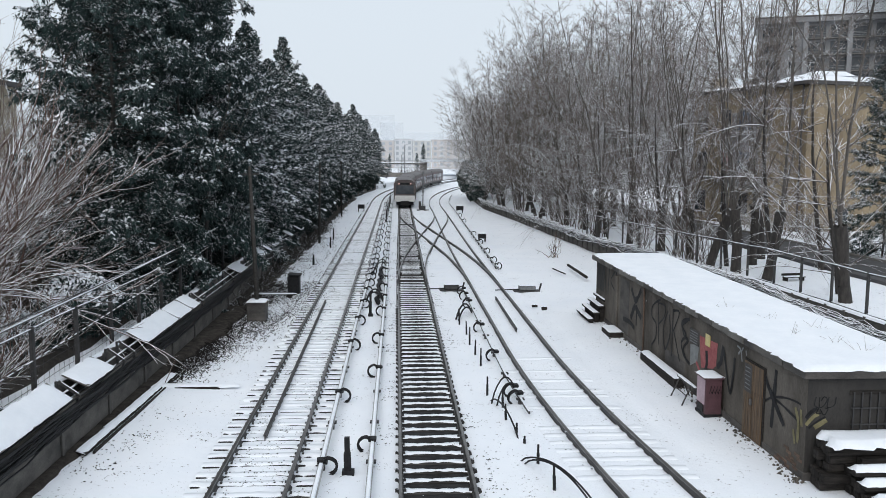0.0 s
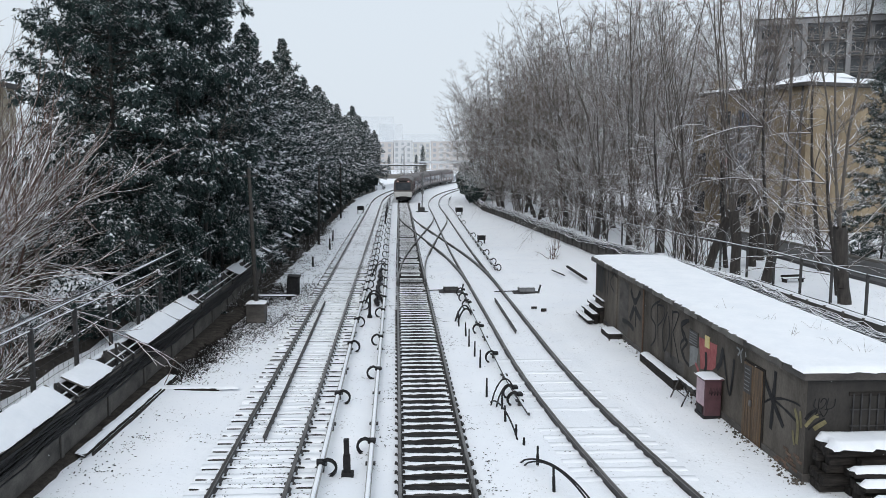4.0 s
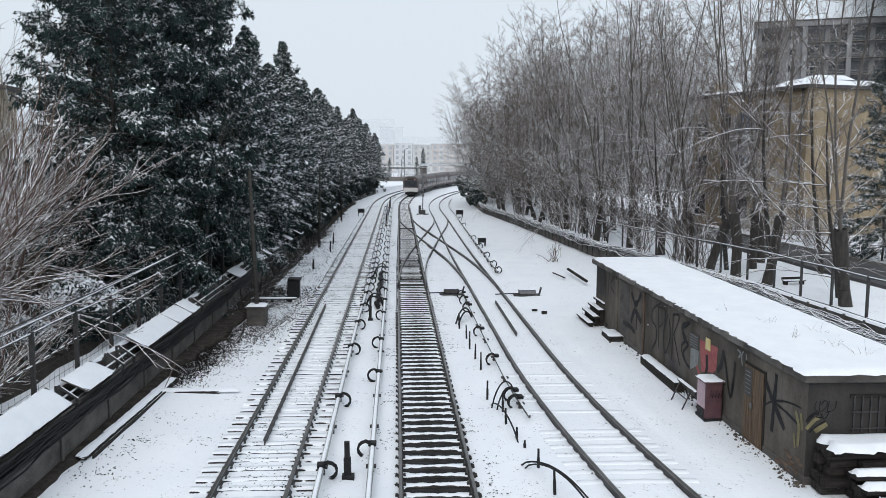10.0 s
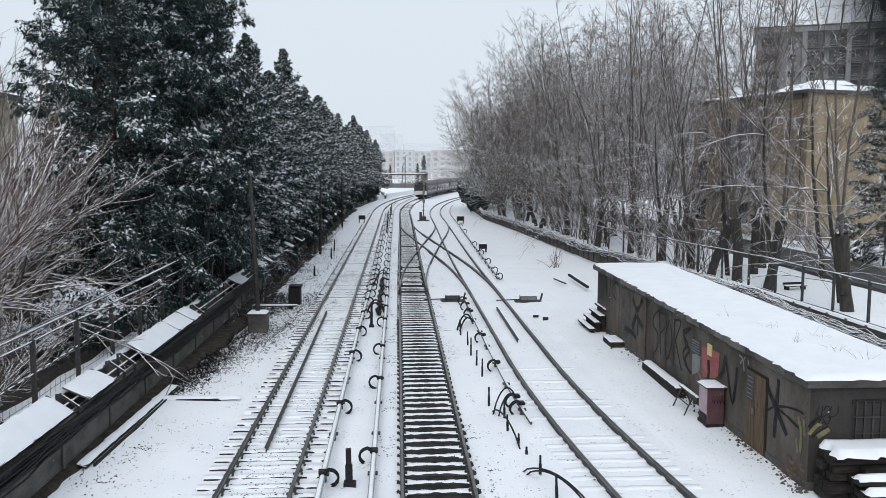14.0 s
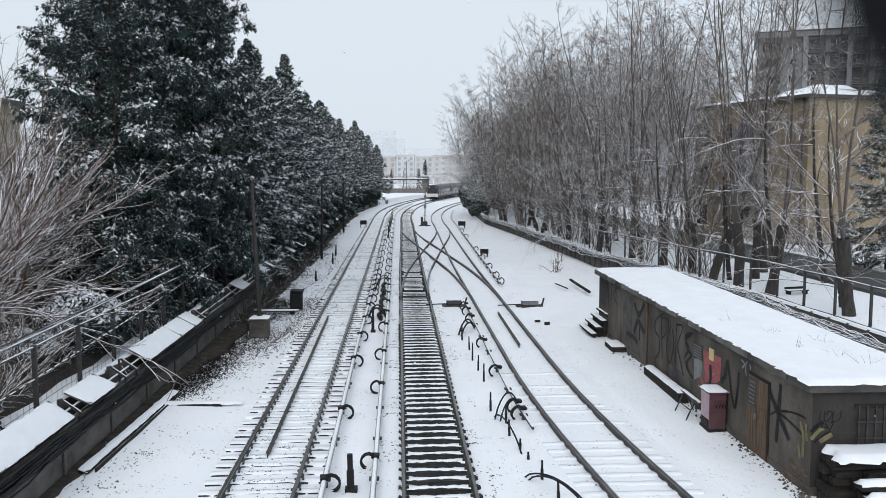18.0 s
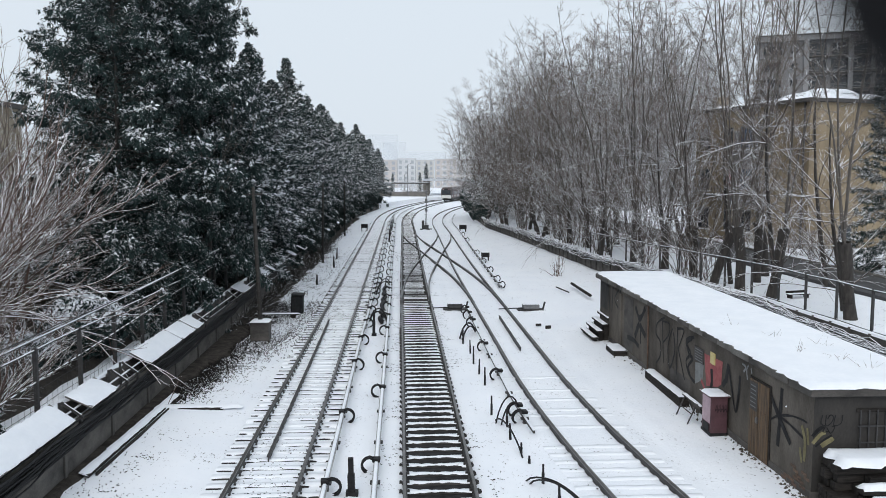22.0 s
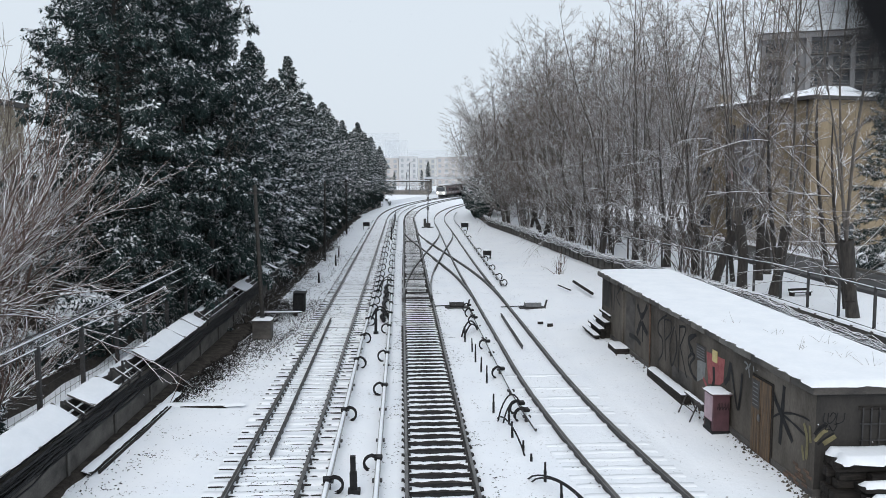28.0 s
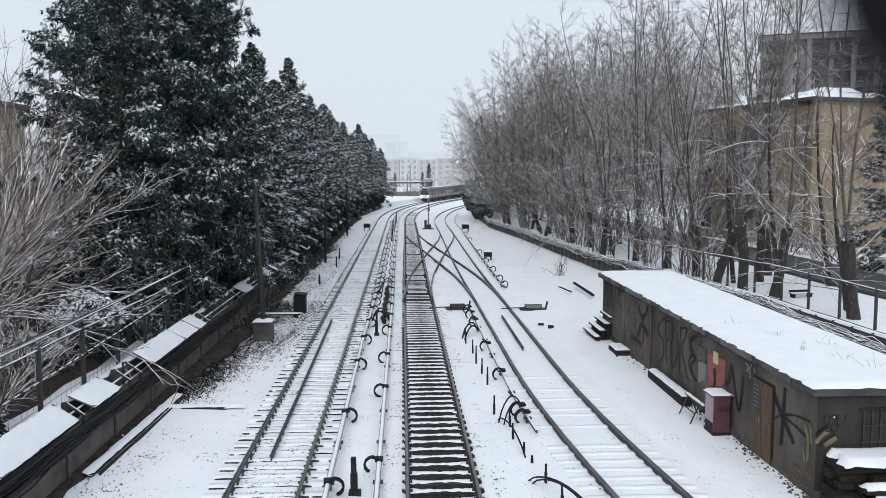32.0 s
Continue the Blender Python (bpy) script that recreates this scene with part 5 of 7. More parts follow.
def build_hut():
    hut = thing("trackside_hut", (HX, HY, 0), "long grey rendered hut with graffiti and a snowy flat roof", "hut")
    w, d = HX2 - HX, HY2 - HY
    shell = boxed(0, w, 0, d, -0.3, HZ - 0.02, 0.01)
    for v in shell.verts:
        if v.co.z > 1.0:
            v.co.z += ROOF_RISE * v.co.y
    part("wall", shell, PLASTER, hut)
    # A thin darker skin puts the end wall's shade into its colour.
    part("end_render", boxed(0.006, w - 0.006, -0.006, 0.006, -0.2, HZ - 0.06), SHADE_STAIN, hut, "darker stained render, toned for the shade on the end wall")
    rb = random.Random(77)
    brick = shared("brick", boxed(-0.012, 0.01, -0.11, 0.11, -0.032, 0.032, 0.004), OLD_BRICK)
    for i in range(15):
        row = i % 6
        child("brick", brick, hut, pose(-0.03 if row < 2 else -0.002, 0.18 + 0.24 * rb.randrange(0, 5 - row // 2) + 0.12 * (row % 2), 0.06 + 0.075 * row))
    part("plinth", boxed(-0.03, w + 0.02, -0.03, d + 0.02, -0.3, 0.16, 0.01), OLD_CONCRETE, hut, "damp darker plinth")
    part("pilaster", boxed(-0.06, 0.0, 14.7, 15.05, -0.2, HZ - 0.1, 0.01), PLASTER, hut)
    # roof edge of separate worn slabs
    slab = 1.02
    k = 0
    y = -0.16
    rnd = random.Random(14)
    while y < d:
        z = HZ + ROOF_RISE * y + rnd.uniform(-0.008, 0.008)
        out = -0.15 + rnd.uniform(-0.03, 0.025) - (0.05 if y > 15 else 0.0)
        part("roof_slab", boxed(out, w + 0.16, y + rnd.uniform(0.004, 0.02), min(y + slab, d + 0.1), z - 0.06, z + 0.11, 0.014), CONCRETE if rnd.random() < 0.4 else OLD_CONCRETE, hut)
        y += slab
    cap = snow_pad("roof_snow", -0.16, w + 0.18, -0.16, d + 0.1, 0.0, 0.1, hut, 2, 0.16, 0.12)
    cap.matrix_basis = Matrix.Translation((0, 0, HZ + 0.1)) @ Matrix.Rotation(math.atan(ROOF_RISE), 4, "X")
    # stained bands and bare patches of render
    for y0, y1, z0, z1, m in ((15.0, 16.3, 0.3, 2.2, PLASTER), (13.2, 14.4, 0.2, 2.2, OLD_CONCRETE), (16.9, 18.1, 1.2, 2.3, SHADE_STAIN), (7.2, 9.0, 0.1, 0.7, OLD_CONCRETE)):
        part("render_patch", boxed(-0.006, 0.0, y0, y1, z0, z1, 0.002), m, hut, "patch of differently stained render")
    part("downpipe", tube(bmesh.new(), [(-0.05, 11.2, 0.0), (-0.05, 11.25, HZ + 0.06)], 0.03, 7), OLD_BRICK, hut, "thin rusty downpipe")
    # graffiti
    for pts, sw in (
        ([(25.81, 2.17), (26.56, 1.85), (26.66, 1.48), (26.19, 1.28), (26.18, 0.84), (26.61, 0.49)], 0.07),
        ([(26.04, 2.01), (25.85, 0.67)], 0.07),
        ([(26.04, 2.01), (25.36, 2.04), (25.38, 1.7), (25.91, 1.34)], 0.06),
        ([(25.04, 1.95), (25.43, 1.32), (25.22, 0.66), (24.78, 1.28), (24.93, 1.85)], 0.07),
        ([(24.57, 2.09), (24.58, 0.6)], 0.07),
        ([(24.6, 2.03), (24.01, 2.08), (24.5, 1.4)], 0.06),
        ([(24.44, 1.41), (23.84, 0.61)], 0.07),
        ([(23.12, 2.06), (23.74, 1.85), (23.53, 1.49), (23.2, 1.4), (23.57, 1.08), (23.3, 0.81)], 0.1),
        ([(33.13, 2.38), (33.64, 1.32)], 0.09),
        ([(33.13, 2.38), (32.7, 1.27)], 0.09),
        ([(32.23, 2.42), (32.4, 1.25)], 0.09),
        ([(32.17, 2.36), (31.37, 2.35), (32.02, 1.84), (31.13, 1.46)], 0.08),
        ([(33.92, 2.36), (33.96, 1.55)], 0.1),
        ([(31.17, 2.34), (31.39, 1.83)], 0.1),
        ([(29.12, 2.01), (28.56, 1.65), (27.93, 2.13)], 0.2),
        ([(28.63, 1.47), (29.12, 0.89)], 0.22),
        ([(28.58, 1.44), (27.82, 1.15)], 0.22),
        ([(28.4, 1.51), (28.41, 0.76)], 0.12),
        ([(30.1, 0.69), (29.22, 0.73), (28.61, 0.63)], 0.16),
        ([(20.6, 1.84), (20.73, 1.35)], 0.16),
        ([(20.59, 1.82), (20.11, 0.77), (19.94, 1.11), (19.86, 1.72)], 0.1),
        ([(23.27, 2.0), (23.72, 1.74), (23.38, 1.53), (23.75, 1.21), (23.46, 0.88), (22.98, 0.75)], 0.09),
        ([(18.15, 1.71), (17.83, 1.43), (17.12, 0.87)], 0.14),
        ([(17.61, 2.0), (17.65, 1.53), (17.73, 0.62)], 0.14),
        ([(18.27, 1.03), (17.81, 1.3), (17.19, 1.49), (16.68, 1.56), (16.43, 1.56)], 0.05),
        ([(17.82, 1.35), (17.17, 1.29), (16.51, 1.18)], 0.06),
        ([(20.97, 1.19), (20.7, 1.41)], 0.12),
    ):
        part("graffiti_stroke", stroke(bmesh.new(), pts, sw * 1.35), SPRAY_BLACK, hut, "black sprayed stroke on the wall")
    for pts, sw in (([(16.66, 1.44), (16.5, 1.14), (16.51, 0.7)], 0.13),
        ([(16.42, 1.46), (16.35, 1.11)], 0.12),
        ([(16.71, 0.94), (16.61, 0.64)], 0.1)):
        part("yellow_graffiti", stroke(bmesh.new(), pts, sw), SPRAY_YELLOW, hut, "dull yellow sprayed stroke at the corner")
    for pts, sw in (([(8.54, 1.2), (8.71, 1.39), (8.81, 1.43)], 0.1),
        ([(8.72, 1.15), (8.97, 1.32)], 0.16)):
        part("yellow_graffiti", stroke(bmesh.new(), pts, sw, "end"), SPRAY_YELLOW, hut, "dull yellow sprayed stroke at the corner")
    for pts, sw in (([(8.53, 1.35), (8.64, 1.48), (8.76, 1.56)], 0.09),
        ([(8.6, 1.13), (8.76, 1.26), (8.95, 1.37)], 0.06),
        ([(8.73, 1.8), (8.7, 1.63), (8.79, 1.56), (8.75, 1.45), (8.86, 1.45)], 0.03),
        ([(8.81, 1.8), (8.81, 1.58), (8.91, 1.62), (8.97, 1.75), (8.9, 1.8), (8.84, 1.71)], 0.03),
        ([(9.01, 1.8), (8.98, 1.58), (9.13, 1.62), (9.16, 1.79)], 0.03),
        ([(8.83, 1.54), (8.92, 1.41), (9.0, 1.54), (8.94, 1.56)], 0.03)):
        part("graffiti_stroke", stroke(bmesh.new(), pts, sw, "end"), SPRAY_BLACK, hut, "black sprayed stroke on the wall")
    for pts, sw in (([(19.76, 2.06), (19.55, 2.01), (19.67, 1.87)], 0.07),
        ([(19.39, 2.1), (19.49, 1.96), (19.43, 1.73)], 0.07),
        ([(19.24, 2.06), (19.19, 1.94)], 0.06)):
        part("pale_graffiti", stroke(bmesh.new(), pts, sw), SPRAY_GREY, hut, "pale grey sprayed stroke")
    part("pale_graffiti", patch(bmesh.new(), [(23.01, 1.35), (22.33, 1.46), (22.4, 0.98), (22.97, 0.72)]), SPRAY_GREY, hut, "pale grey painted patch")
    # boarded notice with lines, red panel and yellow plate
    part("notice_board", boxed(-0.03, -0.001, 6.14, 6.84, 1.42, 1.84), DARK_TRIM, hut, "dark notice with pale lines")
    for i in range(5):
        part("notice_line", boxed(-0.034, -0.031, 6.2, 6.78, 1.46 + 0.075 * i, 1.485 + 0.075 * i), GALV, hut)
    part("red_panel", patch(bmesh.new(), [(22.31, 1.76), (21.0, 1.82), (21.06, 1.19), (21.28, 1.06), (22.12, 0.88)]), SPRAY_RED, hut, "faded red painted panel")
    part("graffiti_stroke", stroke(bmesh.new(), [(21.75, 1.45), (21.7, 1.1), (21.8, 0.85)], 0.2), SPRAY_BLACK, hut, "dark smudge inside the red panel")
    part("graffiti_stroke", stroke(bmesh.new(), [(22.5, 0.95), (22.2, 0.75), (22.3, 0.6)], 0.16), SPRAY_RED, hut, "faded red sprayed stroke")
    part("plate", boxed(-0.03, -0.009, 5.3, 5.62, 1.6, 1.92), SIGN_YELLOW, hut, "small pale yellow plate")
    # the double door
    part("door_frame", boxed(-0.035, -0.001, 1.9, 3.02, -0.1, 1.9, 0.006), PLANK, hut, "dark door frame")
    for a, b in ((1.95, 2.45), (2.47, 2.97)):
        leaf = part("door_leaf", boxed(-0.06, -0.036, a, b, 0.02, 1.85, 0.006), DOOR_WOOD, hut, "weathered brown wooden door leaf")
        for i in range(3):
            part("board", boxed(-0.068, -0.061, a + 0.02 + i * 0.16, a + 0.16 + i * 0.16, 0.05, 1.2), DOOR_WOOD, leaf)
    part("door_vent", boxed(-0.075, -0.061, 2.52, 2.92, 1.12, 1.8, 0.004), DARK_TRIM, hut, "dark louvred vent in the door")
    for i in range(6):
        part("vent_slat", boxed(-0.082, -0.076, 2.58, 2.86, 1.2 + i * 0.1, 1.225 + i * 0.1), GALV, hut)
    part("padlock", boxed(-0.12, -0.062, 2.42, 2.52, 0.86, 1.02, 0.02), RAIL_TOP, hut, "bright metal padlock")
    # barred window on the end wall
    part("window_pane", boxed(0.95, 2.1, -0.012, -0.008, 0.95, 1.85), SHADE_STAIN, hut, "dark matt window pane")
    part("window_frame", boxed(0.9, 2.15, -0.03, -0.008, 1.85, 1.93), PLANK, hut)
    part("window_frame", boxed(0.9, 2.15, -0.03, -0.008, 0.87, 0.95), PLANK, hut)
    for i in range(7):
        part("bar", boxed(0.97 + i * 0.18, 1.0 + i * 0.18, -0.05, -0.012, 0.9, 1.9), IRON, hut)
    for i in range(2):
        part("bar", boxed(0.92, 2.13, -0.065, -0.051, 1.2 + i * 0.35, 1.23 + i * 0.35), IRON, hut)
    return hut


hut = build_hut()


def maroon_cabinet():
    t = thing("meter_cabinet", (8.07, 20.45, 0), "faded maroon metal cabinet with graffiti and snow on top", "cabinet")
    part("case", boxed(-0.02, 0.42, 0.0, 0.62, 0.0, 1.0, 0.015), CABINET, t)
    part("side_panel", boxed(-0.035, -0.021, 0.04, 0.58, 0.3, 0.97, 0.004), CABINET_PALE, t, "pale pink side panel")
    part("top", boxed(-0.08, 0.46, -0.05, 0.67, 1.0, 1.05, 0.01), CABINET, t)
    part("plinth", boxed(-0.04, 0.43, -0.02, 0.64, -0.15, 0.06), RUBBER, t)
    part("hatch", boxed(-0.045, -0.036, 0.1, 0.5, 0.08, 0.28), RUBBER, t)
    snow_pad("snow_cap", -0.09, 0.47, -0.06, 0.68, 1.045, 0.06, t, 9, 0.1)
    bm = bmesh.new()
    for i in range(4):
        x = 0.08 + 0.08 * i
        tube(bm, [(x, -0.006, 0.62), (x + 0.05, -0.006, 0.82), (x + 0.08, -0.006, 0.6), (x + 0.02, -0.006, 0.72)], 0.008, 4)
    part("black_tag", bm, SPRAY_BLACK, t, "small black scrawl")


maroon_cabinet()


def timber_trestle():
    t = thing("trestle", (8.08, 21.5, 0), "rusty metal trestle with a snowy top bar", "trestle")
    for y in (0.0, 0.9):
        for s in (-1, 1):
            part("leg", tube(bmesh.new(), [(s * 0.28, y, -0.05), (s * 0.04, y, 0.5)], 0.02, 6), RAIL, t)
    part("top_bar", boxed(-0.05, 0.05, -0.3, 1.1, 0.5, 0.56, 0.01), RAIL, t)
    part("brace", tube(bmesh.new(), [(-0.15, 0, 0.25), (-0.15, 0.9, 0.25)], 0.015, 6), RAIL, t)
    snow_pad("snow_cap", -0.06, 0.06, -0.31, 1.11, 0.555, 0.035, t, 4, 0.1)


timber_trestle()


def plank_in_snow(x0, x1, y0, y1, z, label, seed):
    t = thing("snowy_plank", ((x0 + x1) / 2, (y0 + y1) / 2, 0), label, "plank", "planks by the hut")
    hx, hy = (x1 - x0) / 2, (y1 - y0) / 2
    part("plank", boxed(-hx, hx, -hy, hy, -0.06, z, 0.012), PLANK, t)
    snow_pad("snow_cap", -hx - 0.02, hx + 0.02, -hy - 0.02, hy + 0.02, z - 0.006, 0.06, t, seed, 0.12)
    return t


plank_in_snow(8.14, 8.44, 23.1, 26.5, 0.3, "long dark beam beside the hut under a strip of snow", 1)
plank_in_snow(7.98, 8.5, 29.9, 31.1, 0.2, "dark low block capped with snow", 2)


def steps_stack():
    t = thing("timber_steps", (7.78, 33.4, 0.04), "stack of dark boards like steps capped with snow", "stacked boards")
    for i in range(4):
        b = part("step", boxed(0.24 * i, 0.24 * i + 0.26, -0.9 + 0.12 * i, 1.3, 0.24 * i + 0.06, 0.24 * i + 0.16, 0.012), PLANK, t)
        snow_pad("snow_cap", 0.24 * i - 0.02, 0.24 * i + 0.24, -0.92 + 0.12 * i, 1.3, 0.24 * i + 0.155, 0.05, b, 10 + i, 0.12)
        part("bearer", boxed(0.24 * i + 0.1, 0.24 * i + 0.24, -0.8 + 0.12 * i, 1.2, -0.1, 0.24 * i + 0.06), PLANK, t)
    part("support", boxed(0.5, 0.9, -0.5, 1.0, -0.1, 0.5), PLANK, t)


steps_stack()


def wood_pile():
    t = thing("timber_pile", (8.55, 14.2, 0), "pile of dark timbers heaped with snow against the hut", "timber pile")
    rnd = random.Random(19)
    for z, y0, y1 in ((0.0, 0.5, 1.9), (0.2, 0.8, 1.9), (0.4, 0.95, 1.9), (0.6, 1.1, 1.9), (0.8, 1.25, 1.9)):
        y = y0
        while y < y1 - 0.1:
            x0 = rnd.uniform(0.0, 0.25) + (0.5 if y < 1.2 else 0.0)
            part("timber", boxed(x0, 4.0 + rnd.uniform(-0.4, 0.4), y, y + 0.2, z, z + 0.185, 0.012), PLANK, t)
            y += 0.23
    snow_pad("snow_cover", 0.15, 4.2, 1.1, 1.95, 1.0, 0.16, t, 21, 0.1, 0.2)
    for i, (y, z) in enumerate(((0.95, 0.62), (0.72, 0.42), (0.42, 0.24))):
        b = part("timber", boxed(0.45 + 0.1 * i, 4.2, y - 0.12, y + 0.14, z - 0.1, z, 0.012), PLANK, t)
        snow_pad("snow_cap", 0.43 + 0.1 * i, 4.2, y - 0.14, y + 0.16, z - 0.005, 0.12, b, 30 + i, 0.09, 0.09)


wood_pile()


# ---- left wall: cable trough lids, cables, wire fence ----
def left_wall_fittings():
    rnd = random.Random(23)
    # lids of the cable trough on top of the wall, tilted, under snow
    for y0, y1 in ((6.0, 10.6), (11.0, 14.4), (14.7, 18.35), (19.35, 21.15), (23.9, 27.4), (27.5, 29.2), (29.3, 30.4), (38.2, 40.2), (44.6, 46.2), (47.4, 48.0), (56, 57.2), (60.5, 62.5), (66.4, 68.4), (71, 73), (75, 76.5), (81, 83.6), (87, 89), (93, 95.5), (99, 102)):
        t = thing("trough_lid", (-7.34 if y0 < 50 else -7.05 - 0.1 * (y0 % 3), y0, 1.27), "", "")
        t.parent = left_wall
        d, tilt = y1 - y0, 29 + rnd.uniform(-5, 6)
        part("lid", turned(boxed(-0.64, 0.04, 0, d, 0.0, 0.05, 0.006), pose(0, 0, 0, 0, tilt)), CONCRETE, t)
        s = snow_pad("snow_slab", -0.65, 0.05, -0.015, d + 0.015, 0.047, 0.04, t, int(y0 * 3), 0.14, 0.03)
        s.matrix_basis = pose(0, 0, 0, 0, tilt)
    # open frames of the trough between the lids, a pale board lying in it
    for y in (10.8, 14.5, 18.8, 22.0, 22.9, 31.0, 36.9, 42.4):
        t = thing("trough_bracket", (-7.34, y, 1.2), "", "")
        t.parent = left_wall
        part("arm", turned(boxed(-0.56, 0.04, -0.03, 0.03, 0.02, 0.07), pose(0, 0, 0, 0, 36)), IRON, t)
        part("arm_snow", turned(boxed(-0.5, -0.02, -0.012, 0.012, 0.07, 0.085, 0.004), pose(0, 0, 0, 0, 36)), SNOW, t)
        part("upright", boxed(-0.04, 0.02, -0.03, 0.03, -0.25, 0.05), IRON, t)
        part("back_upright", boxed(-0.5, -0.45, -0.03, 0.03, -0.3, 0.36), IRON, t)
    for x, z, m in ((-7.36, 1.17, IRON), (-7.62, 1.3, SNOW)):
        part("trough_rail", boxed(x - 0.02, x + 0.02, 8, 46, z, z + 0.03), m, left_wall)
    part("trough_back", boxed(-8.0, -7.9, 6, 48, 0.6, 1.4, 0.01), OLD_CONCRETE, left_wall, "dark back wall of the cable trough")
    snow_pad("trough_back_snow", -8.1, -7.9, 6, 48, 1.395, 0.07, left_wall, 91, 0.3, 0.14)
    # sagging black cables on the wall's face
    for i in range(16):
        x, z = -7.36 + 0.12 * rnd.random(), 0.78 + 0.4 * i / 15
        pts, ph = [], rnd.random() * 6
        for y in frange(6, 100, 1.1):
            pts.append((x + 0.05 * noise.noise((y * 0.3, i, 0)), y, min(1.2, z + 0.22 * noise.noise((y * 0.22, i * 2.3, 4)) + 0.08 * noise.noise((y * 0.9, i * 1.3, 6)) - 0.05 * abs(math.sin(y * 0.9 + ph)))))
        t = thing("wall_cable", (0, 0, 0), "black cable sagging along the wall", "cable", "cables on the wall")
        part("strand", tube(bmesh.new(), pts, rnd.uniform(0.016, 0.034), 6), RUBBER, t)
    # concrete pilasters of the wall
    rib = shared("pilaster", boxed(0.0, 0.05, -0.07, 0.07, -0.2, 0.66, 0.01), WALL_CONCRETE)
    for y in frange(9, 99, 3.0):
        child("pilaster", rib, left_wall, pose(left_wall_x(y), y, 0))


left_wall_fittings()


def wire_fence(name, line, y0, y1, step, z0, h, strands, mesh_step, label, material, post_w=0.05, snow=True):
    """Steel posts with rails, strands and thin upright wires between them; one object."""
    t = thing(name, (0, 0, 0), label, "fence", kind="structure")
    post = shared("post", boxed(-post_w, post_w, -post_w, post_w, -0.3, h, 0.008), material)
    for y in frange(y0, y1, step):
        child("post", post, t, pose(line(y), y, z0))
    for z, r in strands:
        pts = [(line(y), y, z0 + z + 0.015 * math.sin(y * 1.3)) for y in frange(y0, y1, step / 2)]
        part("strand", tube(bmesh.new(), pts, r, 5), material, t)
        if snow and r >= 0.02:
            part("snow_line", tube(bmesh.new(), [(p[0], p[1], p[2] + r) for p in pts], r * 0.8, 5), SNOW, t)
    if mesh_step:
        ys = np.array(frange(y0, y1, mesh_step))
        xs = np.array([line(y) for y in ys])
        lo = np.stack([xs, ys, np.full(len(ys), z0 + 0.05)], 1)
        hi = np.stack([xs, ys, np.full(len(ys), z0 + h - 0.05)], 1)
        v, f = prisms(lo, hi, np.full(len(ys), 0.0035), np.full(len(ys), 0.0035))
        np_part("upright_wire", v, f, material, t)
    return t


wire_fence("fence_left", lambda y: left_wall_x(y) - 0.95, 6, 120, 2.6, 0.9, 1.9, [(0.1, 0.008), (0.5, 0.006), (0.9, 0.006), (1.3, 0.006), (1.6, 0.006), (1.85, 0.02), (2.2, 0.014)], 0.3, "dark wire fence with strands of barbed wire", IRON)
wire_fence("fence_right", lambda y: right_wall_x(y) + 0.55, 14, 58, 2.3, 1.0, 1.75, [(0.25, 0.02), (1.7, 0.03)], 0, "steel post and rail fence with snow on its rails", IRON, 0.045)
def slack_wire(x0, y0, z0, x1, y1, z1, r, twisted):
    t = thing("slack_wire", (0, 0, 0), "slack snow-coated wire strung along the fence", "wire", "wires along the fence")
    n = 60 if twisted else 16
    pts = [Vector((x0 + (x1 - x0) * i / n, y0 + (y1 - y0) * i / n, z0 + (z1 - z0) * i / n - 0.12 * math.sin(math.pi * i / n))) for i in range(n + 1)]
    part("strand", tube(bmesh.new(), pts, r, 5), IRON, t)
    if twisted:
        for i in range(0, n, 1):
            part("snow_bead", tube(bmesh.new(), [pts[i].lerp(pts[i + 1], 0.1) + Vector((0, 0, r)), pts[i].lerp(pts[i + 1], 0.7) + Vector((0, 0, r))], r * 1.1, 5), SNOW, t)
    else:
        part("snow_line", tube(bmesh.new(), [p + Vector((0, 0, r)) for p in pts], r * 0.9, 5), SNOW, t)


slack_wire(-8.35, 12.0, 1.85, -8.35, 40.0, 2.85, 0.014, True)
slack_wire(-8.38, 10.0, 2.95, -8.38, 40.0, 3.4, 0.022, False)
slack_wire(-8.42, 10.0, 3.05, -8.36, 42.0, 3.42, 0.012, False)


def boards_by_left_wall():
    t = thing("long_plank", (-7.0, 21.6, 0), "long pale plank leaning along the wall under snow", "plank")
    part("plank", turned(boxed(-0.12, 0.12, -3.4, 3.4, 0.04, 0.09, 0.01), pose(0, 0, 0, 0, 18, -2)), PLANK, t)
    s = snow_pad("snow_cap", -0.13, 0.1, -3.42, 3.42, 0.085, 0.035, t, 12, 0.2)
    s.matrix_basis = pose(0, 0, 0, 0, 18, -2)
    part("edge_board", turned(boxed(0.2, 0.24, -3.2, 3.3, -0.05, 0.05), pose(0, 0, 0, 0, 0, -2)), PLANK, t)
    t = thing("half_buried_beam", (-5.9, 23.6, 0), "dark beam half buried in snow", "beam")
    part("beam", boxed(-0.55, 0.75, -0.1, 0.1, -0.08, 0.05, 0.02), PLANK, t)
    snow_pad("snow_cap", -1.3, 1.3, -0.07, 0.3, 0.03, 0.08, t, 13, 0.15, 0.08)


boards_by_left_wall()


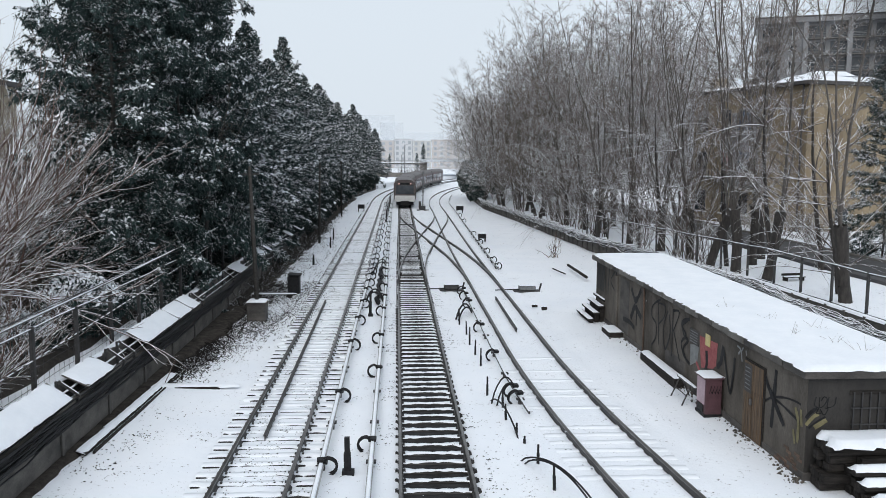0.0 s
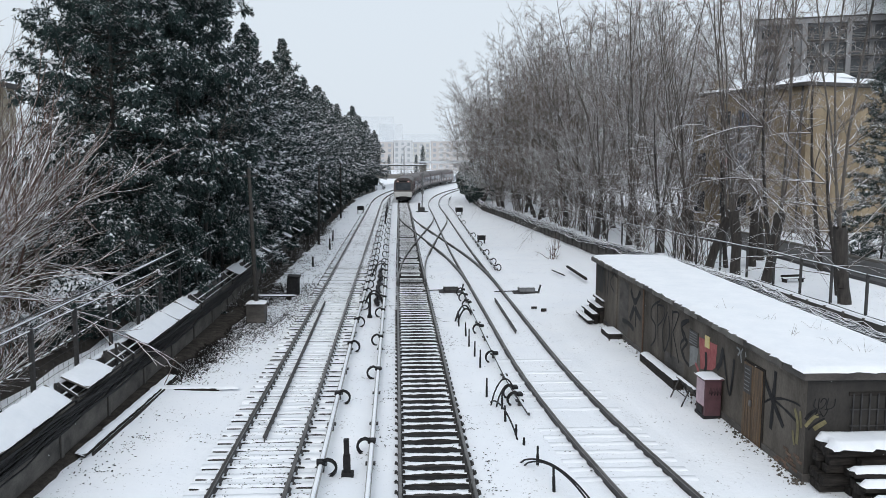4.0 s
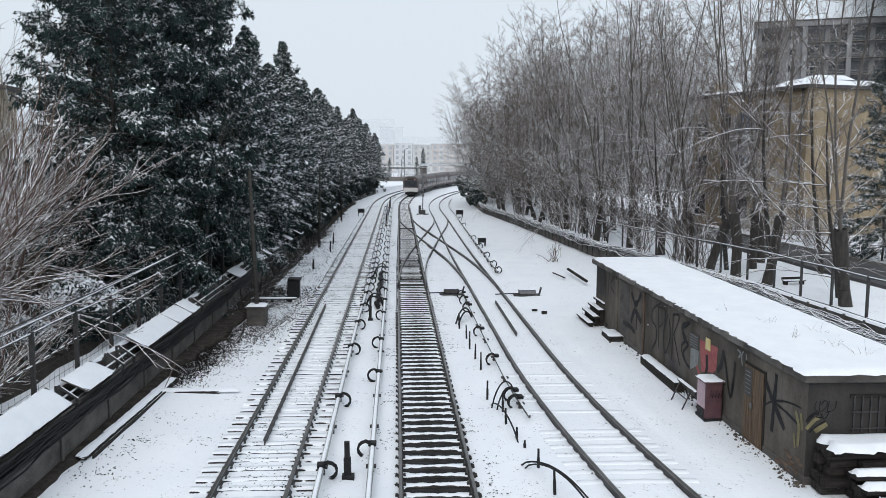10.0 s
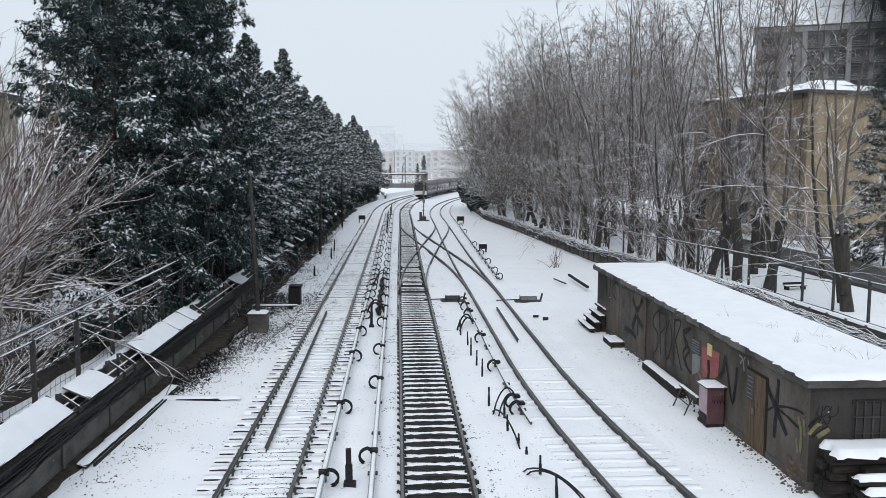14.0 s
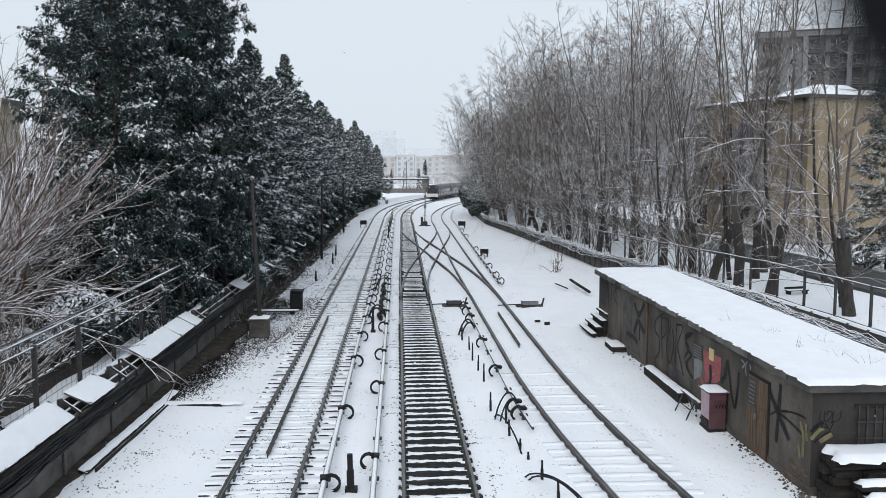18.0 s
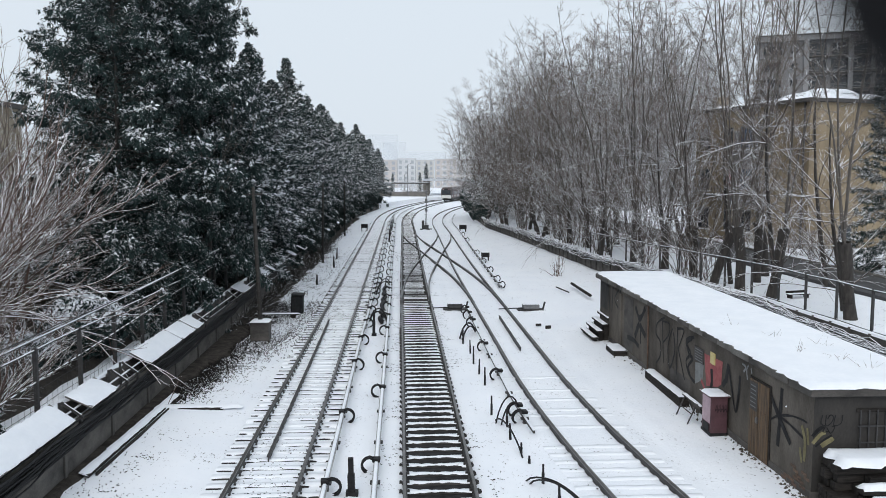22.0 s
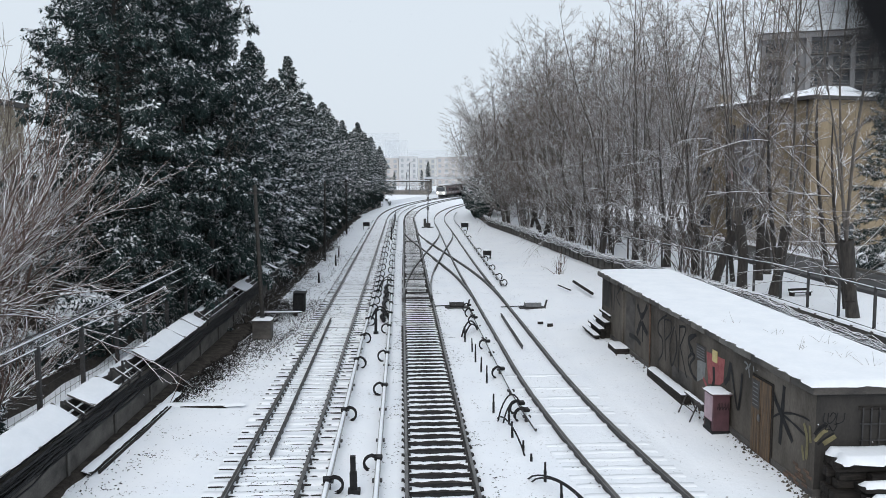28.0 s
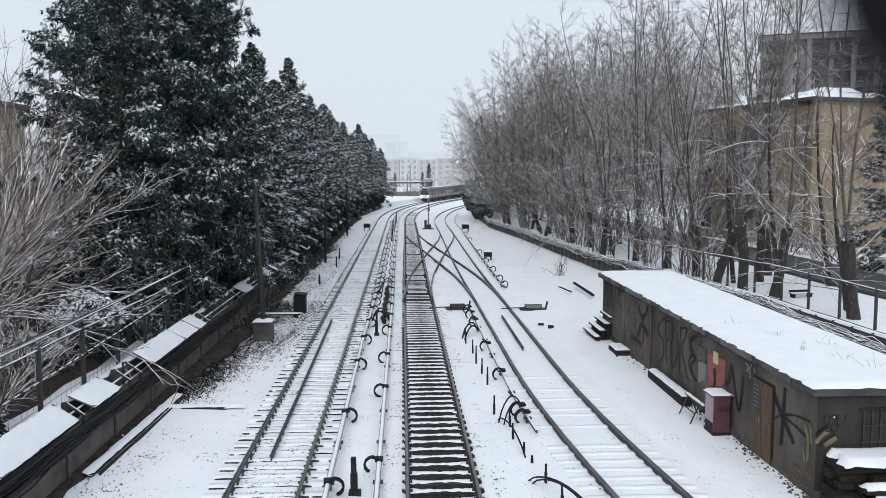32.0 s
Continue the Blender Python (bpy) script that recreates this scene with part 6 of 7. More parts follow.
# ---- right side: wall panels, brush, road ----
def right_wall_fittings():
    rnd = random.Random(41)
    rib = shared("panel_post", boxed(-0.06, 0.03, -0.07, 0.07, -0.3, 1.32, 0.01), OLD_CONCRETE)
    for y in frange(12, 190, 1.25):
        child("panel_post", rib, right_wall, pose(right_wall_x(y), y, 0))
    part("coping_snow", sweep(bmesh.new(), right_wall_x, frange(12, 54, 1.0) + frange(56, 190, 3), [(-0.05, 1.275), (0.21, 1.275), (0.17, 1.35), (0.0, 1.35)]), SNOW, right_wall, "strip of snow on the wall")
    # snowy cables hung loosely along the wall
    for i in range(24):
        dx, dz, ph = rnd.uniform(-0.34, -0.02), rnd.uniform(-0.06, 0.36), rnd.random() * 9
        y0, y1 = rnd.uniform(15, 19), rnd.uniform(96, 108)
        pts = []
        for y in frange(y0, y1, 0.55):
            up = 0.72 + 0.36 * min(1.0, max(0.0, (y - 30) / 12))
            sag = 0.2 * noise.noise((y * 0.16, i * 3.7, 2)) + 0.17 * noise.noise((y * 0.95, i * 1.9, 5))
            pts.append((right_wall_x(y) + dx + 0.2 * noise.noise((y * 0.7, i * 2.2, 8)), y, up + dz + sag))
        t = thing("sagging_cable", (0, 0, 0), "black cable under snow sagging along the panel wall", "cable", "cables along the panel wall")
        part("strand", tube(bmesh.new(), pts, rnd.uniform(0.013, 0.032), 6), CABLE_SNOWY, t)


right_wall_fittings()
road_bm = bmesh.new()
sweep(road_bm, lambda y: 24.2 + max(0, y - 90) ** 2 / 900, frange(-40, 180, 8), [(-2.1, 0.9), (2.1, 0.9), (2.0, 1.17), (-2.0, 1.17)])
tagged(part("road", road_bm, ASPHALT), "wet dark asphalt road between snowy verges", "road", kind="structure")
kerb_bm = bmesh.new()
sweep(kerb_bm, lambda y: 24.2 + max(0, y - 90) ** 2 / 900, frange(-40, 180, 8), [(2.1, 0.9), (2.3, 0.9), (2.3, 1.28), (2.1, 1.28)])
tagged(part("kerb", kerb_bm, CONCRETE), "low concrete kerb along the road", "kerb", kind="structure")
# A made-up bench shape, in place of a low dark heap of junk.
b = thing("low_bench", (18.7, 37.3, 1.0), "bench shape standing in for low dark junk behind the tree trunks", "bench", rz=12)
part("seat", boxed(-0.75, 0.75, -0.2, 0.2, 0.3, 0.37, 0.015), PLANK, b)
part("backboard", boxed(-0.75, 0.75, 0.2, 0.25, 0.42, 0.62, 0.012), PLANK, b)
for x in (-0.6, 0.6):
    part("leg", boxed(x - 0.05, x + 0.05, -0.18, 0.24, -0.1, 0.3, 0.01), PLANK, b)
snow_pad("snow_cap", -0.74, 0.74, -0.19, 0.18, 0.365, 0.05, b, 83, 0.12)
b.scale = (0.75, 0.75, 0.55)


# ---- buildings ----
def window(parent, face, a, z, w, h, glass, frame_mat, sill=True):
    """face: ('x', value) or ('y', value), the wall's plane in the house; the window looks out on its lower side."""
    ax, v = face
    def b(a0, a1, d0, d1, z0, z1):
        return boxed(v + d0, v + d1, a0, a1, z0, z1) if ax == "x" else boxed(a0, a1, v + d0, v + d1, z0, z1)
    wn_ = part("window", b(a, a + w, -0.06, -0.002, z, z + h), frame_mat, parent)
    n = 2 if w > 0.9 else 1
    for i in range(n):
        part("pane", b(a + 0.07 + i * (w - 0.07) / n, a + (i + 1) * (w - 0.07) / n, -0.075, -0.062, z + 0.07, z + h - 0.07), glass, wn_)
    if sill:
        part("sill", b(a - 0.1, a + w + 0.1, -0.22, -0.001, z - 0.09, z - 0.01), SNOW, wn_)
    return wn_


def yellow_building():
    b = thing("yellow_building", (31.5, 62, 1.0), "stained ochre three-storey building with a snowy roof", "building", rz=15)
    w, d, h = 26.0, 14.5, 11.4
    part("wall", boxed(0, w, 0, d, -1.0, h), YELLOW_WALL, b)
    part("cornice", boxed(-0.45, w + 0.4, -0.45, d + 0.4, h, h + 0.28, 0.02), DARK_TRIM, b, "dark roof edge")
    snow_pad("roof_snow", -0.42, w + 0.4, -0.42, d + 0.4, h + 0.275, 0.35, b, 51, 1.0, 0.1)
    for r, z in enumerate((0.9, 4.4, 8.0)):
        for c, y in ((2, 6.4), (3, 9.0), (4, 12.2)):
            glass = BLUE_PANEL if (r, c) in ((1, 2), (2, 2)) else RED_PANEL if (r, c) == (1, 3) else GLASS
            window(b, ("x", 0.0), y, z, 1.7 if c != 3 else 1.1, 2.0, glass, BEIGE_WALL)
    for x in (3.0, 9.0):
        window(b, ("y", 0.0), x, 0.4, 1.4, 1.5, GLASS, BEIGE_WALL)
    for z in (3.9,):
        s = part("balcony", boxed(-1.3, 0.0, 5.4, 12.0, z, z + 0.16, 0.01), CONCRETE, b, "concrete balcony slab with snow")
        snow_pad("snow_cap", -1.3, 0.0, 5.4, 12.0, z + 0.155, 0.1, s, 52, 0.3)
        for i in range(15):
            part("baluster", boxed(-1.28, -1.24, 5.45 + i * 0.44, 5.49 + i * 0.44, z + 0.15, z + 1.0), IRON, s)
    part("grey_panel", boxed(-0.015, -0.001, 5.6, 9.9, 3.2, 9.6), GREY_WALL, b, "bare grey patch of wall round the windows")
    part("chimney", boxed(0.8, 1.9, 12.4, 13.4, h + 0.2, h + 1.5, 0.03), YELLOW_WALL, b)
    part("roof_hatch", boxed(1.2, 2.6, 8.0, 9.4, h + 0.2, h + 1.1, 0.05), DARK_TRIM, b, "dark roof hatch")
    snow_pad("roof_mound", 0.6, 9.5, 0.8, 6.0, h + 0.5, 0.55, b, 53, 1.3, 0.5)
    snow_pad("roof_mound", 2.2, 7.4, 1.8, 5.0, h + 0.95, 0.5, b, 54, 1.2, 0.4)
    part("downpipe", tube(bmesh.new(), [(-0.1, 0.5, 0), (-0.1, 0.5, h)], 0.08, 7), DARK_TRIM, b)
    return b


yellow_building()


def grey_building():
    b = thing("grey_building", (74.8, 170, 1.0), "dark grey multi-storey block with rows of windows and balconies", "building", rz=-23)
    w, h, step = 42.0, 33.2, 3.3
    part("wall", boxed(0, w, 0.6, 16, -1, h), GREY_WALL, b)
    part("roof", boxed(-0.6, w + 0.6, -1.1, 16.6, h, h + 1.0, 0.05), GREY_WALL, b, "plain grey parapet")
    part("cornice", boxed(-0.7, w + 0.7, -1.3, 16.7, h + 1.0, h + 1.25, 0.04), DARK_TRIM, b, "thin dark roof edge")
    for f in range(10):
        z = f * step
        slab = part("balcony", boxed(9.0, w, -1.2, 0.6, z + 0.1, z + 0.3), CONCRETE, b, "pale balcony slab")
        for k in range(3):
            part("rail", boxed(9.0, w, -1.18, -1.12, z + 0.55 + 0.3 * k, z + 0.62 + 0.3 * k), GALV, slab)
        for i in range(8):
            window(b, ("y", 0.6), 9.7 + i * 4.1, z + 0.35, 3.2, 2.6, GLASS, DARK_TRIM, False)
        window(b, ("y", 0.6), 6.2, z + 1.1, 1.3, 1.3, GLASS, DARK_TRIM, False)
        window(b, ("y", 0.6), 0.9, z + 0.8, 3.6, 2.0, GLASS, DARK_TRIM, False)
        part("balcony", boxed(-0.4, 4.8, -0.8, 0.6, z + 0.1, z + 0.75), GREY_WALL, b, "grey balcony parapet")
    for i in range(5):
        part("pier", boxed(8.6 + i * 8.2, 9.5 + i * 8.2, -1.25, 0.62, -1, h), GREY_WALL, b)
    return b


grey_building()


def left_houses():
    b = thing("beige_house", (-52.2, 64.0, 0.9), "beige flat-roofed house behind the shrubs", "building")
    part("wall", boxed(0, 21, 0, 6, -1, 11.2), BEIGE_WALL, b)
    part("roof", boxed(-0.4, 21.4, -0.4, 6.4, 11.2, 11.6, 0.03), DARK_TRIM, b)
    snow_pad("roof_snow", -0.4, 21.4, -0.4, 6.4, 11.59, 0.3, b, 61, 1.0)
    for r in range(3):
        for i in range(6):
            window(b, ("y", 0.0), 1.2 + i * 3.3, 1.0 + r * 3.4, 1.4, 1.7, GLASS, SIGN_WHITE)
    b = thing("low_shed", (-24.5, 31.0, 0.9), "low shed with a thick snow roof behind the shrubs", "shed")
    part("wall", boxed(0, 9.5, 0, 6, -1, 2.0), BEIGE_WALL, b)
    part("roof", boxed(-0.4, 9.9, -0.4, 6.4, 2.0, 2.15, 0.03), DARK_TRIM, b)
    snow_pad("roof_snow", -0.4, 9.9, -0.4, 6.4, 2.14, 0.22, b, 62, 0.6)
    part("door", boxed(7.0, 7.9, -0.05, -0.001, -0.2, 1.8), PLANK, b)


left_houses()


def apartment_block(x, y, w, h, floors, cols, wall, rz, label):
    b = thing("apartment_block", (x, y, 0.9), label, "building", "far apartment blocks", rz=rz)
    part("wall", boxed(0, w, 0, 12, -1, h), wall, b)
    part("roof", boxed(-0.3, w + 0.3, -0.3, 12.3, h, h + 0.35), FAR_WHITE, b)
    for f in range(floors):
        for c in range(cols):
            cw = w / cols
            z = 1.0 + f * (h - 0.6) / floors
            p = part("window", boxed(c * cw + 0.28 * cw, c * cw + 0.72 * cw, -0.08, -0.002, z, z + 1.5), FAR_GLASS, b)
            if c % 3 == 1:
                part("balcony", boxed(c * cw + 0.1 * cw, c * cw + 0.9 * cw, -1.1, -0.1, z - 0.5, z + 0.4), FAR_WHITE, p)
    return b


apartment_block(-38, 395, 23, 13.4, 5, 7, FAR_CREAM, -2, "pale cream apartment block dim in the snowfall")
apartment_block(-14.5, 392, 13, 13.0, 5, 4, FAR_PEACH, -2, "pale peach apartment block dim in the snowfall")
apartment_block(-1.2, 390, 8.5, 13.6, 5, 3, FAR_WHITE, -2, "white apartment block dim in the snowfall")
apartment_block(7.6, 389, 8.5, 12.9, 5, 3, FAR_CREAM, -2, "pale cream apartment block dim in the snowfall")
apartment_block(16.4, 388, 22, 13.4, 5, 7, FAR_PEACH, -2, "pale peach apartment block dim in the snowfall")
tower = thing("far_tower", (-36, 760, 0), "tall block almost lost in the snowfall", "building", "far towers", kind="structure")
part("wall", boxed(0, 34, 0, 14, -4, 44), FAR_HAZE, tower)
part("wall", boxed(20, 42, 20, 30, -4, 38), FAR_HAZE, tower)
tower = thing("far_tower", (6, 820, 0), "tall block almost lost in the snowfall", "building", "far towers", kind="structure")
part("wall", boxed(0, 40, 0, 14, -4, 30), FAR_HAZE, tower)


# ---- overpass and station roof at the bend ----
def overpass():
    b = thing("overpass", (0, 236, 0), "concrete footbridge across the tracks at the bend", "bridge")
    part("deck", boxed(-30, 8.6, 0, 3.2, 4.35, 4.75, 0.05), OLD_CONCRETE, b)
    snow_pad("deck_snow", -30, 8.6, 0, 3.2, 4.745, 0.12, b, 71, 0.8)
    part("railing", boxed(-30, 8.6, 0.1, 0.16, 5.4, 5.5), GALV, b)
    for x in (-22, -8.2, 8.0):
        part("pier", boxed(x - 0.45, x + 0.45, 0.6, 2.6, -0.5, 4.35, 0.05), CONCRETE, b)
    for i in range(20):
        part("baluster", boxed(-29.8 + i * 2.0, -29.74 + i * 2.0, 0.1, 0.16, 4.75, 5.45), GALV, b)
    s = thing("station_roof", (0, 238, 0), "flat pale station roof over the platforms", "roof")
    part("slab", boxed(7.2, 46, 0.5, 26, 5.15, 5.7, 0.05), FAR_GREY, s)
    for x in (7.9, 27.5, 45):
        for y in (1.5, 13, 25):
            part("column", boxed(x - 0.3, x + 0.3, y - 0.3, y + 0.3, -0.5, 5.15), CONCRETE, s)
    part("back_wall", boxed(7.3, 9.5, 22, 22.3, -0.5, 5.15), CONCRETE, s)
    for x, h in ((1.4, 11.0), (2.1, 13.6)):
        m = thing("light_mast", (x, 240 if x < 2 else 224, 0), "slim grey mast at the bend", "mast", "masts at the bend")
        part("mast", tube(bmesh.new(), [(0, 0, 0), (0, 0, h - 4)], 0.16, 7, 0.1), GALV, m)
        part("lamp_arm", tube(bmesh.new(), [(0, 0, h - 4), (0.9, 0, h - 3.6)], 0.06, 6), GALV, m)


overpass()
low_wall = boxed(-16, 7.5, 0, 0.3, -0.3, 1.9, 0.02)
tagged(part('far_wall', low_wall, CONCRETE, loc=(0, 226, 0.3)), 'low grey wall beyond the bend', 'wall', kind='structure')
hedge_src = [o for o in scene.objects if o.name.startswith("roadside_shrub")][0]
_r = random.Random(77)
for i in range(16):
    k = copy_thing(hedge_src, pose(-9.5 + i * 1.15 if i % 2 else 1.0 + i * 0.42, 229 + _r.uniform(-1, 4), 0.9, 0, 0, _r.uniform(0, 360)))
    k.scale = (0.8, 0.8, 0.62)
    tagged(k, "bare hedge shrub by the tracks at the bend", "shrub", "hedge at the bend")
for i in range(14):
    k = copy_thing(hedge_src, pose(27.2 + _r.uniform(0, 2.0), 44 + i * 1.7, 1.0, 0, 0, _r.uniform(0, 360)))
    k.scale = (0.8, 0.8, 0.5)
    tagged(k, "low bare hedge shrub beyond the road", "shrub", "hedge along the road")
for x, y, s in ((9.6, 300, 0.52), (7.2, 296, 0.36), (-2.6, 290, 0.33), (-7, 300, 0.42)):
    k = copy_thing(ever, pose(x, y, 0.9, 0, 0, x * 40))
    k.scale = (s * 0.7, s * 0.7, s)
    tagged(k, "slim dark evergreen before the far apartment blocks", "tree", "far evergreens")


# ---- trains ----
def train_car(lamp, white_front, label):
    car = thing("metro_car", (0, 0, 0), label, "train car", "metro train")
    L = 9.3
    outline = [(-1.32, 0.85), (1.32, 0.85), (1.42, 1.35), (1.42, 2.55), (1.28, 3.2), (0.85, 3.5), (-0.85, 3.5), (-1.28, 3.2), (-1.42, 2.55), (-1.42, 1.35)]
    part("body", sweep(bmesh.new(), lambda y: 0.0, [-L + 0.35, 0, L], outline), TRAIN_DARK, car)
    low = [(-1.325, 0.9), (1.325, 0.9), (1.427, 1.36), (1.427, 1.62), (-1.427, 1.62), (-1.427, 1.36)]
    part("lower_band", sweep(bmesh.new(), lambda y: 0.0, [-L + 0.36, 0, L - 0.01], low), TRAIN_GREY, car, "paler grey lower side band")
    part("roof_snow", sweep(bmesh.new(), lambda y: 0.0, [-L + 0.5, 0, L - 0.2], [(-0.8, 3.49), (0.8, 3.49), (0.55, 3.56), (-0.55, 3.56)]), SNOW if white_front else TRAIN_DARK, car)
    part("underframe", boxed(-1.1, 1.1, -L + 0.8, L - 0.6, 0.35, 0.86, 0.05), RUBBER, car)
    for y in (-6.3, 6.3):
        bogie = part("bogie", boxed(-1.15, 1.15, y - 1.5, y + 1.5, 0.25, 0.6, 0.05), RUBBER, car)
        for dy in (-1.05, 1.05):
            for sx in (-0.75, 0.75):
                part("wheel", turned(tube(bmesh.new(), [(-0.06, 0, 0), (0.06, 0, 0)], 0.42, 14), pose(sx, y + dy, 0.42)), RAIL, bogie)
    for side in (-1, 1):
        for y in (-6.6, -2.2, 2.2, 6.6):
            door = part("door", boxed(side * 1.44 - 0.012, side * 1.44 + 0.012, y - 0.68, y + 0.68, 1.0, 2.95, 0.005), TRAIN_MAROON, car, "dull red-brown double door")
            for dy in (-0.33, 0.33):
                part("door_window", boxed(side * 1.456 - 0.004, side * 1.456 + 0.004, y + dy - 0.24, y + dy + 0.24, 1.75, 2.6), GLASS, door)
        for y in (-8.1, -4.9, -3.9, -0.5, 0.5, 3.9, 4.9, 8.1):
            part("window", boxed(side * 1.43 - 0.012, side * 1.43 + 0.012, y - 0.42, y + 0.42, 1.7, 2.55, 0.005), GLASS, car)
    # the cab end
    face = part("cab_face", sweep(bmesh.new(), lambda y: 0.0, [-L, -L + 0.349], [(-1.22, 0.9), (1.22, 0.9), (1.36, 1.4), (1.34, 2.5), (1.2, 3.12), (0.8, 3.4), (-0.8, 3.4), (-1.2, 3.12), (-1.34, 2.5), (-1.36, 1.4)]), TRAIN_DARK if not white_front else TRAIN_GREY, car)
    part("windscreen", boxed(-1.12, 1.12, -L - 0.03, -L - 0.002, 1.75, 2.85, 0.02), GLASS, face, "wide dark windscreen")
    part("front_skirt", boxed(-1.3, 1.3, -L - 0.06, -L + 0.1, 0.75, 1.55, 0.05), TRAIN_WHITE, face, "off-white lower front panel")
    part("destination_panel", boxed(-0.7, 0.7, -L - 0.025, -L - 0.002, 2.92, 3.2), RUBBER, face)
    part("coupler", boxed(-0.55, 0.55, -L - 0.5, -L + 0.1, 0.25, 0.85, 0.05), RUBBER, face)
    for sx in (-1, 1):
        if white_front:
            part("headlamp", turned(tube(bmesh.new(), [(0, -0.03, 0), (0, 0.05, 0)], 0.2, 12), pose(sx * 0.85, -L - 0.07, 1.35)), lamp, face, "lit white headlamp")
        else:
            part("tail_lamp", turned(tube(bmesh.new(), [(0, -0.03, 0), (0, 0.05, 0)], 0.085, 10), pose(sx * 0.75, -L - 0.02, 3.06)), lamp, face, "lit reddish tail lamp")
    return car


def make_train(lamp, white_front, label, n):
    first = train_car(lamp, white_front, label)
    return [first] + [copy_thing(first, pose(0, 0, 0)) for _ in range(n - 1)]


def car_pose(track, y):
    d = math.degrees(math.atan2(track(y + 6) - track(y - 6), 12.0))
    x = (track(y + 6) + track(y - 6)) / 2
    return pose(x, y, 0.152, 0, 0, -d)


def ahead(track, y, s):
    """The place s metres further along the track."""
    while s > 0:
        st = min(s, 0.5)
        y += st / math.hypot(1.0, track(y + 0.5) - track(y - 0.5))
        s -= st
    return y


departing = make_train(TAIL_LIGHT, False, "grimy dark metro car with red-brown doors leaving along the bend", 5)
arriving = make_train(HEADLIGHT, True, "grey metro car with a pale front arriving round the bend", 5)


def motions():
    out = [(0.0, 105.0), (3.0, 118.0), (6.0, 131.0), (9.0, 146.0), (13.0, 166.0), (19.0, 194.0), (23.0, 213.0), (27.5, 236.0), (32.0, 262.0)]
    back = [(0.0, 378.0), (14.0, 301.0), (28.0, 224.0), (30.0, 213.0), (32.0, 202.0)]
    for rows, cars, track in ((out, departing, middle_track), (back, arriving, left_track)):
        for i, car in enumerate(cars):
            walk(car, [(t, car_pose(track, ahead(track, y, 9.8 + 19.2 * i))) for t, y in rows])
    walk(flurry, [(0.0, pose(0, 0, 0)), (16.0, pose(1.0, -0.6, -16.0)), (32.0, pose(2.0, -1.0, -32.0))])


# ---- litter, weeds and falling snow ----
def weeds():
    rnd = random.Random(91)
    t = thing("weed_patch", (0, 0, 0), "dead weeds and leaf litter along the foot of the wall", "weeds", kind="stuff")
    bars = Bars()
    for i in range(34000):
        y = 24 + (20 * rnd.random() if rnd.random() < 0.6 else 80 * rnd.random() ** 1.5)
        reach = 1.5 + 2.2 * min(1.0, max(0.0, (y - 25) / 9), max(0.0, (82 - y) / 16))
        x = left_wall_x(y) + 0.08 + abs(rnd.gauss(0, 0.36)) * reach
        a = rnd.random() * 6.283
        ln = rnd.uniform(0.02, 0.08)
        up = rnd.uniform(0.2, 1.6)
        p = np.array((x, y, -0.02))
        bars.run([p, p + np.array((math.cos(a), math.sin(a), up)) * ln * 0.6, p + np.array((math.cos(a) * 1.2, math.sin(a) * 1.2, up * 0.8)) * ln], 0.013, 0.008)
    for cx, cy, n_ in ((-6.2, 19.6, 50), (-5.4, 19.5, 60), (-6.6, 17.4, 60), (-5.9, 21.0, 25), (-6.3, 18.6, 35), (2.2, 18, 15), (7.9, 19, 25)):
        for _ in range(n_):
            p = np.array((cx + rnd.gauss(0, 0.45), cy + rnd.gauss(0, 0.35), -0.01))
            a = rnd.random() * 6.283
            bars.run([p, p + np.array((math.cos(a), math.sin(a), 0.25)) * rnd.uniform(0.015, 0.05)], 0.014, 0.008)
    v, f = bars.mesh(3)
    ob = np_part("litter", v, f, PLANK, t)
    ob["kind"] = "stuff"
    # dry stalks on the hut's roof and stones beside the hut
    t = thing("dry_stalks", (0, 0, 0), "dry grass stalks sticking out of the roof snow", "grass", kind="stuff")
    bars = Bars()
    for cx, cy in ((9.6, 19.2), (10.2, 18.4), (9.9, 21.0), (10.4, 17.4), (9.3, 22.6), (10.6, 19.8)):
        for _ in range(7):
            p = np.array((cx + rnd.gauss(0, 0.12), cy + rnd.gauss(0, 0.12), 2.46))
            bars.run(limb_path(rnd, p, (rnd.gauss(0, 0.6), rnd.gauss(0, 0.5), 1), rnd.uniform(0.15, 0.5), 3, 0.1, 0.1), 0.005, 0.002)
    v, f = bars.mesh(3)
    np_part("stalk_tuft", v, f, TWIG, t)
    t = thing("rubble", (0, 0, 0), "scattered stones and brick bits along the hut's foot", "stones", kind="stuff")
    verts, faces = [], []
    for i in range(520):
        y = 16.0 + 17 * rnd.random() ** 1.6
        x = HX - abs(rnd.gauss(0, 0.16)) - 0.02
        s = 0.008 + 0.045 * rnd.random() ** 2.5
        b = len(verts)
        for dx, dy, dz in ((1, 0, 0), (0, 1, 0), (-1, 0, 0), (0, -1, 0), (0, 0, 1), (0, 0, -1)):
            k = s * rnd.uniform(0.6, 1.2)
            verts.append((x + dx * k, y + dy * k, 0.015 + dz * k))
        for q in ((0, 1, 4), (1, 2, 4), (2, 3, 4), (3, 0, 4), (1, 0, 5), (2, 1, 5), (3, 2, 5), (0, 3, 5)):
            faces.append(tuple(b + k for k in q))
    np_part("stone_bits", verts, faces, PLASTER, t)


weeds()


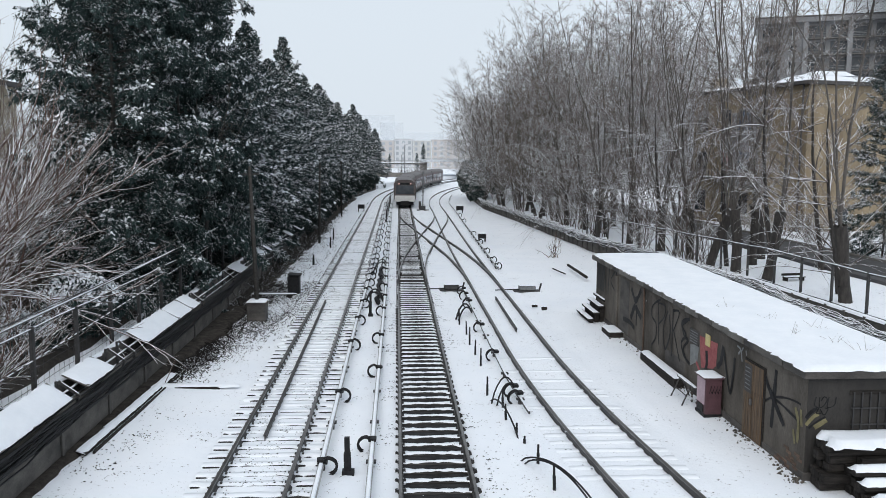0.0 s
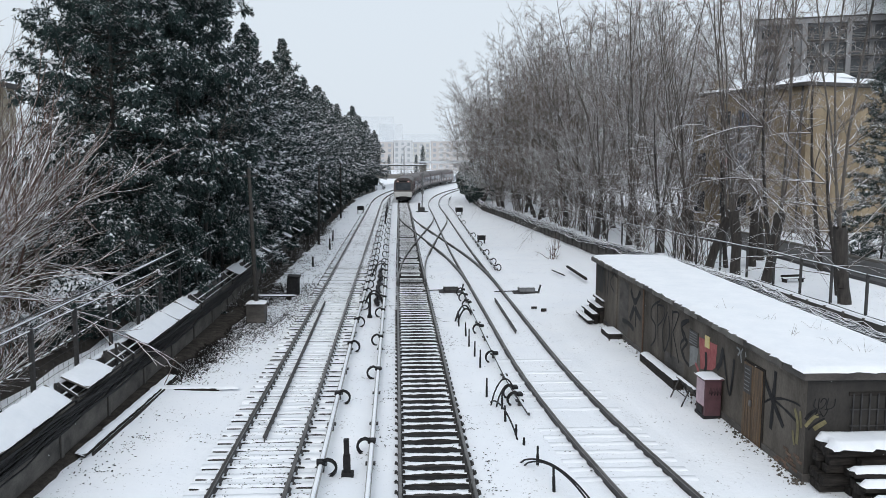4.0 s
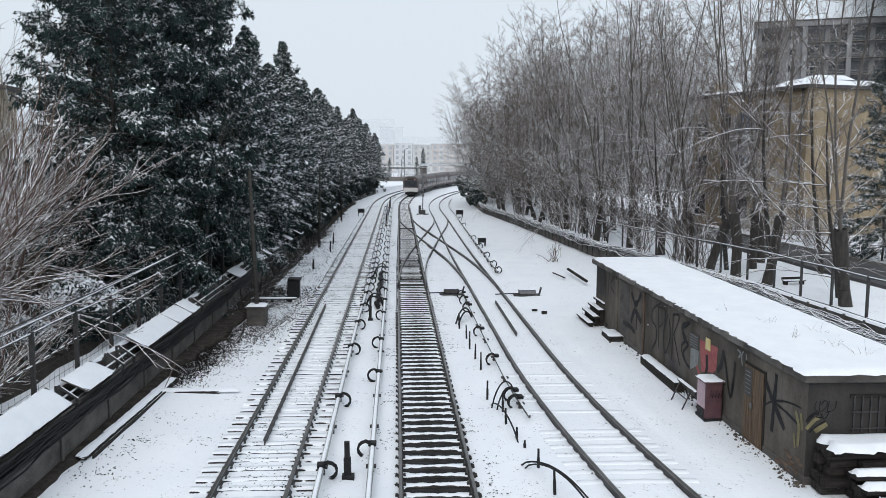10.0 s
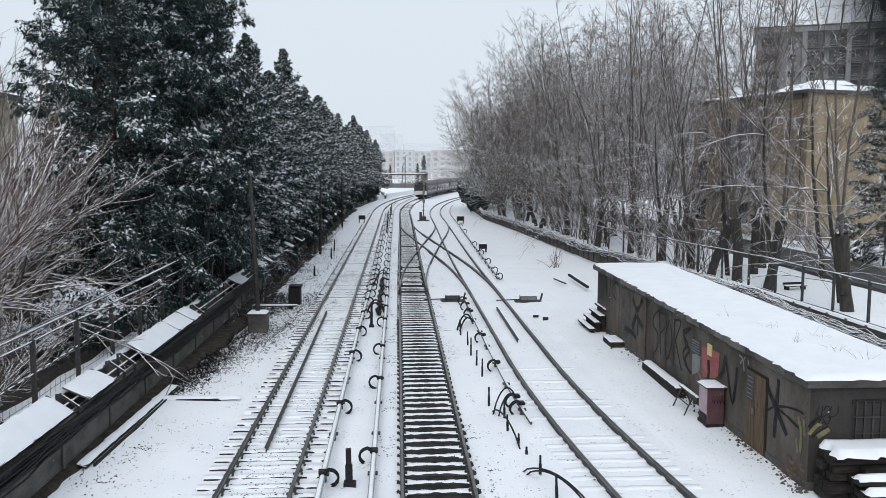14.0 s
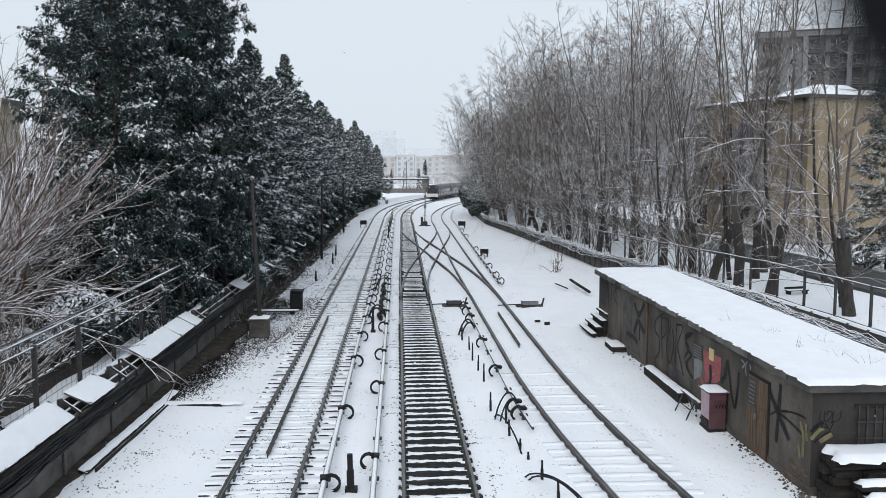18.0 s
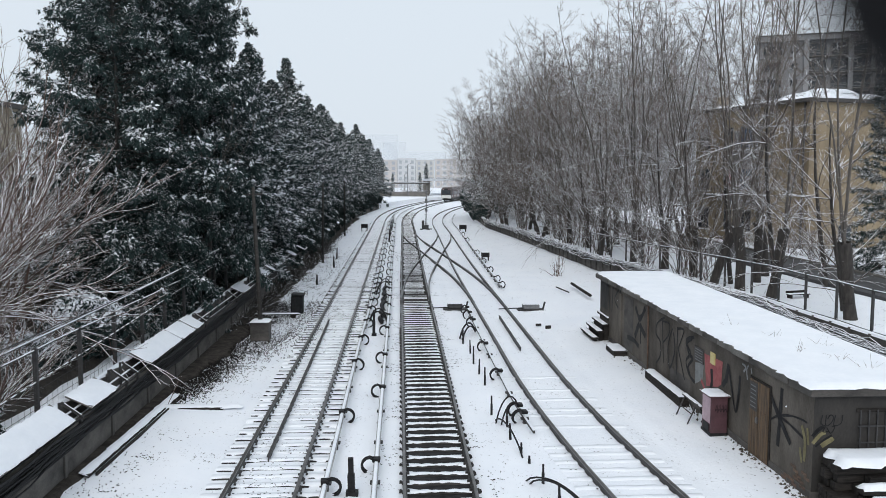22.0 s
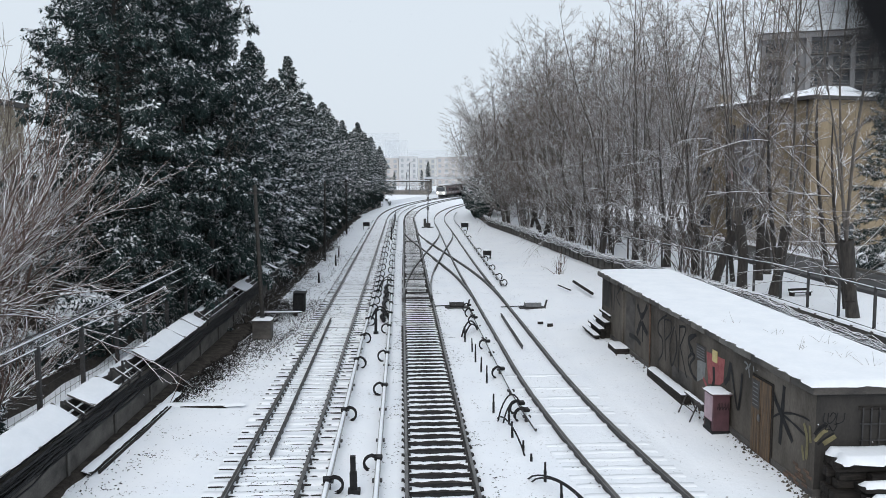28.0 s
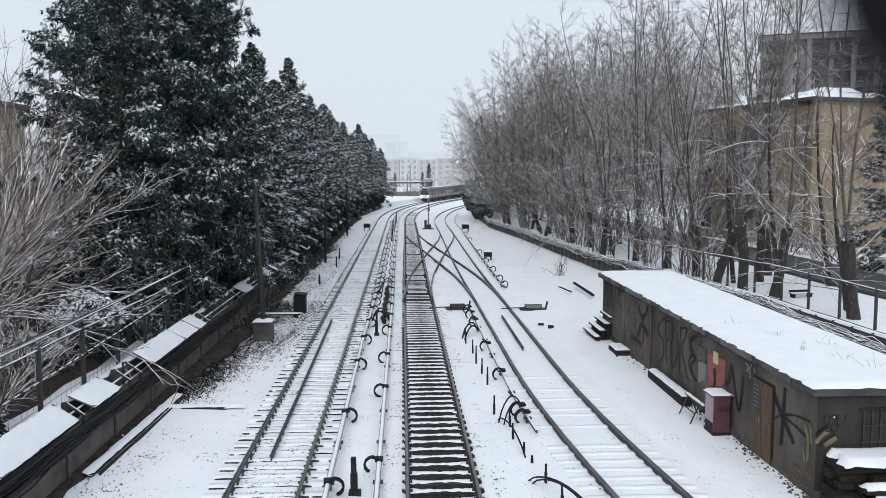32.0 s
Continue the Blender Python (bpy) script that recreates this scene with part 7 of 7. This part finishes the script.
def gravel():
    """Loose ballast stones that show through the snow beside the rails and under the left-hand rails."""
    rnd = random.Random(131)
    t = thing("loose_ballast", (0, 0, 0), "dark ballast stones showing through the snow beside the rails", "stones", kind="stuff")
    verts, faces = [], []
    for track, offs, count in ((middle_track, (-1.15, -0.95, 0.95, 1.2), 3200), (left_track, (-0.45, 0.0, 0.4, 0.9), 2600), (right_track, (-0.9, 0.9), 260)):
        for _ in range(count):
            y = 13 + 60 * rnd.random() ** 1.6
            y += 0.1 * math.sin(y * 2 * math.pi / SLEEPER_STEP)
            x = track(y) + rnd.choice(offs) + rnd.gauss(0, 0.14)
            if noise.noise((x * 0.8, y * 0.45, 3)) < 0.02:
                continue
            r = rnd.uniform(0.008, 0.024)
            b = len(verts)
            for dx, dy, dz in ((1, 0, 0), (0, 1, 0), (-1, 0, 0), (0, -1, 0), (0, 0, 0.8), (0, 0, -1)):
                k = r * rnd.uniform(0.6, 1.2)
                verts.append((x + dx * k * 1.4, y + dy * k, 0.005 + dz * k))
            for q in ((0, 1, 4), (1, 2, 4), (2, 3, 4), (3, 0, 4)):
                faces.append(tuple(b + k for k in q))
    np_part("stone_bits", verts, faces, BALLAST, t)


gravel()


def needle_litter():
    """Bare dark ground under the evergreens and the thicket, where little snow gets through."""
    verts, faces = [], []
    ys, n = frange(14, 170, 1.0), 14
    for y in ys:
        a = left_wall_x(y) - (1.9 if y < 34 else 0.75) + 0.25 * noise.noise((y * 0.5, 1, 1))
        w = (9.0 if y > 26 else 6.0) + 1.5 * noise.noise((y * 0.3, 9, 1))
        for i in range(n + 1):
            x = a - w * i / n
            e = 0.0 if i in (0, n) else 1.0
            verts.append((x, y, 0.86 + e * (0.26 + 0.05 * noise.noise((x, y, 4)))))
    for j in range(len(ys) - 1):
        for i in range(n):
            q = j * (n + 1) + i
            faces.append((q, q + n + 1, q + n + 2, q + 1))
    tagged(np_part("needle_litter", verts, faces, LITTER, smooth=True), "dark needle litter under the evergreens", "soil", kind="structure")


needle_litter()


def soil_strip():
    """Bare dark soil under the trees' drip along the wall, with a ragged edge."""
    verts, faces = [], []
    ys = frange(15, 130, 0.35)
    for y in ys:
        w = 0.25 + 0.5 * min(1, max(0, (y - 22) / 8)) + 0.35 * noise.noise((y * 0.4, 3, 0)) + 0.3 * noise.noise((y * 1.9, 5, 0))
        w = max(0.12, w) * (1.0 + 0.35 * min(1.0, max(0.0, (y - 26) / 8), max(0.0, (82 - y) / 16)))
        xl = left_wall_x(y) + 0.005
        verts += [(xl, y, 0.1), (xl + w * 0.6, y, 0.1), (xl + w, y, -0.03)]
    for i in range(len(ys) - 1):
        for k in (0, 1):
            a = i * 3 + k
            faces.append((a, a + 1, a + 4, a + 3))
    tagged(np_part("soil_strip", verts, faces, SOIL), "dark bare soil along the foot of the wall", "soil", kind="structure")


soil_strip()


def flakes():
    """Loose flakes on their way down; the whole flurry sinks slowly."""
    rs = np.random.RandomState(17)
    n = 2600
    c = np.stack([rs.uniform(-16, 18, n), rs.uniform(2.5, 34, n), rs.uniform(0, 52, n)], 1)
    s = rs.uniform(0.004, 0.010, (n, 1, 1))
    shape = np.array([(1, 0, 0), (0, 1, 0), (-1, 0, 0), (0, -1, 0), (0, 0, 1), (0, 0, -1)], float)[None]
    v = (c[:, None] + shape * s * rs.uniform(0.6, 1.3, (n, 6, 1))).reshape(-1, 3)
    tri = np.array([(0, 1, 4), (1, 2, 4), (2, 3, 4), (3, 0, 4), (1, 0, 5), (2, 1, 5), (3, 2, 5), (0, 3, 5)])
    f = (np.arange(n)[:, None, None] * 6 + tri[None]).reshape(-1, 3)
    ob = np_part("falling_snow", v, f, SNOW)
    return tagged(ob, "loose white snowflakes drifting down", "snowflakes", kind="stuff")


flurry = flakes()


def footbridge():
    """The bridge under the camera, with a mesh screen whose wires pass close before the lens."""
    t = thing("footbridge", (0, 0, 0), "concrete footbridge with a black wire mesh screen", "bridge")
    part("deck", boxed(-24, 26, -3.2, -0.1, 4.75, 5.15, 0.03), CONCRETE, t)
    part("kerb", boxed(-24, 26, -0.25, -0.05, 5.15, 5.4, 0.02), CONCRETE, t)
    for x in (-3.6, -1.2, 1.2, 3.6):
        part("post", boxed(x - 0.03, x + 0.03, -0.12, -0.06, 5.1, 8.2), IRON, t)
    part("top_rail", boxed(-3.7, 3.7, -0.12, -0.06, 8.2, 8.26), IRON, t)
    for x in (-23, 25):
        part("pier", boxed(x - 0.5, x + 0.5, -2.6, -0.6, -0.2, 4.75, 0.03), CONCRETE, t)
    right, ahead_, up = Vector((0.998, -0.056, 0)), Vector((0.056, 0.992, -0.11)), Vector((0.01, 0.11, 0.994))

    def spot(a, b, d):
        return Vector(EYE) + (ahead_ + right * a + up * b) * d
    part("mesh_wire", tube(bmesh.new(), [(0.3, -0.06, 8.2), (0.12, 0.06, 7.2), spot(0.455, 0.46, 0.075), spot(0.53, 0.29, 0.075), spot(0.645, 0.15, 0.078), (0.5, 0.02, 6.6), (1.2, -0.06, 6.3)], 0.0042, 10), WIRE_BLACK, t, "black coated mesh wire")
    part("mesh_wire", tube(bmesh.new(), [(0.12, -0.06, 8.2), (0.05, 0.06, 7.2), spot(0.49, 0.42, 0.07), spot(0.60, 0.29, 0.07), spot(0.74, 0.24, 0.07), (0.6, 0.02, 6.75), (1.2, -0.06, 6.7)], 0.0032, 10), WIRE_BLACK, t, "black coated mesh wire")
    return t


footbridge()


motions()
